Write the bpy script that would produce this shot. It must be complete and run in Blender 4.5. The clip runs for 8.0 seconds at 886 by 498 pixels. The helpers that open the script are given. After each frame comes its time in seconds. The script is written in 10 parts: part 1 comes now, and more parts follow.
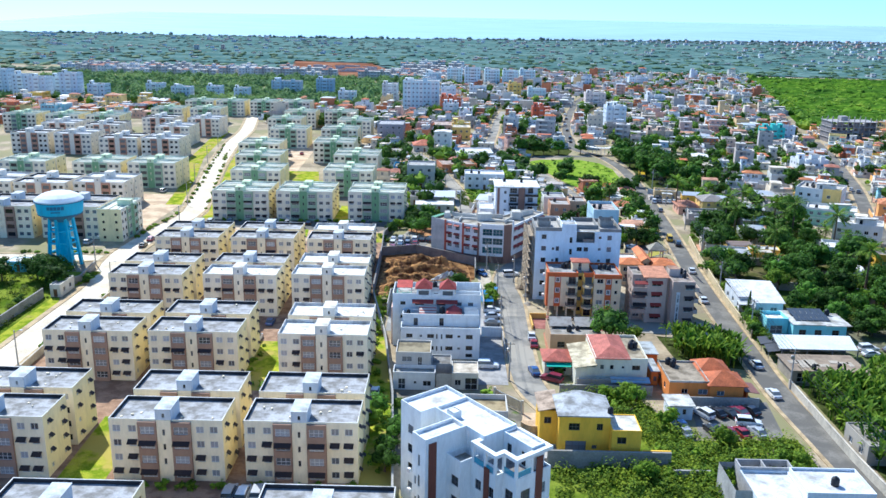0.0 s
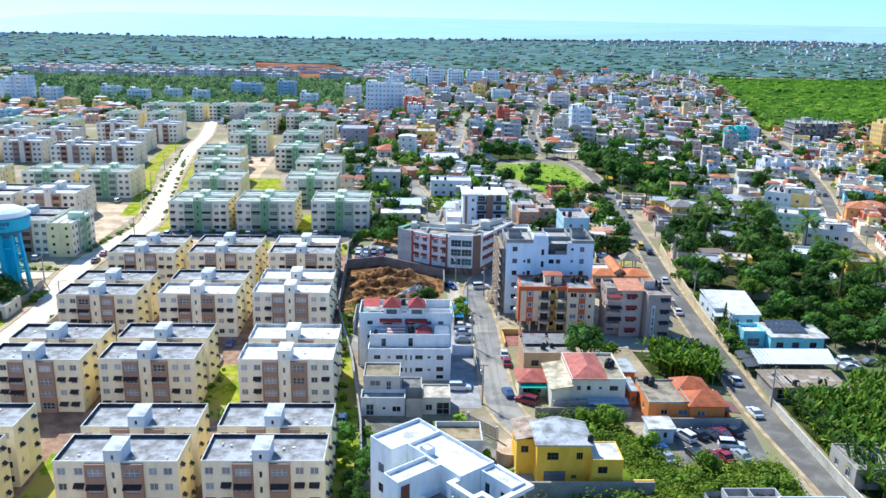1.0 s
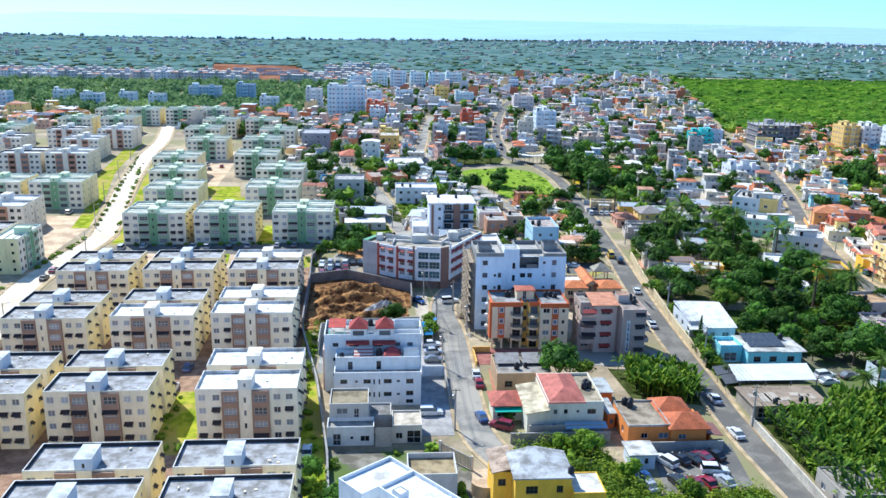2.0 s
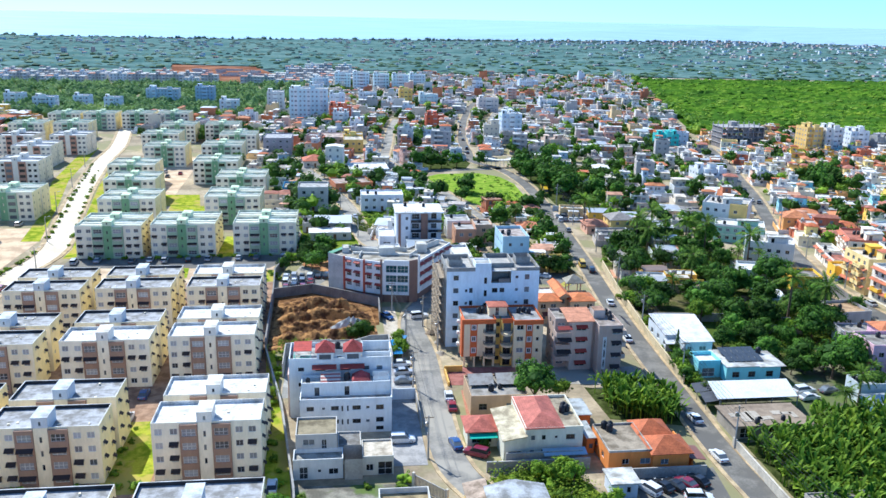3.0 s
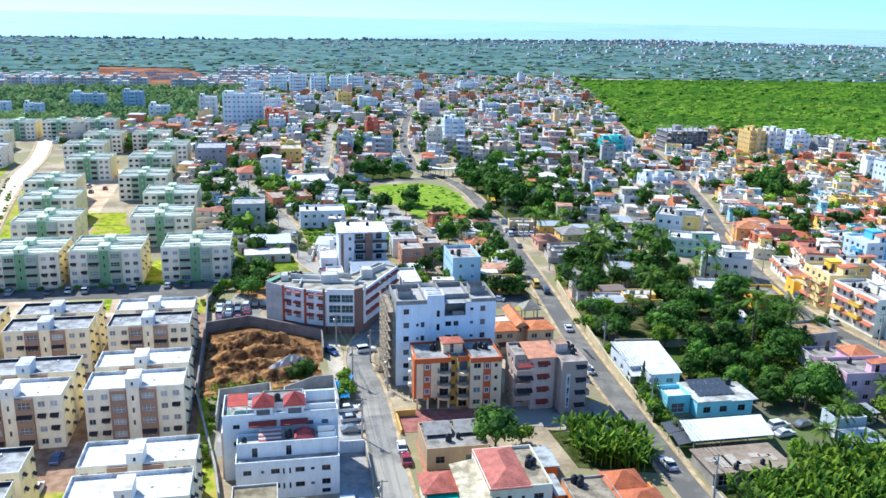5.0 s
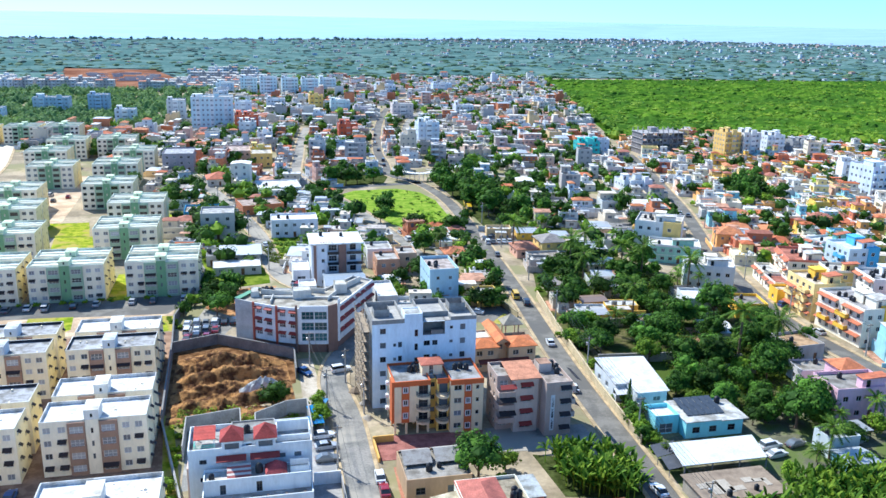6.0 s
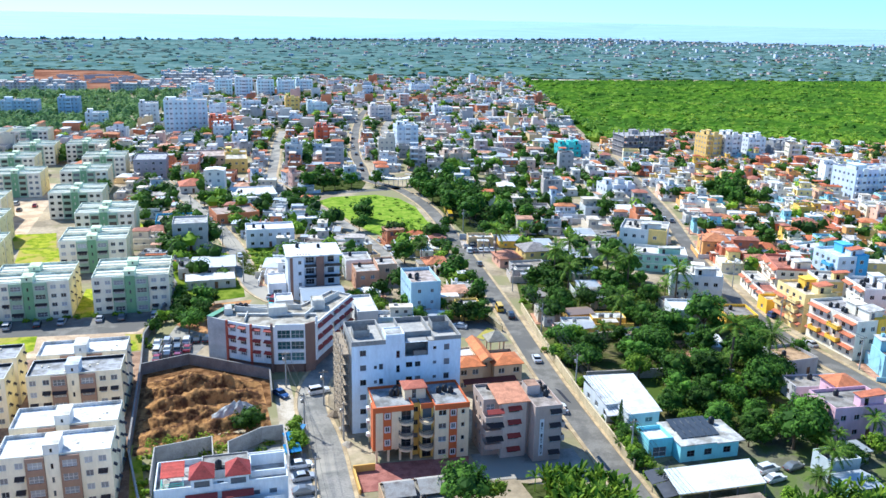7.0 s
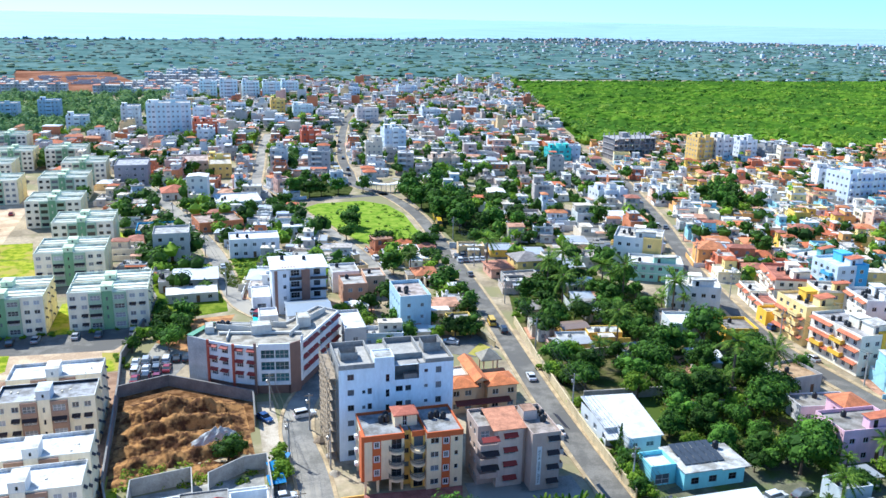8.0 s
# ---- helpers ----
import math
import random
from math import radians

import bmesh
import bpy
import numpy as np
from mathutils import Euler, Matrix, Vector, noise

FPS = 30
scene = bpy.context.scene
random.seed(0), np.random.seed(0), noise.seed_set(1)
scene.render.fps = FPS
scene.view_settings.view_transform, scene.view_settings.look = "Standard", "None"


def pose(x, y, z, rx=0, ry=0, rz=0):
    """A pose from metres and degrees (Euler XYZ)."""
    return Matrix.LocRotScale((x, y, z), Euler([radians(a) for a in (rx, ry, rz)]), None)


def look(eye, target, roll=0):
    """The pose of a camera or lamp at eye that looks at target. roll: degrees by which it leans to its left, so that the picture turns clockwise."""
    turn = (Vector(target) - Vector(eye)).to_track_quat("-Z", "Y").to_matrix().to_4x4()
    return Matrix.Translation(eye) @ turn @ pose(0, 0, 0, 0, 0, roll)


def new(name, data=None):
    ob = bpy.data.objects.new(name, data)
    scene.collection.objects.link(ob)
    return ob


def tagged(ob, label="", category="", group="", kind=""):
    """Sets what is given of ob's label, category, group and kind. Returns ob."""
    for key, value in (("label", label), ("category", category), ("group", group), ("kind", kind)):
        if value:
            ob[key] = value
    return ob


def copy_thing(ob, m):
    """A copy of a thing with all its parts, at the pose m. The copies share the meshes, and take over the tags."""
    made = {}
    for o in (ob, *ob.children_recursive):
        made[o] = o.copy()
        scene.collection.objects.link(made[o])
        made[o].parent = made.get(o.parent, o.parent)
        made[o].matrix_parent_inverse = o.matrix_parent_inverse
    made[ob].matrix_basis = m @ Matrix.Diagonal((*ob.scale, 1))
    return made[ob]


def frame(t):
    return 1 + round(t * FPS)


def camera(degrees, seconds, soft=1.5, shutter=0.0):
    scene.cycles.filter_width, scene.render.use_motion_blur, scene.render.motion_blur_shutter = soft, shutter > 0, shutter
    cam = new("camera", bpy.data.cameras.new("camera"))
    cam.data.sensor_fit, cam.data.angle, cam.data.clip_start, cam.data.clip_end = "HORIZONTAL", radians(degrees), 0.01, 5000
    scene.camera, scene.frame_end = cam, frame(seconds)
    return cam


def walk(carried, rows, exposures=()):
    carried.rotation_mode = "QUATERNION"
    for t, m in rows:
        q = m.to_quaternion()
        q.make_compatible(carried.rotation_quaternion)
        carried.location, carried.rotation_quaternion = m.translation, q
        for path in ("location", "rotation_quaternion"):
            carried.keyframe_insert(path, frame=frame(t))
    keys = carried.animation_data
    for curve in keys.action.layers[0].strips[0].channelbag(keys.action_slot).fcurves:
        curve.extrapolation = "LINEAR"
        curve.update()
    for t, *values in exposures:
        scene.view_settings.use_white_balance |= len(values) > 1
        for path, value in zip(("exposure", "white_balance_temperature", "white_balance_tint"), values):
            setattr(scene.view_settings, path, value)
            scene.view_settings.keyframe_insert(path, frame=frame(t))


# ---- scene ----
import collections

cam = camera(56.0, 8.0, 1.5)
PATH = [
    (0, (1.045, -3.678, 70.34), (1.028, -1.752, 69.799), 1.1),
    (0.5, (0.588, 0.474, 70.985), (0.614, 2.399, 70.443), 1.1),
    (1, (0.176, 4.586, 71.586), (0.244, 6.511, 71.046), 1.1),
    (1.5, (-0.225, 8.736, 72.206), (-0.113, 10.659, 71.667), 1.1),
    (3, (-1.056, 20.831, 74.426), (-0.815, 22.742, 73.887), 1.2),
    (3.5, (-1.102, 24.859, 75.097), (-0.82, 26.764, 74.558), 1.2),
    (4, (-1.026, 28.982, 75.68), (-0.705, 30.881, 75.141), 1.3),
    (4.5, (-0.9, 33.12, 76.294), (-0.548, 35.014, 75.755), 1.3),
    (6, (0.237, 45.466, 78.2), (0.679, 47.34, 77.66), 1.2),
    (6.5, (0.677, 49.687, 78.761), (1.15, 51.554, 78.221), 1.2),
    (7, (1.397, 53.845, 79.304), (1.889, 55.707, 78.764), 1.2),
    (7.5, (2.104, 58.004, 79.89), (2.612, 59.862, 79.35), 1.2),
    (8, (2.789, 62.151, 80.515), (3.31, 64.005, 79.974), 1.2),
]
walk(cam, [(t, look(eye, target, roll)) for t, eye, target, roll in PATH], [(0, 0.61, 5205, 3), (8, 0.76, 5205, 3)])

# ---- world and sun ----
SUN_DIR = Vector((-0.55, 0.835, 0.0)).normalized()
SUN_EL = radians(47)
world = bpy.data.worlds.new("world")
scene.world = world
world.use_nodes = True
wn, wl = world.node_tree.nodes, world.node_tree.links
sky = wn.new("ShaderNodeTexSky")
sky.sky_type, sky.sun_disc = "NISHITA", False
sky.sun_elevation = SUN_EL
sky.sun_rotation = math.atan2(SUN_DIR.x, SUN_DIR.y)
sky.altitude, sky.air_density, sky.dust_density, sky.ozone_density = 50, 1.0, 0.25, 3.6
wn["Background"].inputs[1].default_value = 0.14
where, lift = wn.new("ShaderNodeTexCoord"), wn.new("ShaderNodeMapping")
lift.inputs["Location"].default_value = (0.0, 0.0, 0.11)
wl.new(where.outputs["Generated"], lift.inputs[0])
wl.new(lift.outputs[0], sky.inputs[0])
tint = wn.new("ShaderNodeMix")
tint.data_type, tint.blend_type = "RGBA", "MULTIPLY"
tint.inputs[0].default_value, tint.inputs[7].default_value = 1.0, (0.90, 0.96, 1.0, 1.0)
wl.new(sky.outputs[0], tint.inputs[6])
wl.new(tint.outputs[2], wn["Background"].inputs[0])
sun = new("sun", bpy.data.lights.new("sun", "SUN"))
sun.data.energy, sun.data.angle, sun.data.color = 5.0, radians(0.53), (1.0, 0.87, 0.71)
toward = Vector((SUN_DIR.x * math.cos(SUN_EL), SUN_DIR.y * math.cos(SUN_EL), math.sin(SUN_EL)))
sun.matrix_world = look(toward * 300, (0, 0, 0))



# ---- materials ----
MATS = {}


def ramp(nt, a, b, lo=0.35, hi=0.65):
    r = nt.nodes.new("ShaderNodeValToRGB")
    r.color_ramp.elements[0].position, r.color_ramp.elements[1].position = lo, hi
    r.color_ramp.elements[0].color, r.color_ramp.elements[1].color = (*a, 1), (*b, 1)
    return r


def tex(nt, scale, detail=4.0, stretch=(1, 1, 1), rough=0.6):
    c = nt.nodes.new("ShaderNodeTexCoord")
    m = nt.nodes.new("ShaderNodeMapping")
    m.inputs["Scale"].default_value = stretch
    n = nt.nodes.new("ShaderNodeTexNoise")
    n.inputs["Scale"].default_value, n.inputs["Detail"].default_value, n.inputs["Roughness"].default_value = scale, detail, rough
    nt.links.new(c.outputs["Object"], m.inputs[0])
    nt.links.new(m.outputs[0], n.inputs["Vector"])
    return n


def mix(nt, kind, fac, a, b):
    m = nt.nodes.new("ShaderNodeMix")
    m.data_type, m.blend_type = "RGBA", kind
    for socket, v in ((m.inputs[0], fac), (m.inputs[6], a), (m.inputs[7], b)):
        if hasattr(v, "outputs"):
            nt.links.new(v.outputs[0] if v.bl_idname != "ShaderNodeMix" else v.outputs[2], socket)
        elif isinstance(v, tuple):
            socket.default_value = (*v, 1)
        else:
            socket.default_value = v
    return m


def basic(name, rough=0.85, metal=0.0, spec=0.4):
    m = bpy.data.materials.new(name)
    m.use_nodes = True
    p = m.node_tree.nodes["Principled BSDF"]
    p.inputs["Roughness"].default_value, p.inputs["Metallic"].default_value = rough, metal
    p.inputs["Specular IOR Level"].default_value = spec
    return m, m.node_tree, p


def bump(nt, p, source, strength, distance=0.02):
    b = nt.nodes.new("ShaderNodeBump")
    b.inputs["Strength"].default_value, b.inputs["Distance"].default_value = strength, distance
    nt.links.new(source.outputs[0], b.inputs["Height"])
    nt.links.new(b.outputs[0], p.inputs["Normal"])


def scaled(c, k):
    return tuple(min(1.0, v * k) for v in c)


def surface(name, c, stain=None, amount=0.5, big=0.25, fine=6.0, rough=0.85, metal=0.0, streak=False, vary=0.0, relief=0.25, lo=0.45, hi=0.75):
    """A two-scale surface: large patches and fine grain of a colour, with stains; streak pulls the stains downwards."""
    key = (name, c)
    if key in MATS:
        return MATS[key]
    m, nt, p = basic(name, rough, metal)
    stain = stain or scaled(c, 0.55)
    patches = tex(nt, big, 5.0, (1, 1, 0.3) if streak else (1, 1, 1))
    soft = ramp(nt, (0, 0, 0), (amount, amount, amount), lo, hi)
    nt.links.new(patches.outputs[0], soft.inputs[0])
    grain = tex(nt, fine, 6.0, (1, 1, 0.3) if streak else (1, 1, 1), 0.7)
    k0, k1 = (0.89, 1.05) if streak else (0.74, 1.14)
    g = ramp(nt, (k0, k0, k0), (k1, k1, k1), 0.3, 0.7)
    nt.links.new(grain.outputs[0], g.inputs[0])
    col = mix(nt, "MIX", soft, c, stain)
    col = mix(nt, "MULTIPLY", 1.0, col, g)
    if vary:
        info = nt.nodes.new("ShaderNodeObjectInfo")
        r = ramp(nt, (1 - vary, 1 - vary, 1 - vary), (1 + vary * 0.6, 1 + vary * 0.6, 1 + vary * 0.6), 0.0, 1.0)
        nt.links.new(info.outputs["Random"], r.inputs[0])
        col = mix(nt, "MULTIPLY", 1.0, col, r)
    nt.links.new(col.outputs[2], p.inputs["Base Color"])
    if relief:
        bump(nt, p, grain, relief)
    MATS[key] = m
    return m


def wall_paint(c):
    return surface("painted_render", c, scaled(c, 0.56), 0.55, 0.45, 2.4, 0.8, streak=True, relief=0.08, lo=0.47, hi=0.78)


def concrete(c=(0.42, 0.40, 0.37)):
    return surface("concrete", c, scaled(c, 0.5), 0.7, 0.3, 2.5, 0.9, relief=0.3, lo=0.4, hi=0.7)


def roof_deck(c):
    # bare concrete decks are blotched with dark moss, painted ones only streaked
    k, lo, hi = (0.34, 0.40, 0.62) if max(c) < 0.66 else (0.44, 0.42, 0.68)
    return surface("roof_coating", c, (c[0] * k, c[1] * k * 0.93, c[2] * k * 0.8), 0.85, 0.45, 3.0, 0.85, relief=0.25, lo=lo, hi=hi)


def plain(name, c, rough=0.5, metal=0.0, vary=0.12):
    return surface(name, c, scaled(c, 0.7), 0.3, 1.0, 8.0, rough, metal, vary=vary, relief=0.0)


def tiles(c):
    key = ("roof_tiles", c)
    if key in MATS:
        return MATS[key]
    m, nt, p = basic("roof_tiles", 0.8)
    a, b = tex(nt, 0.6, 4.0), tex(nt, 5.0, 5.0)
    r = ramp(nt, scaled(c, 0.6), scaled(c, 1.15), 0.3, 0.7)
    nt.links.new(a.outputs[0], r.inputs[0])
    r2 = ramp(nt, (0.7, 0.68, 0.66), (1.1, 1.1, 1.1), 0.35, 0.65)
    nt.links.new(b.outputs[0], r2.inputs[0])
    col = mix(nt, "MULTIPLY", 1.0, r, r2)
    nt.links.new(col.outputs[2], p.inputs["Base Color"])
    co = nt.nodes.new("ShaderNodeTexCoord")
    w = nt.nodes.new("ShaderNodeTexWave")
    w.bands_direction = "Z"
    w.inputs["Scale"].default_value, w.inputs["Distortion"].default_value = 2.2, 0.4
    nt.links.new(co.outputs["Object"], w.inputs["Vector"])
    bump(nt, p, w, 0.5, 0.05)
    MATS[key] = m
    return m


def glazing():
    if "glass" in MATS:
        return MATS["glass"]
    m, nt, p = basic("window_glass", 0.12, 0.0, 0.45)
    info = nt.nodes.new("ShaderNodeObjectInfo")
    r = ramp(nt, (0.012, 0.015, 0.02), (0.20, 0.23, 0.26), 0.45, 1.0)
    nt.links.new(info.outputs["Random"], r.inputs[0])
    nt.links.new(r.outputs[0], p.inputs["Base Color"])
    MATS["glass"] = m
    return m


def pale_glazing():
    """Panes with closed white louvres and curtains behind them."""
    if "pale_glass" in MATS:
        return MATS["pale_glass"]
    m, nt, p = basic("curtained_glass", 0.16, 0.0, 0.45)
    info = nt.nodes.new("ShaderNodeObjectInfo")
    r = ramp(nt, (0.05, 0.055, 0.065), (0.42, 0.43, 0.46), 0.05, 0.9)
    nt.links.new(info.outputs["Random"], r.inputs[0])
    nt.links.new(r.outputs[0], p.inputs["Base Color"])
    MATS["pale_glass"] = m
    return m


def foliage(name, dark, light, vary=0.35, patch=0.0):
    """Leaves that differ one by one and tree by tree; patch: the scale of broad lighter and darker stands."""
    key = (name, dark)
    if key in MATS:
        return MATS[key]
    m, nt, p = basic(name, 0.7, 0.0, 0.12)
    geo = nt.nodes.new("ShaderNodeNewGeometry")
    r = ramp(nt, dark, light, 0.05, 0.95)
    nt.links.new(geo.outputs["Random Per Island"], r.inputs[0])
    info = nt.nodes.new("ShaderNodeObjectInfo")
    k = ramp(nt, (1 - vary, 1 - vary, 1 - vary), (1 + vary, 1 + vary, 1 + vary * 0.6), 0.0, 1.0)
    nt.links.new(info.outputs["Random"], k.inputs[0])
    col = mix(nt, "MULTIPLY", 1.0, r, k)
    if patch:
        stand = ramp(nt, (0.62, 0.74, 0.80), (1.22, 1.12, 0.9), 0.36, 0.64)
        nt.links.new(tex(nt, patch, 5.0, (1, 1, 1), 0.65).outputs[0], stand.inputs[0])
        col = mix(nt, "MULTIPLY", 1.0, col, stand)
    nt.links.new(col.outputs[2], p.inputs["Base Color"])
    t = nt.nodes.new("ShaderNodeBsdfTranslucent")
    nt.links.new(col.outputs[2], t.inputs[0])
    ms = nt.nodes.new("ShaderNodeMixShader")
    ms.inputs[0].default_value = 0.36
    nt.links.new(p.outputs[0], ms.inputs[1])
    nt.links.new(t.outputs[0], ms.inputs[2])
    nt.links.new(ms.outputs[0], nt.nodes["Material Output"].inputs[0])
    MATS[key] = m
    return m


def two_tone(name, a, b, scale, detail=6.0, rough=0.95, relief=0.4, lo=0.42, hi=0.58, c=None, scale2=0.02, dist=0.05, spec=0.3):
    m, nt, p = basic(name, rough, 0.0, spec)
    n = tex(nt, scale, detail)
    r = ramp(nt, a, b, lo, hi)
    nt.links.new(n.outputs[0], r.inputs[0])
    f = tex(nt, scale * 14, 5.0)
    g = ramp(nt, (0.75, 0.75, 0.75), (1.2, 1.2, 1.2), 0.3, 0.7)
    nt.links.new(f.outputs[0], g.inputs[0])
    col = mix(nt, "MULTIPLY", 1.0, r, g)
    if c:
        n2 = tex(nt, scale2, 4.0)
        r2 = ramp(nt, (0, 0, 0), (1, 1, 1), 0.48, 0.56)
        nt.links.new(n2.outputs[0], r2.inputs[0])
        col = mix(nt, "MIX", r2, col, c)
    nt.links.new(col.outputs[2], p.inputs["Base Color"])
    bump(nt, p, f, relief, dist)
    return m


ASPHALT = two_tone("asphalt", (0.135, 0.125, 0.108), (0.20, 0.185, 0.16), 0.25, relief=0.2, c=(0.12, 0.112, 0.10), scale2=0.09)
OLD_ASPHALT = two_tone("dusty_asphalt", (0.18, 0.17, 0.15), (0.27, 0.25, 0.22), 0.2, relief=0.2, c=(0.33, 0.30, 0.25), scale2=0.07)
PALE_ROAD = two_tone("pale_concrete_road", (0.58, 0.49, 0.36), (0.74, 0.65, 0.50), 0.15, relief=0.2)
PAVING = two_tone("pavement_concrete", (0.32, 0.24, 0.14), (0.50, 0.38, 0.22), 0.3, relief=0.2)
EARTH = two_tone("town_ground", (0.24, 0.19, 0.12), (0.41, 0.33, 0.22), 0.06, c=(0.23, 0.21, 0.10), scale2=0.035)
LAWN = two_tone("lawn_grass", (0.15, 0.25, 0.022), (0.27, 0.35, 0.045), 0.3, relief=0.8, dist=0.15, spec=0.0)
SCRUB_SOIL = two_tone("scrub_soil", (0.09, 0.14, 0.012), (0.20, 0.24, 0.03), 0.2, relief=0.8, spec=0.0)
# soil darkened in colour to stand for shade between plants
SHADE_TINTED_SOIL = two_tone("grove_soil", (0.035, 0.045, 0.012), (0.08, 0.095, 0.03), 0.4, relief=0.6, spec=0.0)
PLAZA = two_tone("beige_paving", (0.42, 0.30, 0.19), (0.62, 0.47, 0.31), 0.18, relief=0.2)
RED_EARTH = two_tone("dug_earth", (0.10, 0.042, 0.015), (0.50, 0.26, 0.085), 0.5, relief=1.0, dist=0.3)
WHITE, OFFWHITE = (0.80, 0.80, 0.79), (0.74, 0.71, 0.64)
CREAM, YELLOW = (0.72, 0.66, 0.50), (0.80, 0.66, 0.32)
METAL_RAIL = plain("painted_rail", (0.10, 0.10, 0.11), 0.5)
FRAME_WHITE = plain("white_frame", (0.70, 0.70, 0.70), 0.5)
BLACK_PLASTIC = plain("black_polyethylene", (0.015, 0.015, 0.018), 0.45)


# ---- mesh helpers ----
class Geo:
    """Collects faces of one mesh; slots are numbers into the list of materials."""

    def __init__(self):
        self.v, self.f, self.m = [], [], []

    def poly(self, pts, slot=0):
        n = len(self.v)
        self.v.extend(tuple(p) for p in pts)
        self.f.append(tuple(range(n, n + len(pts))))
        self.m.append(slot)

    def box(self, x0, y0, z0, x1, y1, z1, slot=0, bottom=True):
        n = len(self.v)
        self.v.extend([(x0, y0, z0), (x1, y0, z0), (x1, y1, z0), (x0, y1, z0), (x0, y0, z1), (x1, y0, z1), (x1, y1, z1), (x0, y1, z1)])
        fs = [(4, 5, 6, 7), (0, 1, 5, 4), (1, 2, 6, 5), (2, 3, 7, 6), (3, 0, 4, 7)]
        if bottom:
            fs.append((3, 2, 1, 0))
        for f in fs:
            self.f.append(tuple(n + i for i in f))
            self.m.append(slot)

    def prism(self, ring, z0, z1, slot=0, cap=True, top_slot=None):
        k = len(ring)
        for i in range(k):
            (ax, ay), (bx, by) = ring[i], ring[(i + 1) % k]
            self.poly([(ax, ay, z0), (bx, by, z0), (bx, by, z1), (ax, ay, z1)], slot)
        if cap:
            self.poly([(x, y, z1) for x, y in ring], slot if top_slot is None else top_slot)

    def tube(self, x, y, rings, sides=10, slot=0, cap=True):
        """Rings of (z, radius) round a vertical axis."""
        n = len(self.v)
        for z, r in rings:
            for i in range(sides):
                a = 2 * math.pi * i / sides
                self.v.append((x + r * math.cos(a), y + r * math.sin(a), z))
        for j in range(len(rings) - 1):
            for i in range(sides):
                i2 = (i + 1) % sides
                self.f.append((n + j * sides + i, n + j * sides + i2, n + (j + 1) * sides + i2, n + (j + 1) * sides + i))
                self.m.append(slot)
        if cap:
            self.f.append(tuple(n + (len(rings) - 1) * sides + i for i in range(sides)))
            self.m.append(slot)

    def beam(self, a, b, w, slot=0):
        a, b = Vector(a), Vector(b)
        d = (b - a).normalized()
        s = d.cross(Vector((0, 0, 1)) if abs(d.z) < 0.9 else Vector((1, 0, 0))).normalized() * w / 2
        u = d.cross(s).normalized() * w / 2
        c = [a - s - u, a + s - u, a + s + u, a - s + u, b - s - u, b + s - u, b + s + u, b - s + u]
        for f in ((0, 1, 5, 4), (1, 2, 6, 5), (2, 3, 7, 6), (3, 0, 4, 7), (4, 5, 6, 7), (3, 2, 1, 0)):
            self.poly([c[i] for i in f], slot)

    def mesh(self, name, mats, smooth=False):
        me = bpy.data.meshes.new(name)
        seen, order, verts = {}, [], []
        for v in self.v:
            key = (round(v[0], 3), round(v[1], 3), round(v[2], 3))
            if key not in seen:
                seen[key] = len(verts)
                verts.append(v)
            order.append(seen[key])
        me.from_pydata(verts, [], [tuple(order[i] for i in f) for f in self.f])
        for m in mats:
            me.materials.append(m)
        if len(mats) > 1:
            me.polygons.foreach_set("material_index", self.m)
        if smooth:
            me.polygons.foreach_set("use_smooth", [True] * len(me.polygons))
        me.update()
        return me


def part(name, geo, mats, parent=None, label="", m=None, smooth=False):
    data = geo.mesh(name, mats if isinstance(mats, (list, tuple)) else [mats], smooth) if isinstance(geo, Geo) else geo
    ob = new(name, data)
    if parent:
        ob.parent = parent
    if m is not None:
        ob.matrix_basis = m
    return tagged(ob, label)


def thing(name, m, label, category, group="", kind=""):
    ob = new(name)
    ob.empty_display_size = 0.5
    ob.matrix_basis = m
    return tagged(ob, label, category, group, kind)


def face(geo, o, u, n, width, z0, z1, holes, reveal=0.16, slot=0):
    """An upright wall face from o along u, facing n, with rectangular holes (u0, z0, u1, z1) and their reveals."""
    us = sorted({0.0, width, *[h[0] for h in holes], *[h[2] for h in holes]})
    zs = sorted({z0, z1, *[h[1] for h in holes], *[h[3] for h in holes]})
    at = lambda a, z, d=0.0: (o[0] + u[0] * a - n[0] * d, o[1] + u[1] * a - n[1] * d, z)
    for j in range(len(zs) - 1):
        zc = (zs[j] + zs[j + 1]) / 2
        start = None
        for i in range(len(us) - 1):
            uc = (us[i] + us[i + 1]) / 2
            solid = not any(h[0] < uc < h[2] and h[1] < zc < h[3] for h in holes)
            if solid and start is None:
                start = us[i]
            if start is not None and (not solid or i == len(us) - 2):
                end = us[i + 1] if solid else us[i]
                geo.poly([at(start, zs[j]), at(end, zs[j]), at(end, zs[j + 1]), at(start, zs[j + 1])], slot)
                start = None
    for a0, b0, a1, b1 in holes:
        r = reveal
        for p in (((a0, b0), (a1, b0)), ((a1, b0), (a1, b1)), ((a1, b1), (a0, b1)), ((a0, b1), (a0, b0))):
            (pa, pz), (qa, qz) = p
            geo.poly([at(pa, pz), at(pa, pz, r), at(qa, qz, r), at(qa, qz)], slot)


WINDOWS = {}


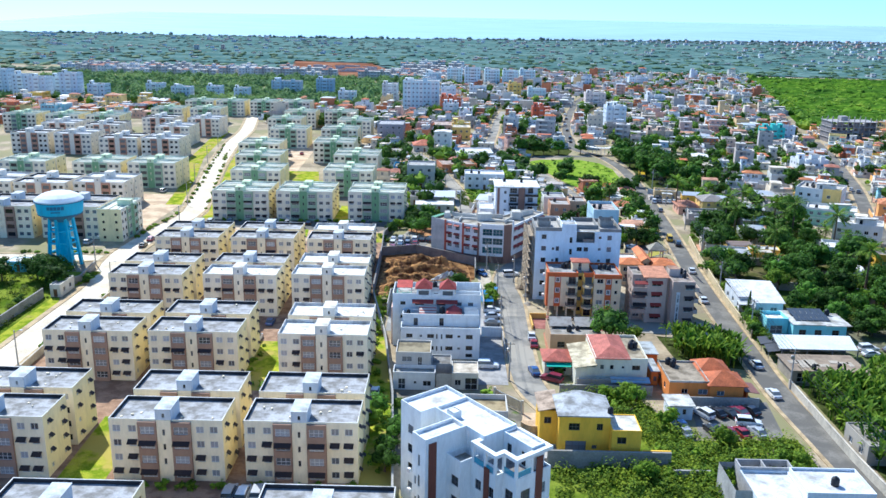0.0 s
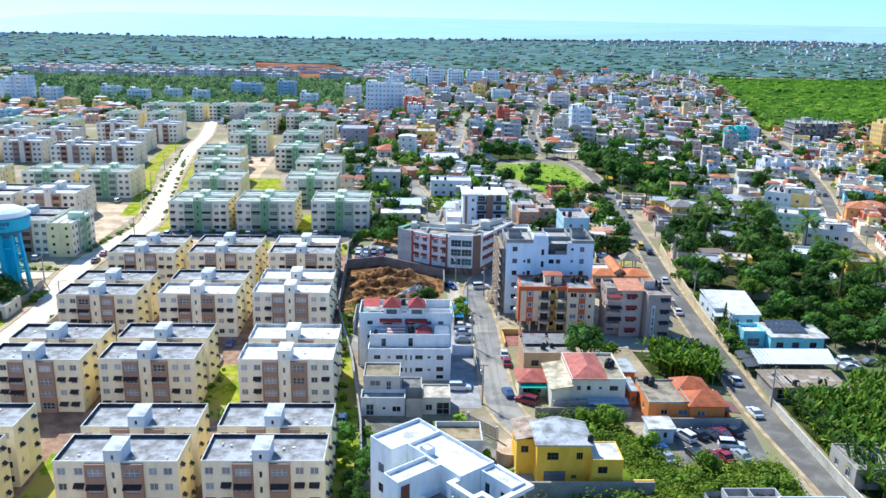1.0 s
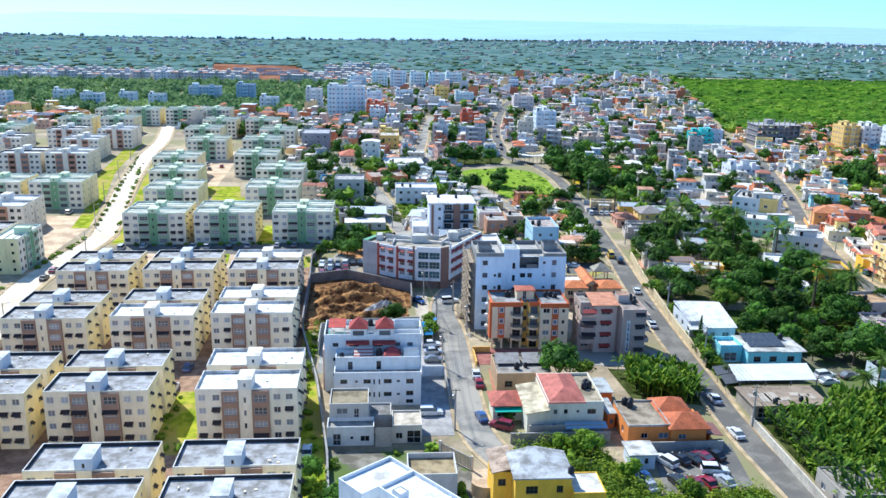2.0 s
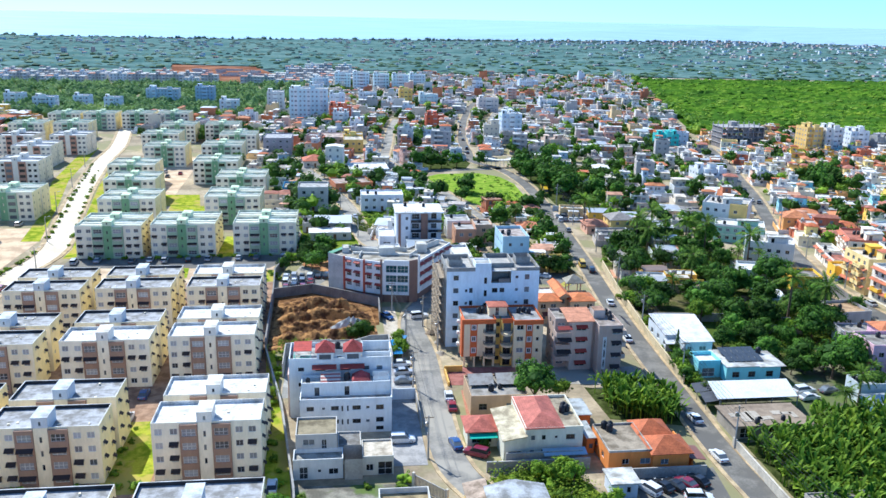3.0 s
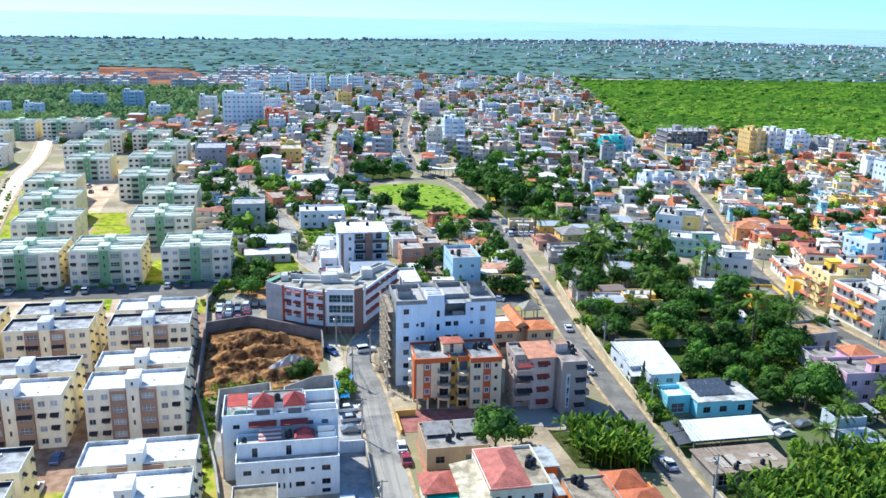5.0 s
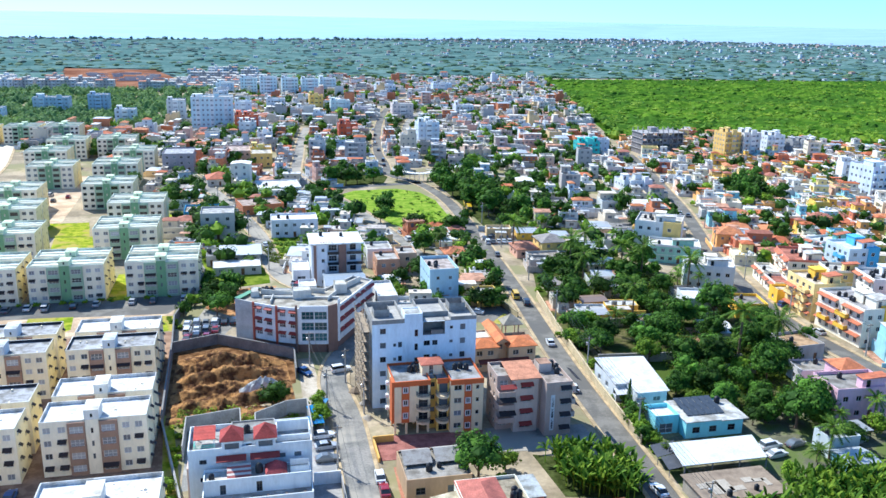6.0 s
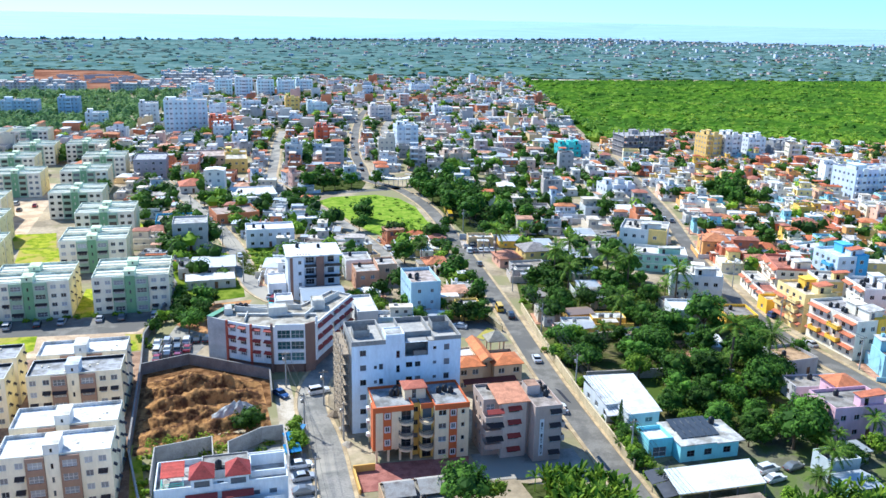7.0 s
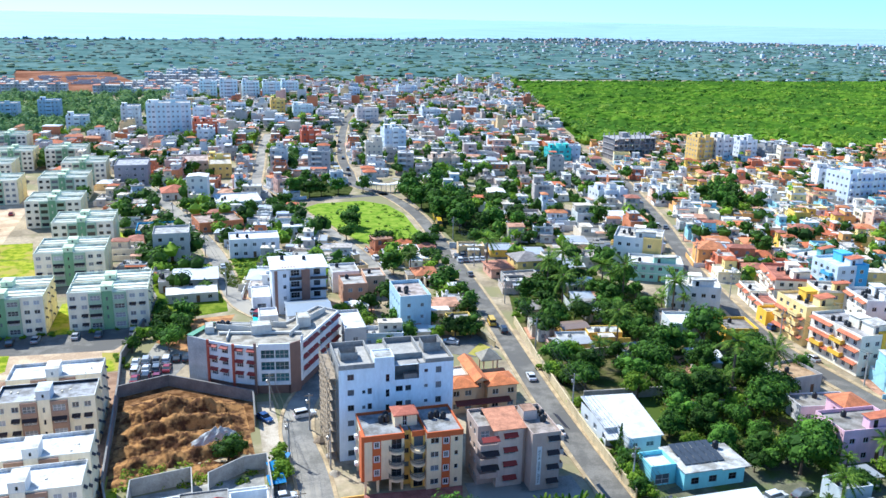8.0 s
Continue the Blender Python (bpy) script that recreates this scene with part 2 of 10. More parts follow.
def window_mesh(w, h, bars=1, tint="w"):
    key = (round(w, 2), round(h, 2), bars, tint)
    if key not in WINDOWS:
        g = Geo()
        t, n = 0.06, bars + 1
        us = [0.0]
        for i in range(n):
            a0 = t + (w - t) * i / n
            us += [a0, t + (w - t) * (i + 1) / n - t]
        us.append(w)
        cut = [t, h * 0.45, h * 0.45 + t, h - t] if h > 1.25 else [t, h - t]
        zs = [0.0, *cut, h]
        for i in range(len(us) - 1):
            for j in range(len(zs) - 1):
                a0, a1, b0, b1 = us[i], us[i + 1], zs[j], zs[j + 1]
                if i % 2 and j % 2:
                    k = 0.04
                    g.poly([(a0, k, b0), (a1, k, b0), (a1, k, b1), (a0, k, b1)], 1)
                    for (p, q) in (((a0, b0), (a1, b0)), ((a1, b0), (a1, b1)), ((a1, b1), (a0, b1)), ((a0, b1), (a0, b0))):
                        g.poly([(p[0], 0, p[1]), (p[0], k, p[1]), (q[0], k, q[1]), (q[0], 0, q[1])])
                else:
                    g.poly([(a0, 0, b0), (a1, 0, b0), (a1, 0, b1), (a0, 0, b1)])
        WINDOWS[key] = g.mesh("window", [METAL_RAIL if tint == "d" else FRAME_WHITE, pale_glazing() if tint == "p" else (plain("teal_glass", (0.05, 0.15, 0.17), 0.1, vary=0.5) if tint == "t" else glazing())])
    return WINDOWS[key]


def side_frame(side, w, d):
    """Origin, direction, outward normal and turn of the four sides of a w by d block whose front-left corner is at 0, 0."""
    return {"f": ((0, 0), (1, 0), (0, -1), 0, w), "r": ((w, 0), (0, 1), (1, 0), 90, d), "b": ((w, d), (-1, 0), (0, 1), 180, w), "l": ((0, d), (0, -1), (-1, 0), 270, d)}[side]


def put_windows(parent, sides, w, d, bars=1, tint="w", reveal=0.12):
    for side, holes in sides.items():
        o, u, n, turn, _ = side_frame(side, w, d)
        for a0, z0, a1, z1 in holes:
            x, y = o[0] + u[0] * a0 - n[0] * reveal, o[1] + u[1] * a0 - n[1] * reveal
            part("window", window_mesh(a1 - a0, z1 - z0, bars, tint), None, parent, m=pose(x, y, z0, 0, 0, turn))


# ---- ground, roads, sea ----
def sheet(name, ring, z, mat, label, kind="structure", category="ground", lip=0.0):
    g = Geo()
    if lip:
        g.prism(ring, z - lip, z)
    else:
        g.poly([(x, y, z) for x, y in ring])
    return tagged(part(name, g, mat), label, category, kind=kind)


def offset_line(pts, d):
    out = []
    for i, p in enumerate(pts):
        a, b = Vector(pts[max(0, i - 1)]), Vector(pts[min(len(pts) - 1, i + 1)])
        t = (b - a).normalized()
        out.append((p[0] + t.y * d, p[1] - t.x * d))
    return out


def rounded(pts, k=4):
    """A smooth line through the points."""
    out = []
    for i in range(len(pts) - 1):
        p0, p1, p2, p3 = (Vector(pts[max(0, min(len(pts) - 1, j))]) for j in (i - 1, i, i + 1, i + 2))
        for s in range(k):
            t = s / k
            out.append(tuple(0.5 * (2 * p1 + (p2 - p0) * t + (2 * p0 - 5 * p1 + 4 * p2 - p3) * t * t + (3 * p1 - p0 - 3 * p2 + p3) * t ** 3)))
    out.append(tuple(pts[-1]))
    return out


def strip(geo, line, d0, d1, z0, z1, slot=0):
    """A band between two offsets of a line, with upright edges from z0 to z1."""
    a, b = offset_line(line, d0), offset_line(line, d1)
    for i in range(len(line) - 1):
        p = [(*a[i], z1), (*b[i], z1), (*b[i + 1], z1), (*a[i + 1], z1)]
        geo.poly(p[::-1] if d1 > d0 and False else p, slot)
        if z0 < z1:
            geo.poly([(*a[i], z0), (*a[i], z1), (*a[i + 1], z1), (*a[i + 1], z0)], slot)
            geo.poly([(*b[i], z0), (*b[i + 1], z0), (*b[i + 1], z1), (*b[i], z1)], slot)


ROADS = []


def road(name, pts, width, mat, label, pave=1.3, z=0.03, kerb_label="dusty concrete pavement with a raised kerb", both=True):
    line = rounded(pts)
    ROADS.append((line, width / 2 + pave))
    g = Geo()
    strip(g, line, -width / 2, width / 2, z, z)
    tagged(part(name, g, mat), label, "road", kind="structure")
    if pave:
        for s in ((-1, 1) if both else (1,)):
            g = Geo()
            strip(g, line, s * width / 2, s * (width / 2 + pave), 0.0, 0.17)
            tagged(part("pavement", g, PAVING), kerb_label, "pavement", kind="structure")
    return line


COAST = lambda x: 2452 + (x + 368) * 0.383 + max(0.0, -350 - x) * 0.45
sheet("ground", [(-1700, -400), (2600, -400), (4700, 1500), (3000, COAST(3000)), (-350, COAST(-350)), (-1700, COAST(-1700))], 0.0, EARTH, "dusty earth and patchy grass of the town")
g = Geo()
sea_out = [(-1700, 4550), (-350, 4788), (0, 4850), (2200, 4300), (4300, 2400)]
sea_in = [(-1700, COAST(-1700) - 4), (-350, COAST(-350) - 4), (0, COAST(0) - 4), (1500, COAST(1500) - 4), (4300, 1700)]
for i in range(4):
    g.poly([(*sea_in[i], 0.1), (*sea_in[i + 1], 0.1), (*sea_out[i + 1], 57), (*sea_out[i], 57)])
SEA, nt, p = basic("sea_water", 0.25, 0.0, 0.5)
n = tex(nt, 0.004, 5.0, (1, 3, 1))
r = ramp(nt, (0.34, 0.46, 0.53), (0.42, 0.54, 0.60), 0.3, 0.7)
nt.links.new(n.outputs[0], r.inputs[0])
nt.links.new(r.outputs[0], p.inputs["Base Color"])
bump(nt, p, tex(nt, 0.05, 6.0), 0.4, 1.0)
tagged(part("water", g, SEA), "pale turquoise sea reaching the hazy horizon", "sea", kind="structure")

MAIN = road("road", [(69.0, 60), (67.3, 118), (66.2, 146), (67.4, 172), (70, 215), (75, 265), (79, 312), (82, 352), (83.5, 395), (79, 432), (69, 455), (71, 490), (74, 533), (84, 600), (95, 662), (116, 756), (150, 850)], 5.1, ASPHALT, "grey asphalt town road with dusty edges", 0.8)
SIDE = road("road", [(26, 128), (21, 138), (17.2, 150), (16.8, 175), (17.0, 197), (16.0, 214), (19, 228), (27, 243), (33, 256), (27, 268), (15, 281), (7, 300), (2.2, 345), (-9.5, 400), (-22, 445), (-38, 500)], 5.8, OLD_ASPHALT, "worn pale asphalt side street", 0.7)
FIELD_ROAD = road("road", [(58, 290), (51.6, 328), (45.4, 365), (36.4, 404), (30, 426), (24, 450), (22, 465), (27, 520), (32.4, 581), (40, 640)], 5.0, OLD_ASPHALT, "worn asphalt lane beside a grassy field", 1.0)
road("road", [(30, 424), (46, 427.5), (62, 431), (80, 434)], 5.0, ASPHALT, "asphalt link road round a field", 0)
EAST = road("road", [(146, 120), (142, 175), (140.6, 207), (140.5, 233), (147.2, 265), (156.2, 297), (167.6, 328), (179.4, 360), (193.6, 405), (208, 452), (222, 505)], 5.2, ASPHALT, "asphalt street between coloured houses", 1.2)
road("road", [(-89, 95), (-90.5, 150), (-90.5, 185), (-91, 205), (-96, 232), (-95, 262), (-92.5, 290), (-102, 340), (-110.8, 389), (-120, 451), (-125, 504), (-133, 550), (-150, 640)], 7.5, PALE_ROAD, "pale dusty concrete estate avenue", 1.4)
road("road", [(-300, 224), (-200, 226), (-127, 228), (-101.1, 229)], 6.0, PALE_ROAD, "pale concrete cross street of the estate", 1.2)
road("road", [(120, 520), (105, 600), (128, 700), (165, 790)], 5.0, OLD_ASPHALT, "worn street between houses", 0.8)
road("road", [(90, 470), (118, 452), (140, 425), (150, 380)], 4.5, OLD_ASPHALT, "narrow lane between walls", 0.5)

# lawns, yards and courts
ESTATE_GRASS = two_tone("estate_grass", (0.17, 0.24, 0.015), (0.38, 0.39, 0.04), 0.35, relief=0.8, dist=0.15, c=(0.38, 0.32, 0.08), scale2=0.12, spec=0.0)


def lawn(ring, label="patchy olive-green lawn of the estate"):
    return sheet("ground", ring, 0.05, LAWN if "field" in label else ESTATE_GRASS, label, category="lawn", lip=0.05)


lawn([(40.4, 404), (47.4, 376), (52.6, 354), (58, 346), (70, 344), (77.5, 364), (78.6, 394), (75, 412), (66, 421.5), (46, 419.5), (39.4, 412)], "bright green grassy field")
lawn([(-40.5, 143), (-32.6, 143), (-33, 168), (-41, 168)])
lawn([(-12.2, 104), (-6.5, 104), (-10.5, 150), (-17, 205), (-18.8, 205), (-14.5, 150)], "sunlit strip of lawn beside a wall")
lawn([(-59, 106), (-51.5, 106), (-52.5, 131), (-60, 131)])
lawn([(-40.2, 279), (-35.4, 279), (-36.4, 304), (-40.3, 304)])
lawn([(-69.5, 352.4), (-56.5, 352.4), (-60, 373.5), (-75, 373.5)])
lawn([(-64, 318), (-51, 320), (-54, 352), (-68, 352)])
lawn([(-29.5, 301), (-15.2, 301), (-18, 318), (-29.5, 320)])
lawn([(-25.6, 264.4), (-20.2, 263.6), (-20.7, 252.6), (-24.1, 252.6)])
lawn([(-57.7, 267.8), (-46.6, 267.2), (-45.6, 257.6), (-48, 255), (-57, 256)])
lawn([(-106, 300), (-100, 300), (-112, 360), (-122, 405), (-134, 500), (-141, 500), (-128, 400), (-114, 350)], "grass verge of the estate avenue")
lawn([(-86.6, 279), (-83, 279), (-86.2, 318), (-93.4, 353), (-100.4, 387), (-107, 430), (-111.3, 430), (-105.0, 389), (-96.2, 340), (-86.8, 290)], "grass verge of the estate avenue")
sheet("ground", [(-170, 150), (-97, 120), (-97, 215), (-170, 219)], 0.03, SCRUB_SOIL, "rough green ground of a waste plot", category="ground", lip=0.03)
sheet("ground", [(-88, 374), (-70, 374), (-72, 440), (-76, 470), (-92, 470)], 0.04, PLAZA, "beige paved court with parking", category="paving", lip=0.04)
sheet("ground", [(-84, 268.6), (-23, 265.6), (-19.4, 272), (-17.2, 280.4), (-84, 280.4)], 0.047, ASPHALT, "dark asphalt parking strip below apartment slabs", category="parking lot", lip=0.047)
sheet("ground", [(-84, 253), (-22, 253), (-21, 275), (-84, 275)], 0.04, PLAZA, "beige paved parking court", category="paving", lip=0.04)
sheet("ground", [(-84, 95), (-9, 95), (-12, 140), (-19, 212), (-20, 252), (-84, 252)], 0.02, two_tone("brown_paving", (0.22, 0.13, 0.08), (0.34, 0.22, 0.14), 0.4, relief=0.2), "brown paved ground between the apartment blocks", category="paving", lip=0.02)
sheet("ground", [(-125, 262), (-101, 262), (-100, 318), (-125, 318)], 0.04, PLAZA, "beige paved court with parking", category="paving", lip=0.04)
sheet("ground", [(45.5, 128), (60.5, 129), (62.3, 143), (47, 140.5)], 0.05, ASPHALT, "asphalt parking yard", category="parking lot", lip=0.05)
sheet("ground", [(-18.8, 243.5), (-9.5, 243.5), (-4, 258), (-13.5, 268)], 0.05, OLD_ASPHALT, "asphalt parking yard with rows of cars", category="parking lot", lip=0.05)
sheet("ground", [(24, 110), (62, 108), (62.4, 128), (44, 127), (36, 148), (22, 142)], 0.03, SCRUB_SOIL, "overgrown slope with weeds", category="ground", lip=0.03)
sheet("ground", [(8.9, 196.5), (13.2, 196.5), (13.0, 212), (12.4, 229), (9.0, 229)], 0.02, two_tone("dusty_lot", (0.34, 0.28, 0.20), (0.52, 0.45, 0.35), 0.3, relief=0.3), "dusty bare lot beside a street", category="ground")
sheet("ground", [(-13.5, 176), (8.6, 176), (8.6, 199.5), (-13.5, 197)], 0.024, two_tone("cement_yard", (0.24, 0.23, 0.21), (0.40, 0.38, 0.34), 0.25, relief=0.3), "stained cement back yard behind a villa", category="ground")
# weedy yard, its colour darkened to stand for shadow between houses
sheet("ground", [(-8.5, 117), (2, 120), (12.5, 121), (16.2, 128), (14.6, 136), (9, 142.5), (-9.5, 143)], 0.022, two_tone("shaded_yard", (0.12, 0.11, 0.085), (0.26, 0.24, 0.19), 0.25, relief=0.4, c=(0.10, 0.14, 0.03), scale2=0.12), "dark yard with weeds between houses", category="ground")


# ---- buildings ----
TAKEN = []


def hip(geo, w, d, z, rise, over=0.45, slot=0, cx=0.0, cy=0.0):
    x0, y0, x1, y1 = cx - over, cy - over, cx + w + over, cy + d + over
    run = min(x1 - x0, y1 - y0) / 2
    if x1 - x0 >= y1 - y0:
        a, b = (x0 + run, (y0 + y1) / 2, z + rise), (x1 - run, (y0 + y1) / 2, z + rise)
        faces = [[(x0, y0, z), (x1, y0, z), b, a], [(x1, y1, z), (x0, y1, z), a, b], [(x1, y0, z), (x1, y1, z), b], [(x0, y1, z), (x0, y0, z), a]]
    else:
        a, b = ((x0 + x1) / 2, y0 + run, z + rise), ((x0 + x1) / 2, y1 - run, z + rise)
        faces = [[(x1, y0, z), (x1, y1, z), b, a], [(x0, y1, z), (x0, y0, z), a, b], [(x0, y0, z), (x1, y0, z), a], [(x1, y1, z), (x0, y1, z), b]]
    for f in faces:
        geo.poly(f, slot)
        geo.poly([(x, y, q - 0.14) for x, y, q in reversed(f)], slot)
    for p, q in (((x0, y0), (x1, y0)), ((x1, y0), (x1, y1)), ((x1, y1), (x0, y1)), ((x0, y1), (x0, y0))):
        geo.poly([(*p, z - 0.14), (*q, z - 0.14), (*q, z), (*p, z)], slot)


def gable(geo, w, d, z, rise, over=0.4, slot=0, cx=0.0, cy=0.0):
    x0, y0, x1, y1 = cx - over, cy - over, cx + w + over, cy + d + over
    m = (y0 + y1) / 2
    for dz in (0, -0.1):
        geo.poly([(x0, y0, z + dz), (x1, y0, z + dz), (x1, m, z + rise + dz), (x0, m, z + rise + dz)], slot)
        geo.poly([(x1, y1, z + dz), (x0, y1, z + dz), (x0, m, z + rise + dz), (x1, m, z + rise + dz)], slot)
    for x in (cx, cx + w):
        geo.poly([(x, cy, z - 0.1), (x, cy + d, z - 0.1), (x, cy + d / 2, z + rise - 0.1)], 1 if slot == 0 else slot)


def parapet(geo, w, d, z0, z1, t=0.15, slot=0, x=0.0, y=0.0):
    geo.box(x, y, z0, x + w, y + t, z1, slot), geo.box(x, y + d - t, z0, x + w, y + d, z1, slot)
    geo.box(x, y + t, z0, x + t, y + d - t, z1, slot), geo.box(x + w - t, y + t, z0, x + w, y + d - t, z1, slot)


def even_holes(length, floors, fh, win, spacing, door=False, margin=0.6, first=0, base=0.0):
    n = max(1, int((length - 2 * margin) / spacing))
    out = []
    for f in range(first, floors):
        for i in range(n):
            c = margin + (length - 2 * margin) * (i + 0.5) / n
            if door and f == 0 and i == n // 2:
                out.append((c - 0.5, base + 0.05, c + 0.5, base + 2.1))
            else:
                out.append((c - win[0] / 2, base + f * fh + 0.95, c + win[0] / 2, base + f * fh + 0.95 + win[1]))
    return out


def awning(parent, x, y, z, w, turn, mat, depth=0.75, drop=0.45, label=""):
    key = ("awning", round(w, 1), depth, mat.name)
    if key not in WINDOWS:
        g = Geo()
        g.poly([(0, 0, 0), (0, -depth, -drop), (w, -depth, -drop), (w, 0, 0)])
        g.poly([(0, 0, -0.05), (w, 0, -0.05), (w, -depth, -drop - 0.05), (0, -depth, -drop - 0.05)])
        g.poly([(0, -depth, -drop), (0, -depth, -drop - 0.12), (w, -depth, -drop - 0.12), (w, -depth, -drop)])
        g.poly([(0, 0, 0), (0, 0, -0.05), (0, -depth, -drop - 0.05), (0, -depth, -drop)])
        g.poly([(w, 0, 0), (w, -depth, -drop), (w, -depth, -drop - 0.05), (w, 0, -0.05)])
        WINDOWS[key] = g.mesh("awning", [mat])
    return part("awning", WINDOWS[key], None, parent, label, pose(x, y, z, 0, 0, turn))


AWN_BLACK = plain("dark_awning", (0.035, 0.025, 0.025), 0.7)
AWN_RED = plain("red_awning", (0.30, 0.045, 0.035), 0.7)


def tank_mesh():
    if "tank" not in WINDOWS:
        g = Geo()
        g.tube(0, 0, [(0, 0.52), (0.3, 0.55), (0.34, 0.52), (0.62, 0.55), (0.66, 0.52), (0.95, 0.54), (1.15, 0.42), (1.25, 0.2), (1.32, 0.2)], 12)
        WINDOWS["tank"] = g.mesh("water_tank", [BLACK_PLASTIC], True)
        g = Geo()
        g.tube(0, 0, [(0, 0.52), (0.3, 0.55), (0.34, 0.52), (0.62, 0.55), (0.66, 0.52), (0.95, 0.54), (1.15, 0.42), (1.25, 0.2), (1.32, 0.2)], 12)
        WINDOWS["tank_b"] = g.mesh("water_tank", [plain("blue_polyethylene", (0.03, 0.10, 0.22), 0.45)], True)
    return WINDOWS["tank"]


def tank(x, y, z, s=1.0):
    tank_mesh()
    return tagged(part("water_tank", WINDOWS["tank"], None, m=pose(x, y, z) @ Matrix.Diagonal((s, s, s, 1))), "ribbed black plastic water tank on a flat roof", "water tank", "roof water tanks")


def building(name, x, y, w, d, floors, wall, label, category="building", turn=0.0, fh=2.9, roof="flat", deck=(0.46, 0.44, 0.41), trim=None, high=0.6, win=(1.2, 1.15),
             spacing=2.8, sides="frl", apart=True, awn="", tanks=0, stair=False, bars=1, base=0.0, tint="w", balcony=(), seed=0):
    """A rendered masonry building with its front-left corner at x, y; the front faces -y before the turn."""
    rnd = random.Random(seed * 7919 + int(x * 31) + int(y * 17))
    top = thing(name, pose(x, y, 0, 0, 0, turn), label, category)
    H = base + floors * fh
    TAKEN.append((x + w / 2, y + d / 2, w / 2 + 1.0, d / 2 + 1.0))
    holes = {s: even_holes(w if s in "fb" else d, floors, fh, win, spacing, door=(s == "f"), base=base) if s in sides else [] for s in "frbl"}
    g = Geo()
    for s in "frbl":
        o, u, n, _, length = side_frame(s, w, d)
        face(g, o, u, n, length, 0, H, holes[s])
        if not apart:
            for a0, z0, a1, z1 in holes[s]:
                k = 0.16
                q = [(o[0] + u[0] * a - n[0] * k, o[1] + u[1] * a - n[1] * k, z) for a, z in ((a0, z0), (a1, z0), (a1, z1), (a0, z1))]
                g.poly(q, 1)
    if not apart:
        # a lower annex in front with its own flat roof, a door and a window
        a, b, q, h = w * rnd.uniform(0.0, 0.3), w * rnd.uniform(0.55, 1.0), rnd.uniform(1.6, 3.2), rnd.uniform(2.3, 2.9)
        if rnd.random() < 0.75:
            g.box(a, -q, 0, b, -0.004, h), g.box(a - 0.15, -q - 0.15, h + 0.003, b + 0.15, -0.006, h + 0.14, 2)
            g.box(a + 0.4, -q - 0.012, 0.05, a + 1.3, -q - 0.002, 2.05, 1), g.box(b - 1.7, -q - 0.012, 0.9, b - 0.5, -q - 0.002, 1.9, 1)
        if rnd.random() < 0.6:
            e, k = d * rnd.uniform(0.1, 0.4), rnd.uniform(1.5, 2.6)
            g.box(-k, e, 0, -0.004, d * 0.9, h - 0.2), g.box(-k - 0.1, e - 0.1, h - 0.197, -0.006, d * 0.9 + 0.1, h - 0.08, 2)
    part("wall", g, [wall_paint(wall), glazing() if apart or y < 470 else pale_glazing(), roof_deck(rnd.choice(((0.46, 0.42, 0.38), (0.70, 0.69, 0.66), (0.56, 0.34, 0.24), (0.34, 0.32, 0.30))))], top)
    if trim and floors > 1 and apart:
        for f in range(1, floors):
            z = base + f * fh
            q = Geo()
            q.prism([(-0.06, -0.06), (w + 0.06, -0.06), (w + 0.06, d + 0.06), (-0.06, d + 0.06)], z - 0.12, z + 0.06)
            part("string_course", q, wall_paint(trim), top)
    if apart:
        put_windows(top, {s: [h for h in hs if h[3] - h[1] < 1.9] for s, hs in holes.items()}, w, d, bars, tint)
        for s, hs in holes.items():
            o, u, n, turn_s, _ = side_frame(s, w, d)
            for a0, z0, a1, z1 in hs:
                if z1 - z0 >= 1.9:
                    q = Geo()
                    q.box(0, 0, 0, a1 - a0, 0.06, z1 - z0), q.box(0.12, -0.015, 0.2, a1 - a0 - 0.12, 0.0, z1 - z0 - 0.2)
                    part("door", q, plain("painted_door", (0.16, 0.08, 0.04), 0.5), top, m=pose(o[0] + u[0] * a0 - n[0] * 0.12, o[1] + u[1] * a0 - n[1] * 0.12, z0, 0, 0, turn_s))
                elif awn and rnd.random() < 0.7:
                    k = 0.15
                    awning(top, o[0] + u[0] * (a0 - k), o[1] + u[1] * (a0 - k), z1 + 0.15, a1 - a0 + 2 * k, turn_s, AWN_RED if awn == "red" else AWN_BLACK)
    g = Geo()
    if roof == "flat":
        g.box(0.15, 0.15, H - 0.2, w - 0.15, d - 0.15, H, 0)
        if apart:
            q = Geo()
            parapet(q, w, d, H + 0.002, H + high, 0.15, 0)
            part("parapet", q, wall_paint(trim or wall), top)
        else:
            parapet(g, w, d, H + 0.002, H + high, 0.15, 1)
        if not apart:
            for i in range(rnd.randrange(2, 6)):
                a, b = w * rnd.uniform(0.08, 0.8), d * rnd.uniform(0.08, 0.8)
                g.box(a, b, H + 0.003, min(w - 0.2, a + rnd.uniform(0.4, 2.0)), min(d - 0.2, b + rnd.uniform(0.4, 2.0)), H + rnd.uniform(0.25, 1.1), rnd.choice((0, 1, 1)))
        if stair:
            sx, sy, sw, sd = w * 0.55, d * 0.45, min(3.0, w * 0.35), min(3.4, d * 0.4)
            g.box(sx, sy, H, sx + sw, sy + sd, H + 2.3, 1), g.box(sx - 0.2, sy - 0.2, H + 2.3, sx + sw + 0.2, sy + sd + 0.2, H + 2.45, 0)
        part("roof", g, [roof_deck(deck), wall_paint(trim or wall)], top)
        for i in range(tanks):
            q = Vector((w * rnd.uniform(0.15, 0.45), d * rnd.uniform(0.3, 0.8), H))
            q = pose(x, y, 0, 0, 0, turn) @ q
            tank(q.x, q.y, q.z)
    else:
        k = {"hip": hip, "gable": gable}.get(roof, gable)
        k(g, w, d, H + 0.14, min(w, d) * (0.23 if roof != "tin" else 0.1))
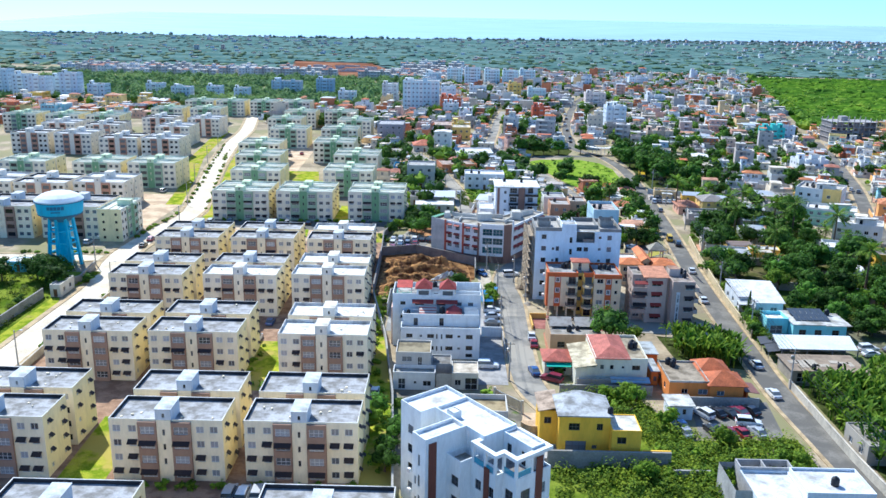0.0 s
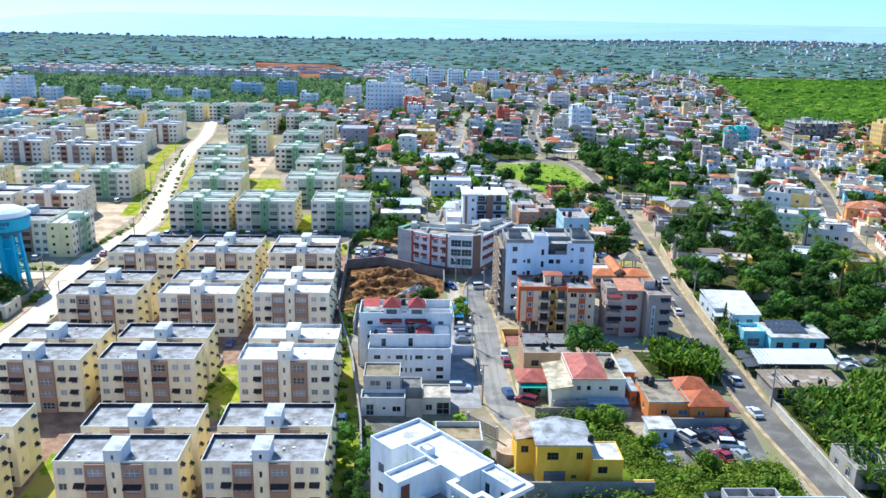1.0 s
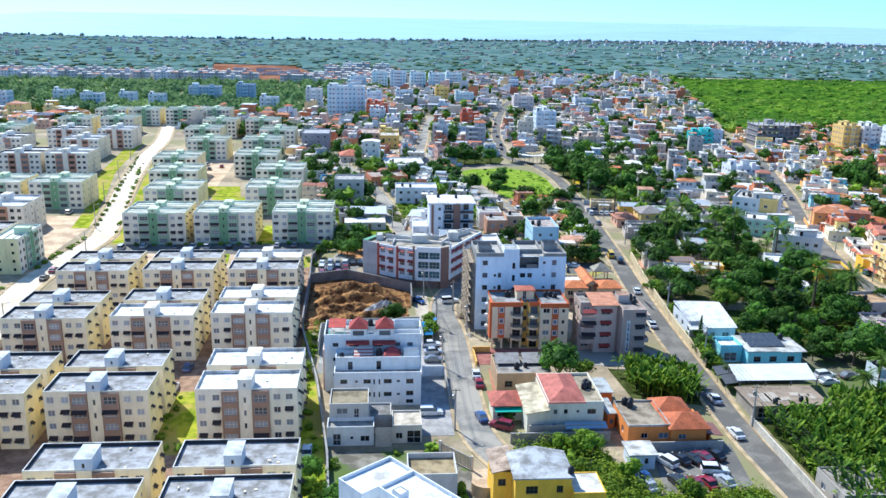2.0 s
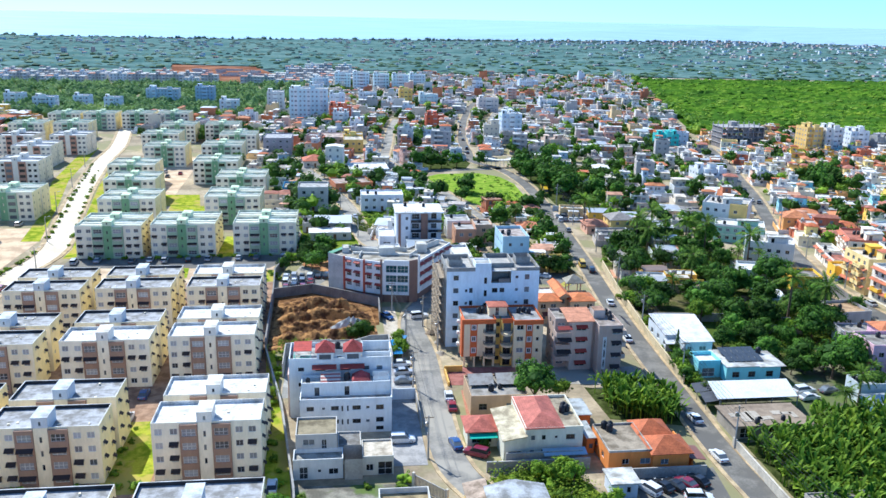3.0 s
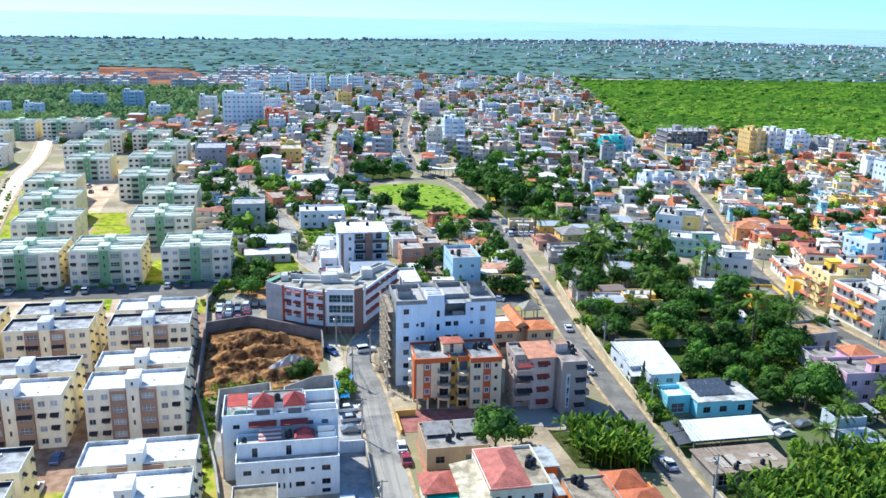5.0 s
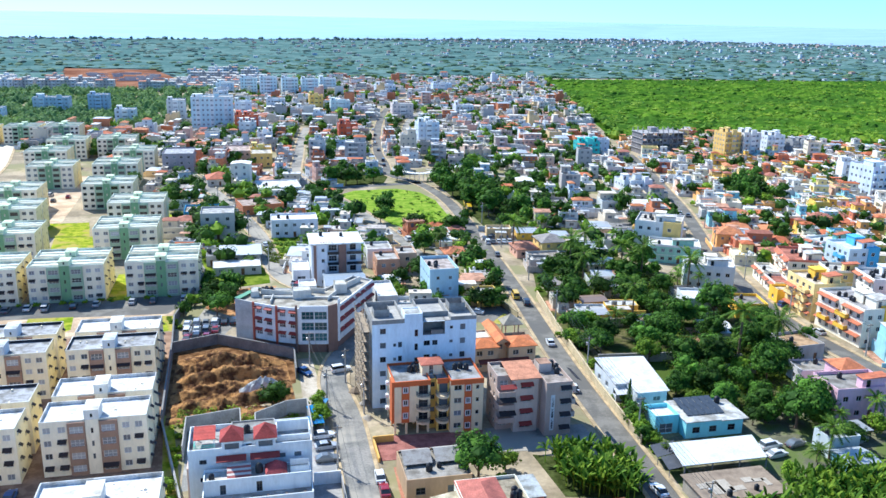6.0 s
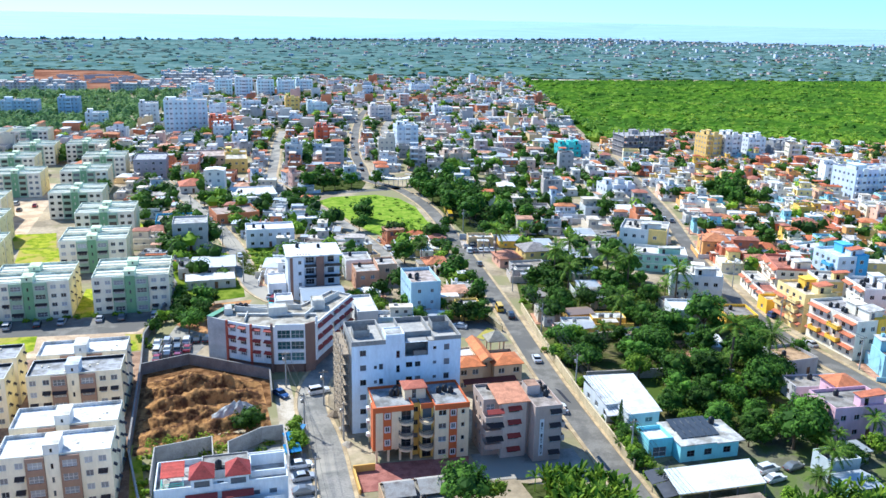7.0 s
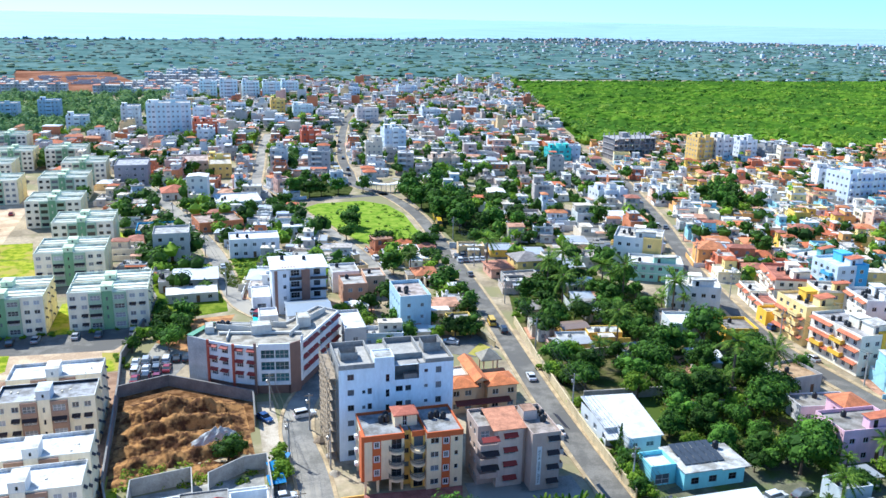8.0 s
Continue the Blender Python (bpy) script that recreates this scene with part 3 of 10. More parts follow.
        part("roof", g, [tiles(deck) if roof != "tin" else plain("metal_sheet", deck, 0.4, 0.3), wall_paint(wall)], top)
    for (bx, by, bw, bd, bf) in balcony:
        z = base + bf * fh
        q = Geo()
        q.box(bx, by - bd, z - 0.15, bx + bw, by - 0.003, z)
        q.box(bx, by - bd, z, bx + bw, by - bd + 0.1, z + 0.95), q.box(bx, by - bd + 0.1, z, bx + 0.1, by - 0.003, z + 0.95), q.box(bx + bw - 0.1, by - bd + 0.1, z, bx + bw, by - 0.003, z + 0.95)
        part("balcony", q, wall_paint(trim or wall), top)
    return top


# estate apartment slabs
BROWN, GREEN_T, MINT = (0.33, 0.215, 0.155), (0.22, 0.39, 0.21), (0.62, 0.74, 0.52)
BLACK_SEAL = surface("bitumen_seal", (0.03, 0.03, 0.035), (0.08, 0.08, 0.08), 0.5, relief=0.1)


def apartment(style, w=17.4, d=7.9, fine=True, seed=1, floors_seen=4):
    """One four-storey slab: rendered walls, two bays with large windows, stair column with slits, roof tower, awnings."""
    rnd = random.Random(seed)
    look_of = {"grey": ((0.90, 0.79, 0.56), (0.90, 0.77, 0.44), BROWN, (0.42, 0.42, 0.43), True, "cream four-storey apartment slab with brown bays, dark awnings and grey roof"),
               "white": ((0.90, 0.82, 0.64), (0.88, 0.79, 0.54), BROWN, (0.80, 0.79, 0.77), False, "cream four-storey apartment slab with brown bays and white roof"),
               "green": ((0.88, 0.81, 0.64), (0.88, 0.76, 0.42), GREEN_T, (0.72, 0.76, 0.68), False, "beige four-storey apartment slab with green bays and green roof tower"),
               "red": ((0.86, 0.80, 0.68), (0.82, 0.73, 0.56), (0.46, 0.26, 0.18), (0.66, 0.66, 0.66), seed % 2 == 0, "beige four-storey apartment slab with rust-red bays")}[style]
    front, side, bay, deck, sealed, label = look_of
    top = thing("apartment_block", Matrix(), label, "apartment building", style + " apartment slabs of the estate")
    fh, H = 2.45, 9.8
    k = w / 17.4
    cols = [(0.5, 1.7, 1.1), (2.9, 4.1, 1.1), (13.3, 14.5, 1.1), (15.4, 16.6, 1.1)]
    g = Geo()
    fronts, bays, slits = [], [], []
    for f in range(4):
        for a, b, h in cols:
            fronts.append((a * k, f * fh + 0.85, b * k, f * fh + 0.85 + h))
        for a in (4.85, 10.0):
            bays.append((a * k, f * fh + 0.7, (a + 2.2) * k, f * fh + 2.0))
        if f:
            slits.append((8.25 * k, f * fh + 0.5, 8.65 * k, f * fh + 1.5))
    side_h = [(a, f * fh + 0.95, a + 0.8, f * fh + 1.8) for f in range(4) for a in (1.3, d - 2.1)]
    bx = (4.5 * k, 12.6 * k)
    face(g, (0, 0), (1, 0), (0, -1), w, 0, H + 0.6, [h for h in fronts], 0.14, 0)
    face(g, (w, 0), (0, 1), (1, 0), d, 0, H + 0.6, side_h, 0.14, 1)
    face(g, (w, d), (-1, 0), (0, 1), w, 0, H + 0.6, [], 0.14, 0)
    face(g, (0, d), (0, -1), (-1, 0), d, 0, H + 0.6, side_h, 0.14, 1)
    joined = [h for h in fronts if h[1] < (4 - floors_seen) * fh]
    for a0, z0, a1, z1 in joined:
        g.poly([(a0, 0.14, z0), (a1, 0.14, z0), (a1, 0.14, z1), (a0, 0.14, z1)], 2)
    for a0, z0, a1, z1 in side_h:
        g.poly([(0.14, d - a0, z0), (0.14, d - a1, z0), (0.14, d - a1, z1), (0.14, d - a0, z1)], 2)
        if not (fine and floors_seen):
            g.poly([(w - 0.14, a0, z0), (w - 0.14, a1, z0), (w - 0.14, a1, z1), (w - 0.14, a0, z1)], 2)
    part("wall", g, [wall_paint(front), wall_paint(side), glazing()], top)
    # bays stand proud of the front, the stair column between them
    for i, (a, b) in enumerate(((4.5, 7.35), (9.65, 12.6))):
        g = Geo()
        sel = [(h[0] - a * k, h[1], h[2] - a * k, h[3]) for h in bays if a * k < h[0] < b * k]
        face(g, (a * k, -0.45), (1, 0), (0, -1), (b - a) * k, 0, H + 0.3, sel, 0.2)
        g.poly([(b * k, -0.45, 0), (b * k, -0.002, 0), (b * k, -0.002, H + 0.3), (b * k, -0.45, H + 0.3)])
        g.poly([(a * k, -0.002, 0), (a * k, -0.45, 0), (a * k, -0.45, H + 0.3), (a * k, -0.002, H + 0.3)])
        g.poly([(a * k, -0.45, H + 0.3), (b * k, -0.45, H + 0.3), (b * k, -0.002, H + 0.3), (a * k, -0.002, H + 0.3)])
        for a0, z0, a1, z1 in sel:
            if z0 < (4 - floors_seen) * fh:
                g.poly([(a * k + a0, -0.25, z0), (a * k + a1, -0.25, z0), (a * k + a1, -0.25, z1), (a * k + a0, -0.25, z1)], 1)
        part("bay", g, [wall_paint(bay if style != "green" else (0.38, 0.49, 0.35)), glazing()], top, "brown rendered bay" if bay == BROWN else "coloured rendered bay")
    g = Geo()
    face(g, (7.4 * k, -0.3), (1, 0), (0, -1), 2.2 * k, 0, H + 0.6, [(h[0] - 7.4 * k, h[1], h[2] - 7.4 * k, h[3]) for h in slits], 0.15)
    g.poly([(7.4 * k, -0.3, H + 0.6), (9.6 * k, -0.3, H + 0.6), (9.6 * k, 0.002, H + 0.6), (7.4 * k, 0.002, H + 0.6)])
    for x in (7.4 * k, 9.6 * k):
        g.poly([(x, -0.3, 0), (x, 0.002, 0), (x, 0.002, H + 0.6), (x, -0.3, H + 0.6)])
    part("stair_column", g, wall_paint(GREEN_T if style == "green" else front), top, "green stair column" if style == "green" else "cream stair column")
    g = Geo()
    x0, x1, y1, z1 = 7.3 * k, 9.7 * k, 3.9, H + (1.9 if style == "green" else 2.35)
    face(g, (x0, -0.28), (1, 0), (0, -1), x1 - x0, H + 0.62, z1, [((x1 - x0) / 2 - 0.2, H + 1.0, (x1 - x0) / 2 + 0.2, H + 1.7)], 0.15)
    g.box(x0 + 0.6, -0.12, H + 0.8, x1 - 0.6, -0.1, H + 1.8, 2)
    g.poly([(x1, -0.28, H), (x1, y1, H), (x1, y1, z1), (x1, -0.28, z1)]), g.poly([(x0, y1, H), (x0, -0.28, H), (x0, -0.28, z1), (x0, y1, z1)]), g.poly([(x1, y1, H), (x0, y1, H), (x0, y1, z1), (x1, y1, z1)])
    g.box(x0 - 0.1, -0.38, z1, x1 + 0.1, y1 + 0.1, z1 + 0.1, 1)
    tower = MINT if style == "green" else ((0.60, 0.64, 0.68) if style == "grey" else (0.78, 0.76, 0.70))
    part("roof_tower", g, [wall_paint(tower), roof_deck(tower), glazing()], top, "pale mint roof tower" if style == "green" else "pale stair tower on the roof")
    g = Geo()
    g.box(0.16, 0.16, H - 0.15, w - 0.16, d - 0.16, H, 0)
    if sealed:
        for q in ((0.16, 0.18, H, 0.19, d - 0.18, H + 0.55), (w - 0.19, 0.18, H, w - 0.16, d - 0.18, H + 0.55), (0.18, d - 0.19, H, w - 0.18, d - 0.16, H + 0.55)):
            g.box(*q, 2)
    for i in range(5):
        a, b = rnd.uniform(1, w - 2), rnd.uniform(1, d - 1.5)
        if not 6.5 * k < a < 10 * k:
            g.box(a, b, H, a + rnd.uniform(0.15, 0.5), b + rnd.uniform(0.15, 0.5), H + rnd.uniform(0.1, 0.35), 1)
    if style == "green":
        for q in (0.33, 0.66):
            g.box(0.16, d * q - 0.15, H, w - 0.16, d * q + 0.15, H + 0.28, 1)
    part("roof", g, [roof_deck(deck), wall_paint(front), BLACK_SEAL], top)
    g = Geo()
    parapet(g, w - 0.004, d - 0.004, H, H + 0.62, 0.16, 0, 0.002, 0.002)
    part("parapet", g, roof_deck((0.74, 0.79, 0.66) if style == "green" else (0.70, 0.69, 0.66)), top)
    low = (4 - floors_seen) * fh
    put_windows(top, {"f": [h for h in fronts if h[1] >= low], "r": side_h if fine else [], "l": []} if floors_seen else {}, w, d, 1, "p", 0.1)
    if not floors_seen:
        return top
    for h in [h for h in bays if h[1] >= low]:
        part("window", window_mesh(h[2] - h[0], h[3] - h[1], 2, "p"), None, top, m=pose(h[0], -0.45 + 0.15, h[1]))
    for h in [h for h in slits if h[1] >= low]:
        part("window", window_mesh(h[2] - h[0], h[3] - h[1], 0, "d"), None, top, m=pose(h[0], -0.3 + 0.1, h[1]))
    if fine or style == "green":
        odds = {"grey": 0.72, "white": 0.5, "green": 0.6, "red": 0.4}[style]
        for h in fronts:
            if low <= h[1] < 3 * fh and rnd.random() < odds:
                awning(top, h[0] - 0.15, -0.002, h[3] + 0.12, h[2] - h[0] + 0.3, 0, AWN_BLACK)
        for h in bays:
            if low <= h[1] < 3 * fh and rnd.random() < odds:
                awning(top, h[0] - 0.2, -0.452, h[3] + 0.1, h[2] - h[0] + 0.4, 0, AWN_BLACK)
        if fine:
            for h in side_h:
                if rnd.random() < 0.85:
                    awning(top, w + 0.002, h[0] - 0.1, h[3] + 0.1, 1.0, 90, AWN_BLACK, 0.55, 0.4)
    return top


def estate():
    first = {}
    placed = 0
    # style, front-left corner of the nearer slab of a pair, width, gap to the rear slab
    rows = [("grey", -56.1, 75.3), ("grey", -22.8, 75.3), ("grey", -77.8, 110.5), ("grey", -50.4, 110.6), ("grey", -29.8, 110.8),
            ("grey", -77.6, 146.2), ("grey", -57.3, 146.8), ("white", -32.0, 146.8), ("grey", -79.4, 182.6), ("white", -57.4, 183.7, "grey"), ("white", -36.6, 185.0),
            ("grey", -80.2, 216.5), ("grey", -59.5, 217.3), ("grey", -38.4, 217.5, "white")]
    for i, (front, x, y, *rear) in enumerate(rows):
        for j in (0, 1):
            style = rear[0] if j and rear else front
            seen = 0 if i < 2 else (4, 1)[j]
            var = (style, seen, i % 3)
            m = pose(x, y + j * 10.3, 0)
            if var not in first:
                first[var] = apartment(style, seed=11 + len(first) * 5, floors_seen=seen)
                first[var].matrix_basis = m
            else:
                copy_thing(first[var], m)
            TAKEN.append((x + 8.7, y + j * 10.3 + 4, 10, 6))
    greens = [(-82, 278.8), (-60, 280), (-35, 281), (-85.8, 318), (-49.8, 321), (-93, 353.5), (-51, 359), (-100, 387), (-66, 396), (-96.5, 440), (-69.5, 443), (-107, 483), (-66, 481), (-104.7, 521), (-80, 524)]
    far = [("grey", -149, 249), ("grey", -128, 250), ("red", -155, 286), ("red", -135, 289), ("green", -131, 330), ("green", -153, 329), ("green", -183, 328),
           ("red", -149.5, 396), ("red", -170, 396), ("red", -197, 407), ("red", -219, 408), ("red", -158, 440), ("red", -196.8, 443), ("red", -222, 446), ("red", -178, 476), ("red", -152, 477), ("green", -237, 482),
           ("green", -213, 482), ("green", -184, 575), ("green", -163, 576), ("green", -140, 578), ("green", -118, 579), ("green", -240, 330), ("red", -175, 287), ("grey", -171, 250), ("green", -262, 482), ("green", -190, 525), ("green", -166, 527)]
    for i, (style, x, y) in enumerate([("green", *q) for q in greens] + far):
        near = i < 3
        for j in (0, 1):
            seen = (4, 1)[j] if i < 5 else 0
            var = (style, near, seen, i % 2 if i > 2 else i)
            m = pose(x, y + j * 9.6, 0)
            if var not in first:
                first[var] = apartment(style, w=19.6 if style == "green" else 18.5, d=8.4, fine=near, seed=31 + len(first) * 3, floors_seen=seen)
                first[var].matrix_basis = m
            else:
                copy_thing(first[var], m)
            TAKEN.append((x + 9.7, y + j * 9.6 + 4, 11, 6))

    # a slab that stands end-on to the avenue
    apartment("green", w=17.4, d=7.4, fine=False, seed=77, floors_seen=0).matrix_basis = pose(-101.4, 247, 0, 0, 0, 90)
    TAKEN.append((-105, 256, 5, 10))


estate()


# ---- the buildings along the streets ----
def mass(top, x0, y0, x1, y1, z0, z1, mat, f=(), r=(), b=(), l=(), bars=1, tint="w", deck=None, high=0.0, rim=None, name="wall", label=""):
    """One rendered volume of a building with its windows, and a flat deck with parapet on top."""
    w, d = x1 - x0, y1 - y0
    holes = {"f": [h for h in f], "r": [h for h in r], "b": [h for h in b], "l": [h for h in l]}
    g = Geo()
    for s in "frbl":
        o, u, n, _, length = side_frame(s, w, d)
        face(g, (o[0] + x0, o[1] + y0), u, n, length, z0, z1, holes[s])
    ob = part(name, g, mat, top, label)
    for s, hs in holes.items():
        o, u, n, turn, _ = side_frame(s, w, d)
        for a0, q0, a1, q1 in hs:
            part("window", window_mesh(a1 - a0, q1 - q0, bars if a1 - a0 > 0.75 else 0, tint), None, top, m=pose(x0 + o[0] + u[0] * a0 - n[0] * 0.12, y0 + o[1] + u[1] * a0 - n[1] * 0.12, q0, 0, 0, turn))
    if deck is not None:
        flat(top, x0, y0, x1, y1, z1, deck, high, rim or mat)
    return ob


def flat(top, x0, y0, x1, y1, z, deck, high, rim, t=0.16):
    g = Geo()
    g.box(x0 + t, y0 + t, z - 0.2, x1 - t, y1 - t, z - 0.01)
    part("roof", g, roof_deck(deck), top)
    if high:
        g = Geo()
        parapet(g, x1 - x0, y1 - y0, z, z + high, t, 0, x0, y0)
        part("parapet", g, rim, top)


def hipped(top, x0, y0, x1, y1, z, rise, c, over=0.4):
    g = Geo()
    hip(g, x1 - x0, y1 - y0, z, rise, over, 0, x0, y0)
    part("tiled_roof", g, tiles(c), top, "terracotta tiled hip roof")


def grid(cols, rows, w, h):
    return [(a, z, a + w, z + h) for z in rows for a in cols]


def box_part(top, name, mat, *q, label=""):
    g = Geo()
    g.box(*q)
    return part(name, g, mat, top, label)


def round_balcony(top, x, y, z, w, depth, mat, rail):
    pts = [(x + w / 2 - math.cos(math.pi * i / 10) * w / 2, y - math.sin(math.pi * i / 10) * depth) for i in range(11)]
    g = Geo()
    g.prism(pts, z - 0.32, z + 0.16)
    g.poly([(a, b, z - 0.32) for a, b in reversed(pts)])
    slab = part("balcony", g, mat, top)
    g = Geo()
    for i in range(10):
        g.beam((*pts[i], z + 0.9), (*pts[i + 1], z + 0.9), 0.07)
        g.beam((*pts[i], z + 0.45), (*pts[i + 1], z + 0.45), 0.05)
    for i in range(0, 21):
        p = pts[i // 2] if i % 2 == 0 else ((pts[i // 2][0] + pts[i // 2 + 1][0]) / 2, (pts[i // 2][1] + pts[i // 2 + 1][1]) / 2)
        g.beam((*p, z), (*p, z + 0.9), 0.045)
    part("railing", g, rail, slab, "dark metal railing")


def orange_house():
    top = thing("apartment_house", pose(25.1, 188.6, 0), "four-storey cream and orange apartment house with curved balconies", "apartment building")
    TAKEN.append((33.8, 191, 10.5, 6))
    cream, orange, yellow = wall_paint((0.84, 0.68, 0.44)), wall_paint((0.56, 0.13, 0.035)), wall_paint((0.84, 0.56, 0.14))
    fh, H = 2.65, 10.6
    rows = [fh * i + 0.85 for i in range(4)]
    mass(top, 0, 0, 7.0, 9, 2.5, H, cream, f=[(4.75, z - 0.75, 6.55, z + 1.25) for z in rows[1:]], tint="d", l=grid((2, 5.5), rows[1:], 1.0, 1.0), deck=(0.33, 0.33, 0.33), high=0.5, rim=orange)
    mass(top, 7.002, 1.6, 8.398, 9, 0, H, yellow, f=grid((0.3,), rows, 0.9, 1.0), deck=(0.33, 0.33, 0.33), tint="d")
    mass(top, 8.4, 0.2, 10.798, 9, 0, H, yellow, f=[(0.35, z - 0.75, 2.05, z + 1.25) for z in rows], deck=(0.33, 0.33, 0.33), tint="d")
    mass(top, 10.8, -1.0, 17.3, 9, 0, H, cream, f=grid((0.7,), rows, 1.5, 1.1) + grid((5.0,), rows, 0.7, 0.9), r=grid((2, 6), rows, 1.1, 1.1), l=[], deck=(0.33, 0.33, 0.33), high=0.5, rim=orange)
    for x0, z0 in ((1.4, 2.5), (13.5, 0.0)):
        y = -0.12 if x0 < 5 else -1.12
        g = Geo()
        hs = [(0.35, z, 1.15, z + 1.0) for z in rows if z > z0]
        face(g, (x0, y), (1, 0), (0, -1), 1.5, z0, H - 0.002, hs, 0.1)
        for a in (0, 1.5):
            g.poly([(x0 + a, y, z0), (x0 + a, y + 0.118, z0), (x0 + a, y + 0.118, H - 0.002), (x0 + a, y, H - 0.002)])
        part("pilaster", g, orange, top, "orange rendered vertical strip")
        for h in hs:
            part("window", window_mesh(0.8, 1.0, 1), None, top, m=pose(x0 + 0.35, y + 0.06, h[1]))
            g = Geo()
            for q in ((0.2, h[1] - 0.14, 1.3, h[1]), (0.2, h[3], 1.3, h[3] + 0.14), (0.2, h[1], 0.35, h[3]), (1.15, h[1], 1.3, h[3])):
                g.box(x0 + q[0], y - 0.05, q[1], x0 + q[2], y - 0.002, q[3])
            part("window_surround", g, FRAME_WHITE, top)
    for x0, x1, y in ((-0.06, 7.02, -0.1), (8.38, 10.738, 0.1), (10.74, 17.36, -1.1)):
        box_part(top, "cornice", orange, x0, y, H - 0.55, x1, y + 0.098, H + 0.5)
    box_part(top, "corner_pier", orange, -0.5, -0.06, 2.5, -0.004, 2.4, H + 0.5)
    for x in (0.0, 2.2, 4.4, 6.5):
        for y in (0.1, 4, 8):
            box_part(top, "column", cream, x, y, 0, x + 0.4, y + 0.4, 2.5)
    for i, z in enumerate((2.65, 5.3, 7.95)):
        round_balcony(top, 4.3, -0.004, z, 2.7, 1.35, cream, METAL_RAIL)
        round_balcony(top, 8.1, 0.196, z, 2.66, 1.9, cream, METAL_RAIL)
        g = Geo()
        g.box(-1.1, 3.2, z + 1.2, -0.55, 4.1, z + 1.8)
        part("air_conditioner", g, FRAME_WHITE, top, "white air conditioner box on the wall")
    mass(top, 6.0, 3.2, 10.0, 6.6, H, H + 2.1, cream, f=[(1.4, H + 0.1, 2.2, H + 2.0)])
    g = Geo()
    hip(g, 4.0, 3.4, H + 2.25, 0.45, 0.3, 0, 6.0, 3.2)
    part("tiled_roof", g, tiles((0.42, 0.13, 0.08)), top, "red tiled roof of the stair head")
    for a, b in ((4.0, 5.5), (5.0, 5.7), (5.1, 7), (13, 5), (14.2, 5.4), (15.2, 4.6)):
        tank(25.1 + a, 188.6 + b, H - 0.01)
    return top


def white_tower():
    top = thing("apartment_house", pose(22.6, 200.6, 0), "tall unfinished white-painted apartment house with bare concrete sides", "apartment building")
    TAKEN.append((33.6, 206.5, 12, 7))
    blue, raw = wall_paint((0.78, 0.87, 0.95)), concrete((0.34, 0.33, 0.31))
    fh, H = 3.05, 18.3
    rows = [fh * i + 0.9 for i in range(6)]
    holes = []
    for i, z in enumerate(rows):
        holes += [(1.6, z, 2.8, z + 1.2), (18.2, z, 19.3, z + 1.25), (16.0, z + 0.3, 16.7, z + 0.95)]
        if i < 5:
            holes += [(4.3, z + 0.2, 4.9, z + 0.9), (5.3, z, 6.1, z + 1.2), (10.6, z, 11.9, z + 1.1), (12.4, z, 13.5, z + 1.1)]
        holes.append((8.7, z - 0.9, 9.4, z + 0.6) if i else (8.7, 0.9, 9.4, 2.1))
    holes.append((10.4, 15.4, 15.0, H))
    holes = [h for h in holes if not (h[0] < 15.0 and h[2] > 10.4 and h[3] > 15.4) or h[3] == H]
    g = Geo()
    face(g, (0, 0), (1, 0), (0, -1), 21.6, 0, H, [h for h in holes], 0.2)
    part("wall", g, blue, top)
    for h in holes:
        if h[3] < H:
            part("window", window_mesh(h[2] - h[0], h[3] - h[1], 1 if h[2] - h[0] > 0.9 else 0, "d"), None, top, m=pose(h[0], 0.16, h[1]))
    g = Geo()
    for s in "rbl":
        o, u, n, _, length = side_frame(s, 21.6, 11.5)
        face(g, o, u, n, length, 0, H, grid((2.0, 6.0), rows, 1.6, 1.5) if s != "b" else [], 0.3)
    part("wall", g, raw, top, "bare grey concrete block wall")
    for i in range(7):
        g = Geo()
        z = i * fh
        g.box(0.3, 0.32, z - 0.2 if i else 0.0, 21.3, 11.2, z if i else 0.1)
        part("floor_slab", g, concrete(), top)
    # recess left open at the top floor
    g = Geo()
    g.box(10.4, 2.6, 15.26, 15.0, 2.8, H), g.box(10.2, 0.32, 15.26, 10.398, 2.8, H), g.box(15.002, 0.32, 15.26, 15.2, 2.8, H)
    part("wall", g, raw, top, "bare block walls of an open recess")
    g = Geo()
    g.box(12.2, 0.3, 15.26, 14.8, 1.2, 16.3)
    part("block_stack", g, concrete((0.26, 0.23, 0.2)), top, "rough stack of blocks")
    for q in ((0, 0, 6.6, 11.5, 0.9), (10.3, 3.0, 16.2, 11.5, 1.0), (16.2, 0, 21.6, 11.5, 0.8)):
        g = Geo()
        parapet(g, q[2] - q[0], q[3] - q[1], H + 0.002, H + q[4], 0.2, 0, q[0], q[1])
        part("parapet", g, raw, top)
    mass(top, 6.61, 0.004, 10.3, 4.0, H, H + 1.7, blue, deck=(0.5, 0.5, 0.48), high=0.15)
    mass(top, 1.0, 4.2, 4.2, 7.4, H, H + 1.6, raw, name="water_cistern")
    mass(top, 17.0, 5.0, 20.4, 8.5, H, H + 1.9, raw, name="water_cistern")
    # scaffolding on the side and the sacks below
    sc = thing("scaffolding", pose(20.3, 201.0, 0), "weathered timber and metal scaffolding against a concrete wall", "scaffolding")
    rnd = random.Random(5)
    wood = surface("scaffold_timber", (0.34, 0.27, 0.19), (0.16, 0.12, 0.08), 0.6, 1.0, 6.0, 0.95)
    for y in (0.0, 2.7, 5.4, 8.1, 10.8):
        for x in (0.2, 1.7):
            box_part(sc, "upright", wood, x, y, 0, x + 0.1, y + 0.1, 18.6 + rnd.uniform(-0.5, 0.8))
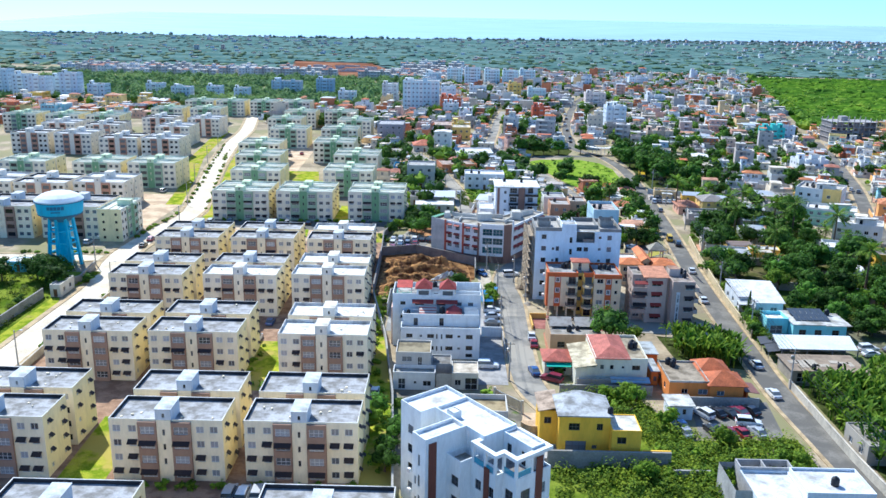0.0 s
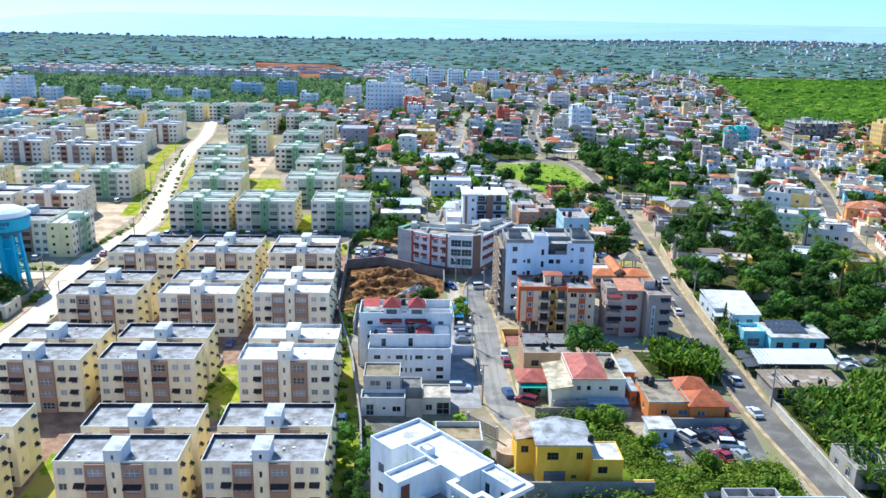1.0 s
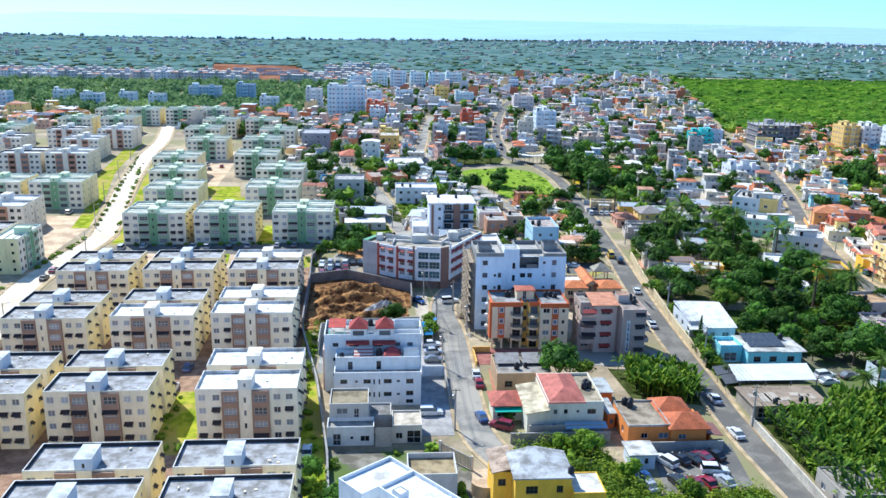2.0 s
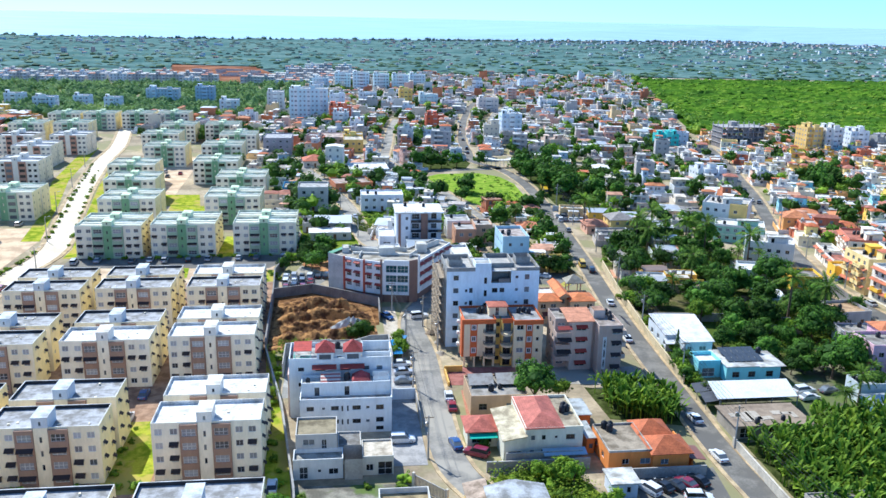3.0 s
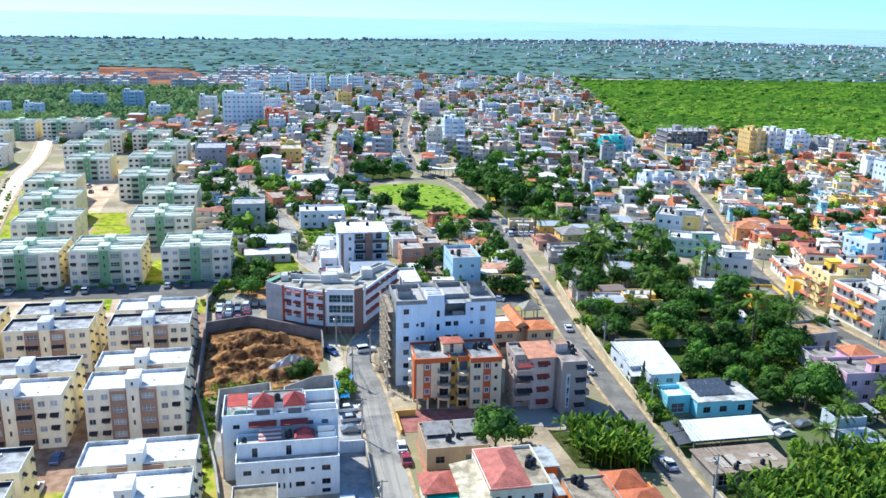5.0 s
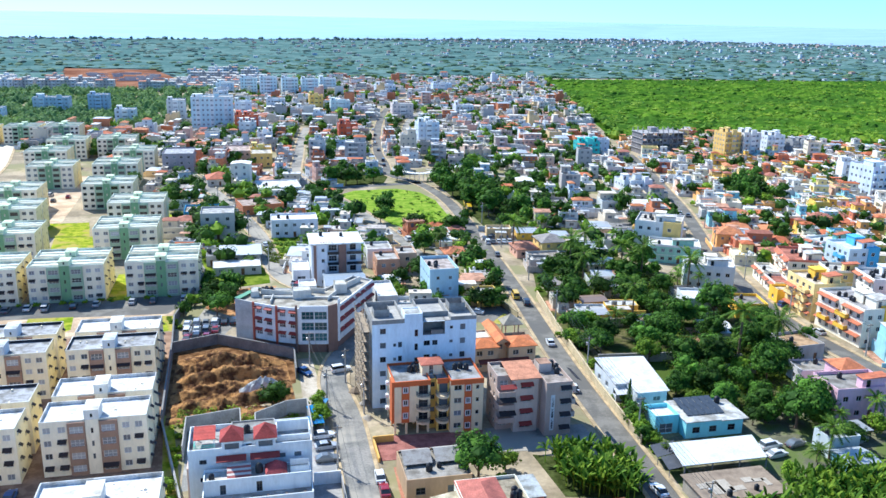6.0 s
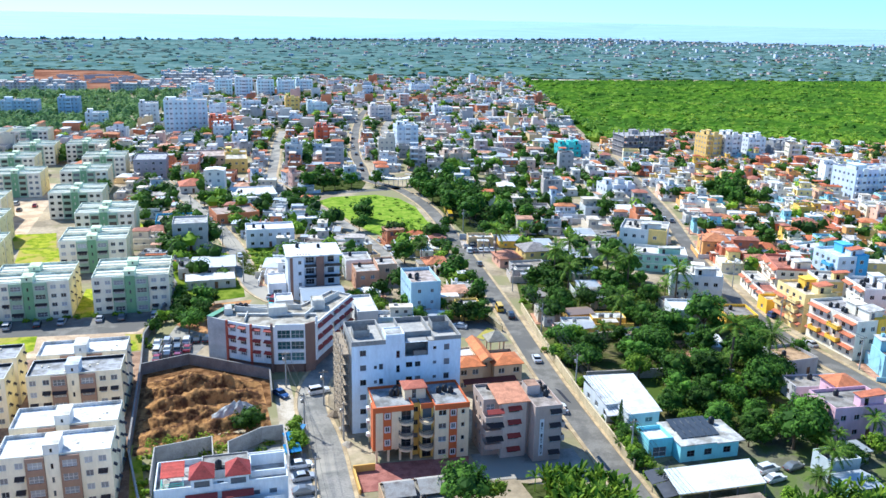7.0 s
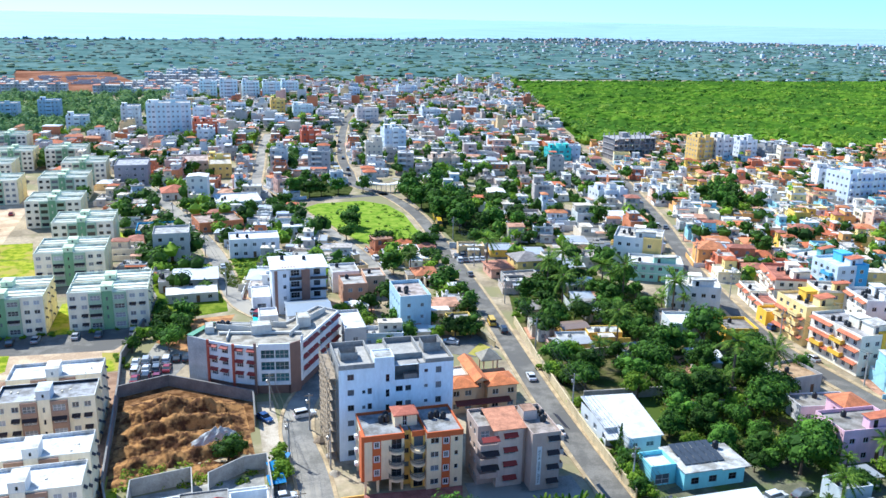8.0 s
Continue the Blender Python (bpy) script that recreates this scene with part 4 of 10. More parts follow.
    for z in range(1, 9):
        box_part(sc, "plank", wood, 0.15, -0.4, z * 2.1, 1.9, 11.4, z * 2.1 + 0.08)
        for x in (0.2, 1.7):
            g = Geo()
            g.beam((x, -0.3, z * 2.1 + 1.0), (x, 11.3, z * 2.1 + 1.0), 0.09)
            part("rail", g, wood, sc)
        for y in (0.0, 5.4):
            g = Geo()
            g.beam((0.25, y, z * 2.1), (0.25, y + 5.4, z * 2.1 + 2.1), 0.07)
            part("brace", g, wood, sc)
    return top


def brown_house():
    top = thing("apartment_house", pose(44.6, 182.8, 0), "grey-brown four-storey apartment house with red and black awnings", "apartment building")
    TAKEN.append((52.5, 188, 9.5, 7))
    taupe, pale = wall_paint((0.48, 0.37, 0.31)), wall_paint((0.64, 0.52, 0.44))
    fh, H = 2.75, 11.0
    rows = [fh * i + 0.9 for i in range(4)]
    mass(top, 0.3, 4.2, 3.4, 11, 0, H, taupe, f=grid((0.6,), rows, 1.6, 1.3), l=grid((2, 4.5), rows, 1.1, 1.1), deck=(0.36, 0.33, 0.3), high=0.5)
    mass(top, 3.4, 2.6, 8.2, 11, 0, H + 0.4, pale, f=grid((1.3,), rows, 2.2, 1.15))
    mass(top, 8.2, 3.2, 8.9, 11, 0, H, taupe)
    mass(top, 8.9, 0, 14.2, 11, 0, H - 0.3, taupe, f=grid((3.0,), rows, 1.8, 1.1), l=(), r=grid((2.0, 5.0, 8.0), rows, 1.3, 1.3), deck=(0.40, 0.34, 0.30), high=0.5)
    # tall arched strip window
    g = Geo()
    g.box(9.9, -0.1, 1.2, 10.7, -0.004, 8.6)
    part("window_strip", g, FRAME_WHITE, top, "tall white-framed stair window")
    for z in (1.5, 3.8, 6.1):
        part("window", window_mesh(0.5, 2.0, 0), None, top, m=pose(10.05, -0.14, z))
    for z in rows:
        awning(top, 3.4 + 1.1, 2.598, z + 1.35, 2.6, 0, AWN_RED, 0.8, 0.5), awning(top, 8.9 + 2.8, -0.002, z + 1.3, 2.2, 0, AWN_BLACK, 0.8, 0.5)
    for z in (2.75, 5.5, 8.25):
        g = Geo()
        g.box(0.0, 1.6, z - 0.16, 3.38, 4.19, z), g.box(0.0, 1.6, z, 3.38, 1.72, z + 0.9), g.box(0.0, 1.72, z, 0.12, 4.19, z + 0.9)
        part("balcony", g, taupe, top)
        g = Geo()
        g.box(14.21, 2.0, z - 0.16, 15.8, 8.0, z), g.box(15.68, 2.0, z, 15.8, 8.0, z + 0.9), g.box(14.21, 2.0, z, 15.68, 2.12, z + 0.9)
        part("balcony", g, pale, top)
        awning(top, 0.1, 1.6, z + 2.5, 3.2, 0, AWN_RED if z > 8 else AWN_BLACK, 1.0, 0.5)
        awning(top, 15.75, 2.0, z + 2.5, 5.5, 90, AWN_BLACK, 1.0, 0.5)
    g = Geo()
    g.poly([(2.4, 1.9, H + 0.55), (8.6, 1.9, H + 0.55), (8.6, 9.0, H + 1.35), (2.4, 9.0, H + 1.35)]), g.poly([(2.4, 9.0, H + 1.2), (8.6, 9.0, H + 1.2), (8.6, 1.9, H + 0.4), (2.4, 1.9, H + 0.4)])
    g.poly([(2.4, 1.9, H + 0.4), (8.6, 1.9, H + 0.4), (8.6, 1.9, H + 0.55), (2.4, 1.9, H + 0.55)]), g.poly([(8.6, 1.9, H + 0.4), (8.6, 9, H + 1.2), (8.6, 9, H + 1.35), (8.6, 1.9, H + 0.55)])
    g.poly([(2.4, 9, H + 1.2), (2.4, 1.9, H + 0.4), (2.4, 1.9, H + 0.55), (2.4, 9, H + 1.35)])
    part("tiled_roof", g, tiles((0.60, 0.27, 0.15)), top, "pale terracotta lean-to roof")
    mass(top, 9.4, 6.0, 12.0, 9.0, H - 0.3, H + 1.5, pale, deck=(0.5, 0.3, 0.2))
    for a, b in ((12.8, 5), (13.3, 7), (12.9, 8.6), (3.0, 9.6)):
        tank(44.6 + a, 182.8 + b, H - 0.31)
    return top


def facade_panel(top, a, b, z0, z1, holes, mat, thick=0.3, bars=2, tint="w", name="wall", label=""):
    """A straight wall of a faceted front, from a to b."""
    a, b = Vector(a), Vector(b)
    d = b - a
    ang = math.degrees(math.atan2(d.y, d.x))
    m = pose(a.x, a.y, 0, 0, 0, ang)
    w = d.length
    g = Geo()
    face(g, (0, 0), (1, 0), (0, -1), w, z0, z1, holes, thick * 0.8)
    g.poly([(0, 0, z1), (w, 0, z1), (w, thick, z1), (0, thick, z1)])
    g.poly([(w, thick, z0), (0, thick, z0), (0, thick, z1), (w, thick, z1)])
    part(name, g, mat, top, label, m)
    for h in holes:
        part("window", window_mesh(h[2] - h[0], h[3] - h[1], bars, tint), None, top, m=m @ pose(h[0], 0.18, h[1]))
    return m, w


def curved_block():
    top = thing("commercial_building", pose(0, 0, 0), "curved white commercial building with red awnings and corner glazing", "commercial building")
    TAKEN.append((8, 242, 14, 11)), TAKEN.append((24, 250, 8, 8))
    white, raw, red, brown = wall_paint((0.82, 0.83, 0.84)), concrete((0.56, 0.55, 0.53)), wall_paint((0.42, 0.10, 0.06)), wall_paint((0.24, 0.15, 0.12))
    H, rows = 11.2, (2.9, 5.6, 8.3)
    pts = [(-4.8, 242.6), (-0.6, 239.0), (4.6, 235.2), (10.0, 232.6), (16.6, 231.6), (19.0, 233.0), (24.0, 241.5), (30.2, 252.0), (25.6, 256.5), (17.0, 246.5), (10.0, 247.8), (0.5, 250.5)]
    facade_panel(top, pts[0], pts[1], 0, H, [], raw, label="bare concrete flank with vertical board marks")
    m1, w1 = facade_panel(top, pts[1], pts[2], 2.2, H, grid((0.9, 3.7), [z + 0.5 for z in rows], 1.6, 1.3), white)
    m2, w2 = facade_panel(top, pts[2], pts[3], 2.2, H, grid((0.9, 3.6), [z + 0.5 for z in rows], 1.5, 1.3), white)
    m3, w3 = facade_panel(top, pts[3], pts[4], 2.2, H + 0.6, grid((0.45, 3.5), [z + 0.1 for z in rows], 2.9, 1.95), white, bars=2, tint="t")
    facade_panel(top, pts[4], pts[5], 0, H + 0.6, [], brown, label="dark brown corner pier")
    m4, w4 = facade_panel(top, pts[5], pts[6], 2.2, H, grid((0.8, 3.8, 6.6), [z + 0.7 for z in rows], 2.2, 1.1), white)
    m5, w5 = facade_panel(top, pts[6], pts[7], 2.2, H, grid((0.8, 4.0, 7.2, 9.6), [z + 0.7 for z in rows], 2.0, 1.1), white)
    for i in range(7, 12):
        facade_panel(top, pts[i], pts[(i + 1) % 12], 0, H, [], raw)
    for m, cols, q in ((m1, (0.7, 3.5), 2.0), (m2, (0.7, 3.4), 1.9), (m4, (0.6, 3.6, 6.4), 2.6), (m5, (0.6, 3.8, 7.0, 9.4), 2.4)):
        for z in rows:
            for x in cols:
                p = m @ Vector((x, -0.004, z + 2.3 if q < 2.2 else z + 2.25))
                awning(top, p.x, p.y, p.z, q, math.degrees(m.to_euler().z), AWN_RED, 0.8, 0.4)
    for m, x in ((m1, 0.0), (m2, 0.0), (m2, w2 - 1.0)):
        g = Geo()
        g.box(x, -0.35, 0, x + 0.5, -0.004, H + (0.8 if x else 0.2))
        part("pilaster", g, red if not x else brown, top, m=m)
    g = Geo()
    g.box(0.2, -0.3, 2.3, 0.8, -0.004, H + 1.6)
    part("fin", g, white, top, "tall white fin", m=m4)
    g = Geo()
    inner = [(p[0] * 0.94 + 12 * 0.06, p[1] * 0.94 + 242 * 0.06) for p in pts]
    g.prism(inner, 0, 2.6), g.prism([(p[0] * 0.985 + 12 * 0.015, p[1] * 0.985 + 242 * 0.015) for p in pts], H - 0.7, H - 0.5, 1, True)
    part("roof", g, [brown, roof_deck((0.44, 0.40, 0.33))], top)
    # upper walls and stair heads on the roof
    for q in ((9, 241, 13.5, 244.5, 1.6), (19.5, 243.5, 22.5, 247.5, 1.8), (-1.0, 244.0, 1.0, 247.5, 1.0)):
        mass(top, q[0], q[1], q[2], q[3], H - 0.5, H + q[4], wall_paint((0.66, 0.63, 0.56)), deck=(0.6, 0.58, 0.52), high=0.0)
    g = Geo()
    g.beam((2.0, 243.0, H - 0.1), (20.0, 239.5, H - 0.1), 0.5), g.beam((5, 248, H - 0.2), (17, 245, H - 0.2), 0.4)
    part("parapet", g, wall_paint((0.66, 0.63, 0.56)), top)
    g = Geo()
    g.prism([(-4.9, 242.9), (-3.6, 241.9), (1.4, 249.6), (0.4, 250.3)], H + 0.01, H + 0.14)
    part("gutter_strip", g, plain("green_membrane", (0.12, 0.30, 0.18), 0.7), top, "green roof membrane")
    for a, b, z in (((1.5, 246.5), (9.0, 243.2), 1.3), ((9.0, 247.0), (17.0, 244.6), 1.2), ((3.6, 238.6), (4.4, 243.5), 0.9), ((22.5, 247.4), (27.0, 252.6), 1.4), ((17.2, 238.4), (19.8, 243.2), 1.1)):
        g = Geo()
        a, b = Vector(a), Vector(b)
        g.box(0, -0.1, 0, (b - a).length, 0.1, z)
        part("roof_wall", g, wall_paint((0.66, 0.63, 0.56)), top, m=pose(a.x, a.y, H - 0.498, 0, 0, math.degrees(math.atan2(b.y - a.y, b.x - a.x))))
    for i, (x, y) in enumerate(((2, 248), (2.9, 248.6), (3.2, 247.4), (4.1, 248), (11, 245.4), (12.2, 245.4), (20, 248.2), (21, 248.6))):
        tank(x, y, H - 0.5)
    # lower annex by the street
    building("house", 30.8, 246.5, 5.2, 13, 2, (0.56, 0.55, 0.53), "grey two-storey annex with a white roof", "house", fh=3.9, deck=(0.75, 0.75, 0.74))
    return top


def villas():
    w1 = wall_paint((0.80, 0.82, 0.82))
    top = thing("villa", pose(-11.2, 167.4, 0), "white three-storey villa with two red tiled roof turrets", "villa")
    TAKEN.append((-1.6, 172, 11, 6))
    rows = (3.2, 6.4, 9.5)
    mass(top, 0, 0, 19.2, 8.2, 0, 11.2, w1, f=grid((1.7, 13.9, 16.4), rows, 1.1, 0.8) + grid((4.9, 9.6), rows, 1.9, 1.2), r=grid((1.5, 5), rows, 1.4, 1.0), l=grid((1.5, 5), rows, 1.2, 1.0), deck=(0.46, 0.45, 0.43), high=0.9, tint="d")
    for x in (5.2, 10.4):
        mass(top, x, -0.25, x + 3.1, 3.2, 11.2, 13.35, w1, f=[(0.45, 11.9, 2.65, 12.9)], bars=2, tint="d")
        hipped(top, x, -0.25, x + 3.1, 3.2, 13.5, 1.7, (0.40, 0.06, 0.05), 0.3)
        awning(top, x - 0.9, -0.26, 10.9, 4.6, 0, AWN_RED, 1.1, 0.45)
    mass(top, 8.32, 0.5, 10.38, 3.0, 11.2, 12.6, w1, f=[(0.6, 10.8 + 0.6, 1.5, 12.2)], tint="d")
    # walled terrace under a red sheet canopy, with a green rail
    g = Geo()
    g.poly([(0.8, 1.8, 12.9), (4.2, 1.8, 12.9), (4.2, 5.4, 13.5), (0.8, 5.4, 13.5)]), g.poly([(0.8, 1.8, 12.8), (4.2, 1.8, 12.8), (4.2, 1.8, 12.9), (0.8, 1.8, 12.9)]), g.poly([(4.2, 1.8, 12.8), (4.2, 5.4, 13.4), (4.2, 5.4, 13.5), (4.2, 1.8, 12.9)])
    part("tiled_roof", g, tiles((0.50, 0.07, 0.05)), top, "bright red sheet canopy")
    for x, y in ((1.0, 2.0), (3.9, 2.0), (1.0, 5.2), (3.9, 5.2)):
        box_part(top, "post", w1, x, y, 11.2, x + 0.14, y + 0.14, 12.85)
    g = Geo()
    for z in (11.6, 11.95, 12.3):
        g.beam((0.9, 1.0, z), (4.2, 1.0, z), 0.05), g.beam((0.9, 1.0, z), (0.9, 3.0, z), 0.05)
    part("rail", g, plain("green_rail", (0.03, 0.42, 0.30), 0.5), top, "green terrace rail")
    # high walls round the drying terrace
    g = Geo()
    g.box(13.7, 5.6, 11.2, 19.18, 5.8, 13.1), g.box(18.98, 2.2, 11.2, 19.18, 5.598, 12.9), g.box(13.7, 2.2, 11.2, 13.9, 5.598, 13.0), g.box(13.9, 2.2, 11.2, 18.978, 2.4, 12.2)
    part("terrace_wall", g, w1, top)
    mass(top, 6.6, 4.6, 13.6, 8.0, 11.2, 12.3, concrete((0.42, 0.41, 0.38)), deck=(0.34, 0.33, 0.31), high=0.2)
    for a, b in ((8.7, 3.6), (9.6, 3.7), (9.1, 4.3)):
        tank(-11.2 + a, 167.4 + b, 11.2 if b < 4.2 else 12.3, 1.0)
    box_part(top, "flank", wall_paint((0.62, 0.44, 0.36)), -0.35, 0.8, 0, -0.004, 4.5, 8.6, label="salmon stair flank")

    top = thing("villa", pose(-9.0, 160.6, 0), "white two-storey villa with walled roof terrace and red canopy", "villa")
    TAKEN.append((-1, 164, 9.5, 4.5))
    mass(top, 0, 0, 16.7, 6.0, 0, 6.3, w1, f=[(1.2, 4.6, 2.5, 5.5), (4.0, 4.8, 4.5, 5.3), (5.6, 4.6, 7.0, 5.5), (7.5, 4.4, 7.8, 5.5), (8.5, 4.4, 8.8, 5.5), (9.5, 4.6, 11.0, 5.5), (12.0, 4.8, 12.6, 5.3), (13.8, 4.5, 15.2, 5.5),
                                             (1.2, 1.9, 2.5, 2.8), (4.0, 2.1, 4.5, 2.6), (5.4, 1.9, 7.0, 2.8), (7.5, 1.7, 7.8, 2.8), (8.5, 1.7, 8.8, 2.8), (9.5, 1.9, 11.0, 2.8), (12.0, 2.1, 12.6, 2.6), (13.8, 2.0, 15.2, 3.0), (13.8, 0.4, 15.2, 1.2)], r=grid((1.2, 3.8), (1.6, 4.5), 1.2, 1.0), deck=(0.50, 0.46, 0.42), high=0.65, tint="d")
    mass(top, 0.2, 2.5, 16.5, 5.9, 6.32, 8.6, w1, f=[(7.9, 6.4, 8.8, 8.2), (2.4, 6.4, 3.3, 8.1)], deck=(0.66, 0.62, 0.56), high=0.45, tint="d")
    mass(top, 9.8, 3.0, 12.6, 5.6, 8.62, 9.0, w1)
    hipped(top, 9.8, 3.0, 12.6, 5.6, 9.1, 1.5, (0.40, 0.07, 0.07), 0.3)
    g = Geo()
    for i in range(6):
        y0, y1, z0, z1 = 3.0 + i * 0.42, 3.38 + i * 0.42, 8.95 + i * 0.16, 9.09 + i * 0.16
        g.poly([(3.7, y0, z0), (7.4, y0, z0), (7.4, y1, z1), (3.7, y1, z1)], i % 2), g.poly([(3.7, y0, z0 - 0.06), (7.4, y0, z0 - 0.06), (7.4, y0, z0), (3.7, y0, z0)], i % 2)
    part("canopy", g, [tiles((0.46, 0.14, 0.12)), plain("pale_sheet", (0.66, 0.58, 0.50), 0.6)], top, "striped red and cream sheet canopy")
    mass(top, 13.4, 3.4, 16.3, 5.7, 8.62, 9.7, w1)
    for x, y, k in ((8.6, 4.6, 1.15), (1.4, 3.6, 0.8)):
        tank(-9.0 + x, 160.6 + y, 8.6, k)
    for x in (1.2, 4.4, 9.6, 12.4, 15.2):
        box_part(top, "terrace_pot", concrete((0.44, 0.30, 0.22)), x, 0.8, 6.3, x + 0.4, 1.2, 6.75)
    box_part(top, "yard_wall", w1, 17.6, 13.0, 0, 22.2, 13.2, 2.4), box_part(top, "yard_wall", concrete(), 22.2, 0.5, 0, 22.4, 13.0, 1.8)

    for q, ring in (((-13.8, 186), [(0, 0), (0, 11.4), (10.0, 13.4), (10.4, 1.5)]), ((-0.9, 188), [(0, 0), (0, 8.8), (6.2, 13.0), (10.3, 13.3), (10.5, 1.0)])):
        yard = thing("yard_wall", pose(q[0], q[1], 0), "bare grey block walls of a back yard", "wall")
        for a, b in zip(ring[:-1], ring[1:]):
            a, b = Vector(a), Vector(b)
            g = Geo()
            g.box(0, -0.1, 0, (b - a).length, 0.1, 3.2)
            part("wall_panel", g, concrete((0.46, 0.44, 0.40)), yard, m=pose(a.x, a.y, 0, 0, 0, math.degrees(math.atan2(b.y - a.y, b.x - a.x))))

    top = thing("house", pose(-9.5, 143.6, 0), "unpainted grey house with terraces and a mossy roof", "house")
    TAKEN.append((-1, 149, 9, 7))
    raw, mossy = wall_paint((0.52, 0.50, 0.46)), (0.36, 0.32, 0.22)
    mass(top, 0.3, 5.0, 7.2, 11.4, 0, 6.0, raw, f=[(1.2, 4.3, 3.2, 5.4), (4.3, 3.2, 5.2, 5.3)], deck=(0.30, 0.25, 0.15), high=0.35)
    mass(top, 0, 1.4, 8.2, 5.0, 0, 3.0, wall_paint((0.70, 0.70, 0.68)), f=[(1.0, 0.1, 2.4, 2.3), (4.0, 1.2, 4.6, 1.8), (5.8, 0.8, 7.4, 1.9)], deck=(0.40, 0.38, 0.34), high=0.7)
    mass(top, 8.4, 0.8, 11.4, 5.6, 0, 3.8, concrete((0.48, 0.45, 0.40)))
    mass(top, 11.4, 2.0, 16.6, 7.8, 0, 3.2, wall_paint((0.62, 0.58, 0.50)), f=[(0.6, 0.8, 1.8, 2.0), (2.6, 0.0, 5.0, 2.4)], deck=(0.62, 0.54, 0.42), high=0.3)
    mass(top, 7.3, 5.8, 11.3, 11.4, 0, 3.0, raw, deck=(0.30, 0.29, 0.28), high=0.3)


def front_villa():
    top = thing("villa", pose(-4.9, 109.4, 0, 0, 0, -51), "white modern four-storey villa with roof terraces and brown stripes", "villa")
    TAKEN.append((5, 104, 13, 12))
    w1, brown = wall_paint((0.83, 0.85, 0.84)), wall_paint((0.17, 0.06, 0.04))
    white = (0.78, 0.78, 0.78)
    fl = (0.9, 4.0, 7.1, 10.2)
    slit = [z + 1.3 for z in fl]
    mass(top, 0.8, -1.6, 5.6, 6.9, 0, 15.5, w1, f=grid((1.7,), slit, 1.4, 1.4), l=grid((2.4, 5.4), slit, 1.3, 1.4), deck=white, high=0.5, tint="d")
    mass(top, 5.602, 1.0, 16.4, 6.9, 0, 15.5, w1, f=[(5.6, 12.3, 6.5, 14.3), (1.2, 12.9, 2.2, 14.3)], b=grid((2, 5), fl, 1.5, 1.3), deck=white, high=0.5, tint="d")
    mass(top, 9.6, -6.0, 12.6, 0.998, 0, 15.5, w1, f=[(1.3, z, 1.75, z + 1.7) for z in slit] + [(0.5, z, 0.9, z + 1.2) for z in slit[:3]], r=[(5.3, z, 6.3, z + 1.4) for z in slit[:3]], l=grid((1.2, 3.4), slit, 0.6, 1.5), deck=white, high=0.5, tint="d")
    mass(top, 5.602, -3.0, 9.598, 0.998, 0, 12.0, w1, f=grid((1.2,), slit[:3], 1.4, 1.4), l=grid((1.2,), slit[:3], 1.2, 1.4), deck=(0.55, 0.54, 0.52), high=0.5, tint="d")
    mass(top, 12.602, -2.4, 15.6, 0.998, 0, 12.0, w1, f=grid((1.1,), [2.6, 5.7, 8.8], 1.5, 1.5), deck=(0.44, 0.43, 0.40), high=0.9, tint="d")
    mass(top, 15.602, -0.5, 20.4, 0.998, 0, 12.2, w1, f=grid((0.9,), [2.6, 5.7, 8.8], 1.2, 1.5) + grid((3.6,), [2.6, 5.7, 8.8], 1.0, 1.6), deck=(0.30, 0.28, 0.27), high=0.25, tint="d")
    mass(top, 16.402, 1.0, 22.8, 7.4, 0, 12.2, w1, f=grid((4.4,), [2.6, 5.7, 8.8], 1.5, 1.6), r=grid((1.0, 3.8), [2.6, 5.7, 8.8], 1.7, 1.6), deck=(0.30, 0.28, 0.27), high=0.25, tint="d")
    for x, y in ((15.65, -0.45), (18.1, -0.45), (20.0, -0.45), (20.0, 1.05), (22.4, 1.05), (22.4, 3.8)):
        box_part(top, "column", w1, x, y, 12.45, x + 0.36, y + 0.36, 14.9)
    g = Geo()
    g.box(15.5, -0.6, 14.9, 20.5, 0.1, 15.4), g.box(15.5, 0.1, 14.9, 16.3, 0.99, 15.4), g.box(19.8, 0.1, 14.9, 20.5, 0.9, 15.4), g.box(19.8, 0.9, 14.9, 22.95, 1.6, 15.4), g.box(22.2, 1.6, 14.9, 22.95, 7.5, 15.4), g.box(16.5, 6.8, 14.9, 22.2, 7.5, 15.4)
    part("roof_beam", g, w1, top, "white frame round an open roof terrace")
    mass(top, 16.5, 4.4, 22.1, 6.798, 12.2, 15.38, w1, f=[(0.8, 12.3, 1.7, 14.4), (3.6, 12.3, 4.5, 14.4)], deck=white, high=0.35, tint="d")
    g = Geo()
    g.box(16.05, -0.4, 12.5, 18.08, -0.34, 13.3), g.box(18.5, -0.4, 12.5, 19.98, -0.34, 13.3), g.box(20.4, 1.1, 12.5, 22.38, 1.16, 13.3), g.box(22.6, 1.45, 12.5, 22.66, 3.78, 13.3)
    part("balustrade", g, plain("blue_glass", (0.10, 0.34, 0.46), 0.1), top, "blue glass balustrade")
    for q in ((12.604, -5.5, 0, 12.72, -4.2, 15.2), (18.3, -0.62, 0, 19.3, -0.502, 12.9), (22.802, 4.6, 0, 22.92, 5.8, 14.6)):
        box_part(top, "cladding_strip", brown, *q, label="dark brown cladding strip")
    g = Geo()
    for i in range(9):
        g.beam((13.2, 0.75 - 0.04 * i, 12.3 + 0.42 * i), (13.8, 0.75 - 0.04 * i, 12.3 + 0.42 * i), 0.06)
    for x in (13.2, 13.8):
        g.beam((x, 0.8, 12.0), (x, 0.4, 15.9), 0.07)
    part("ladder", g, FRAME_WHITE, top, "white ladder up to the roof")
    mass(top, 8.0, 1.2, 9.6, 2.6, 15.5, 16.5, w1, deck=white)
